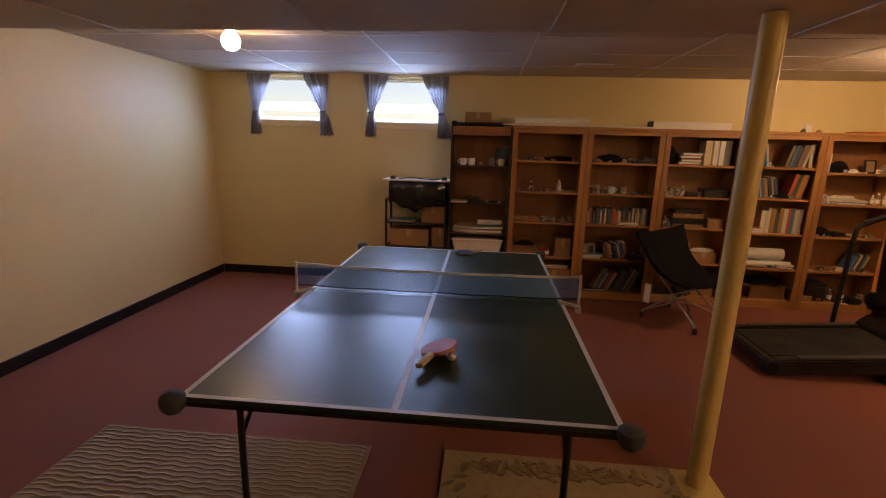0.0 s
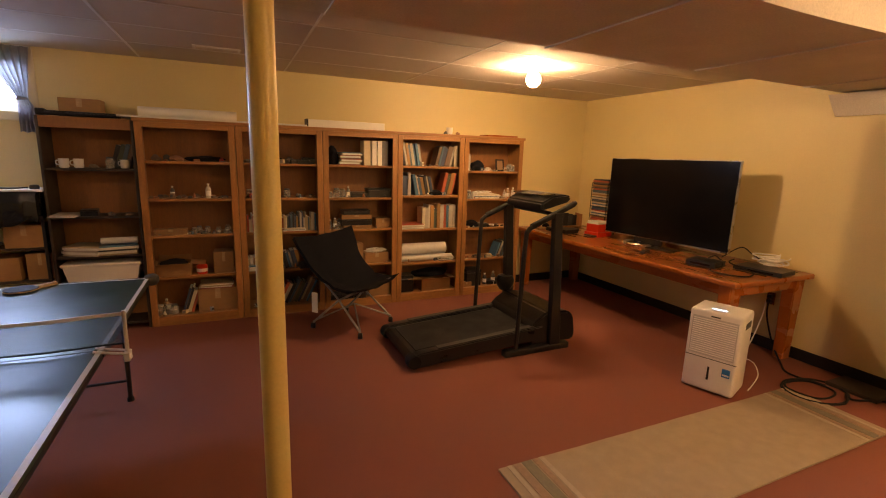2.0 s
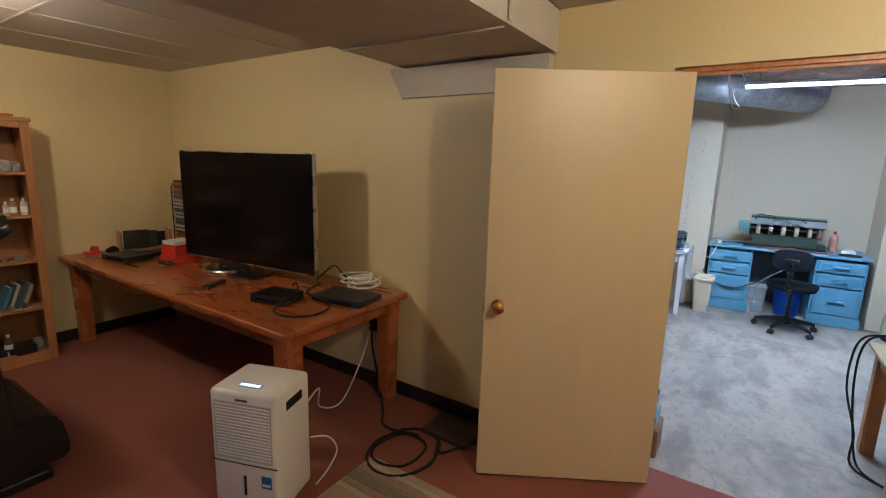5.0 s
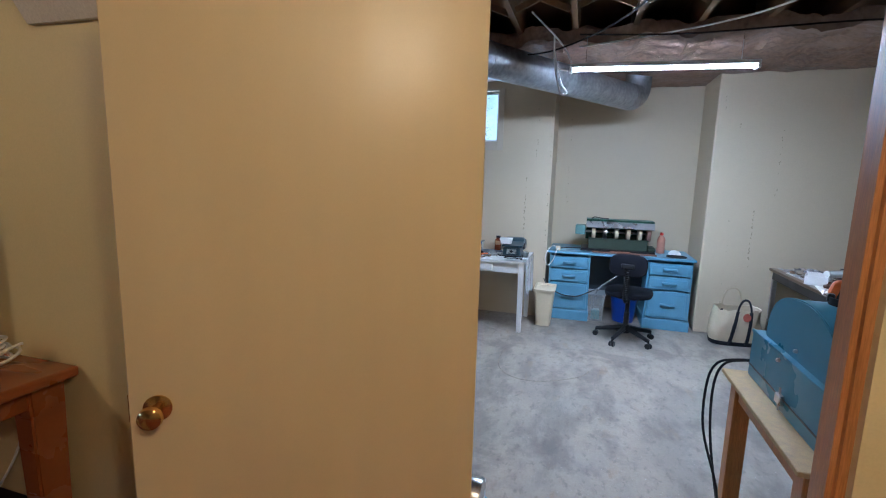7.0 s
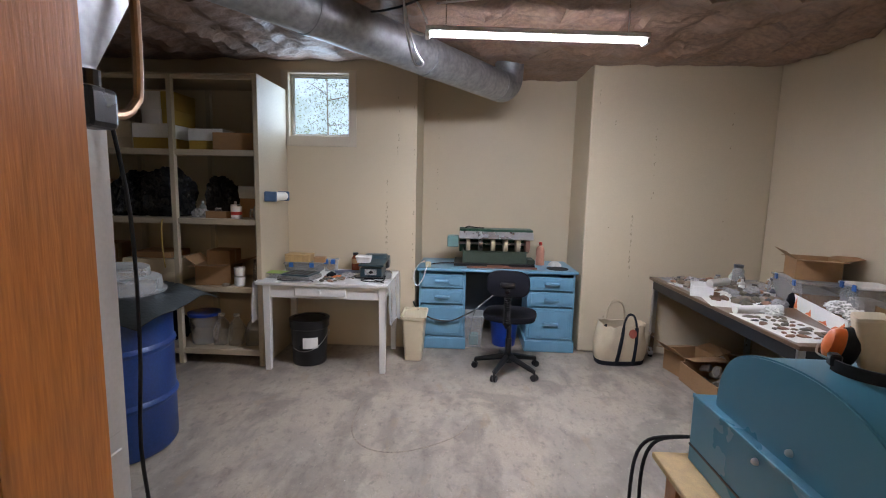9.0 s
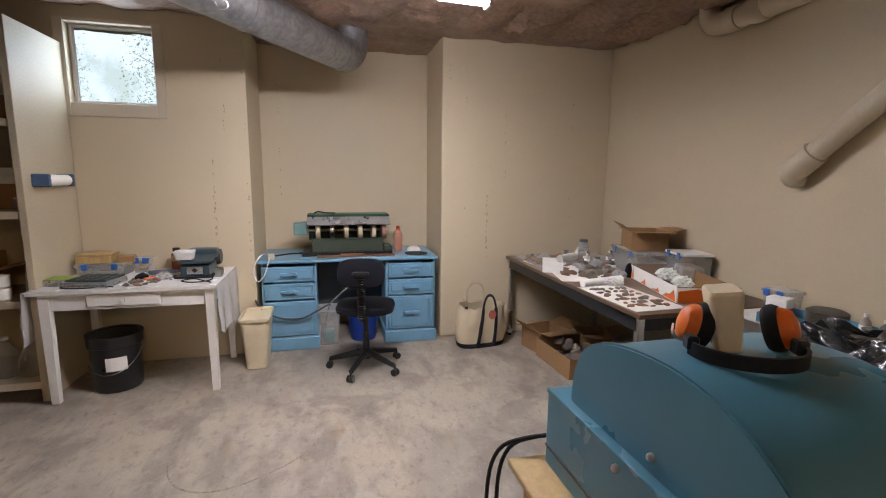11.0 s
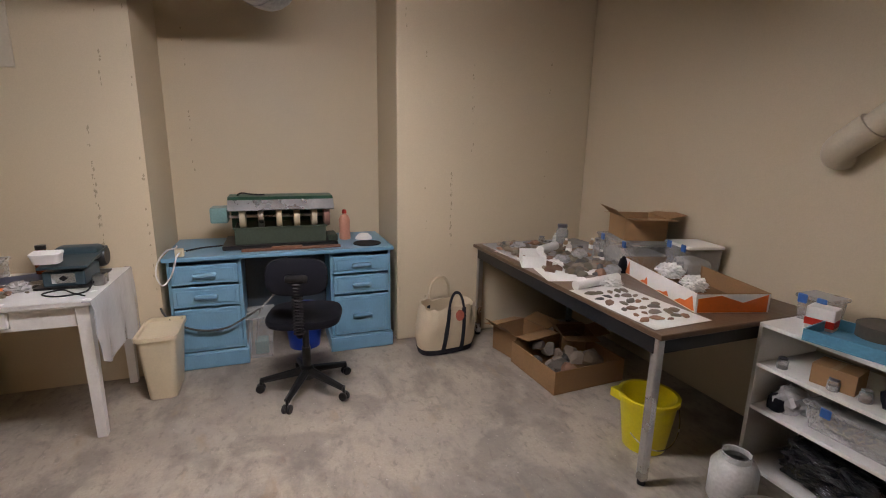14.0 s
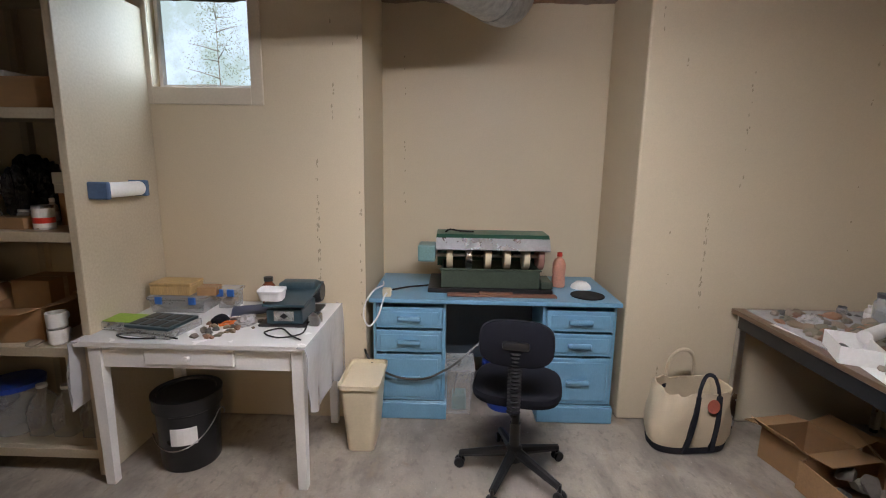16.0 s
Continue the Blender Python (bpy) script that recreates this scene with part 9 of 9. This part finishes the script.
# flaked paint along a crack in the walls
bm = B()
for x0, y0, z0, z1, nn in ((9.69, -0.50, 0.72, 1.30, 30), (9.69, -0.66, 1.4, 2.1, 12), (9.63, 1.72, 0.80, 1.55, 40), (9.63, 1.62, 1.7, 2.3, 9), (9.69, -0.15, 2.2, 2.4, 3),
                            (10.33, 1.30, 1.2, 2.3, 12), (9.69, -0.30, 0.3, 2.3, 8), (9.63, 1.48, 0.5, 2.2, 16), (9.69, -1.3, 0.9, 2.2, 8)):
    for k in range(nn):
        z = q.uniform(z0, z1)
        y = y0 + q.uniform(-0.008, 0.008)
        w, h2 = q.uniform(0.0015, 0.006), q.uniform(0.004, 0.018)
        prism(bm, [(y - w, z), (y + w * 0.6, z - h2 * 0.7), (y + w, z + h2 * 0.4), (y - w * 0.3, z + h2)], 0, x0 - 0.0016, x0 - 0.0002)
tagged(struct("trim_paint_flakes", bm, mat("bare_grey_render", (0.40, 0.335, 0.235), 0.9), "bare spots where the wall paint has flaked off", "flaked paint"), kind="structure")

# stain ring and cracks on the slab
bm = B()
ringp = []
for k in range(60):
    a = radians(200 * k / 59 + 60)
    r0 = 0.42 + 0.03 * math.sin(a * 3)
    ringp.append((8.30 + r0 * math.cos(a), 1.35 + 0.9 * r0 * math.sin(a)))
for (xa, ya), (xb, yb2) in zip(ringp, ringp[1:]):
    dx, dy = xa - 8.30, ya - 1.35
    f = 0.014
    prism(bm, [(xa, ya), (xb, yb2), (xb - dx * f * 1.6, yb2 - dy * f * 1.6), (xa - dx * f * 1.6, ya - dy * f * 1.6)], 2, -0.0035, -0.0026)
struct("trim_floor_stain", bm, mat("rusty_ring_stain", (0.30, 0.25, 0.195), 0.7, var=0.3, scale=20), "faint rusty ring stain on the concrete floor", "stain")

# ---- outside: ground and trees ----
bm = B()
ring_skin(bm, [[(-400, -400, 1.70), (400, -400, 1.70), (400, 400, 1.70), (-400, 400, 1.70)], [(-3.1, -1.9, 1.70), (10.5, -1.9, 1.70), (10.5, 6.2, 1.70), (-3.1, 6.2, 1.70)]], True, (False, False))
struct("ground", bm, M_GROUND, "grass ground outside the basement windows", "ground")


# added glowing board beyond the garden: hazy sky and woods put into its emission
M_BACKDROP = mat("glowing_backdrop", (0.03, 0.035, 0.04), 1.0, bump=0, emit=(0.72, 0.86, 1.0, 1.1))
_n = M_BACKDROP.node_tree
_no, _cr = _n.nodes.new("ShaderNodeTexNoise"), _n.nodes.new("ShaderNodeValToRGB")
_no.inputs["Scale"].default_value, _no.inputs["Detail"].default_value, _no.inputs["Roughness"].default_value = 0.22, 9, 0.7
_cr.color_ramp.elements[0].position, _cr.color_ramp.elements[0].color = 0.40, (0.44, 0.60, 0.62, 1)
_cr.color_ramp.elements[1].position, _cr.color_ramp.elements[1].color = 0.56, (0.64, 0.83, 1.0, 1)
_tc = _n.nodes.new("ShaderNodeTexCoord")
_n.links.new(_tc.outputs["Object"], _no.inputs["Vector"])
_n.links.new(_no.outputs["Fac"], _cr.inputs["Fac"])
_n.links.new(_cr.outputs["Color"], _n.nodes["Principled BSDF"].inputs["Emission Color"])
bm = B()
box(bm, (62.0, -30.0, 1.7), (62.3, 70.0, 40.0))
struct("backdrop", bm, M_BACKDROP, "added glowing board with pale hazy sky and woods beyond the window", "backdrop")


def tree(x, y, h, seed):
    t = thing("tree", pose(x, y, 1.70), "leafy tree outside the workshop window", "tree", "trees outside")
    r = random.Random(seed)
    bm = B()
    pipe(bm, [(0, 0, 0), (0.1, 0.05, h * 0.35), (0.05, 0.12, h * 0.65), (0.1, 0.1, h * 0.95)], 0.1, 8, radii=[0.09, 0.065, 0.04, 0.015])
    for k in range(9):
        z = h * r.uniform(0.2, 0.85)
        a = r.uniform(0, 6.28)
        l = h * 0.28 * (1.1 - z / h) + 0.5
        pipe(bm, [(0.05, 0.08, z), (l * 0.5 * math.cos(a), l * 0.5 * math.sin(a), z + 0.3), (l * math.cos(a), l * math.sin(a), z + 0.5)], 0.03, 6, radii=[0.05, 0.035, 0.01])
    part("trunk", bm, M_BARK, t)
    vs, fs = [], []
    for k in range(3000):
        z = h * r.uniform(0.08, 1.02)
        rad = h * 0.33 * math.sqrt(r.random()) * (1.15 - 0.75 * z / h) * (0.7 + 0.5 * noise.noise((z, seed, k % 7)))
        a = r.uniform(0, 6.28)
        c0 = Vector((rad * math.cos(a), rad * math.sin(a), z))
        s = r.uniform(0.06, 0.15)
        u = Vector((r.uniform(-1, 1), r.uniform(-1, 1), r.uniform(-1, 1))).normalized()
        v = u.orthogonal().normalized()
        i = len(vs)
        vs += [c0 - u * s, c0 + v * s * 0.5, c0 + u * s, c0 - v * s * 0.5]
        fs.append((i, i + 1, i + 2, i + 3))
    me = bpy.data.meshes.new("crown")
    me.from_pydata(vs, [], fs)
    me.materials.append(M_LEAF)
    ob = new("crown", me)
    ob.parent = t
    return t


for x, y, h, s in ((50.0, 14.0, 16.0, 1), (56.0, 25.0, 17.0, 2)):
    tree(x, y, h, s)
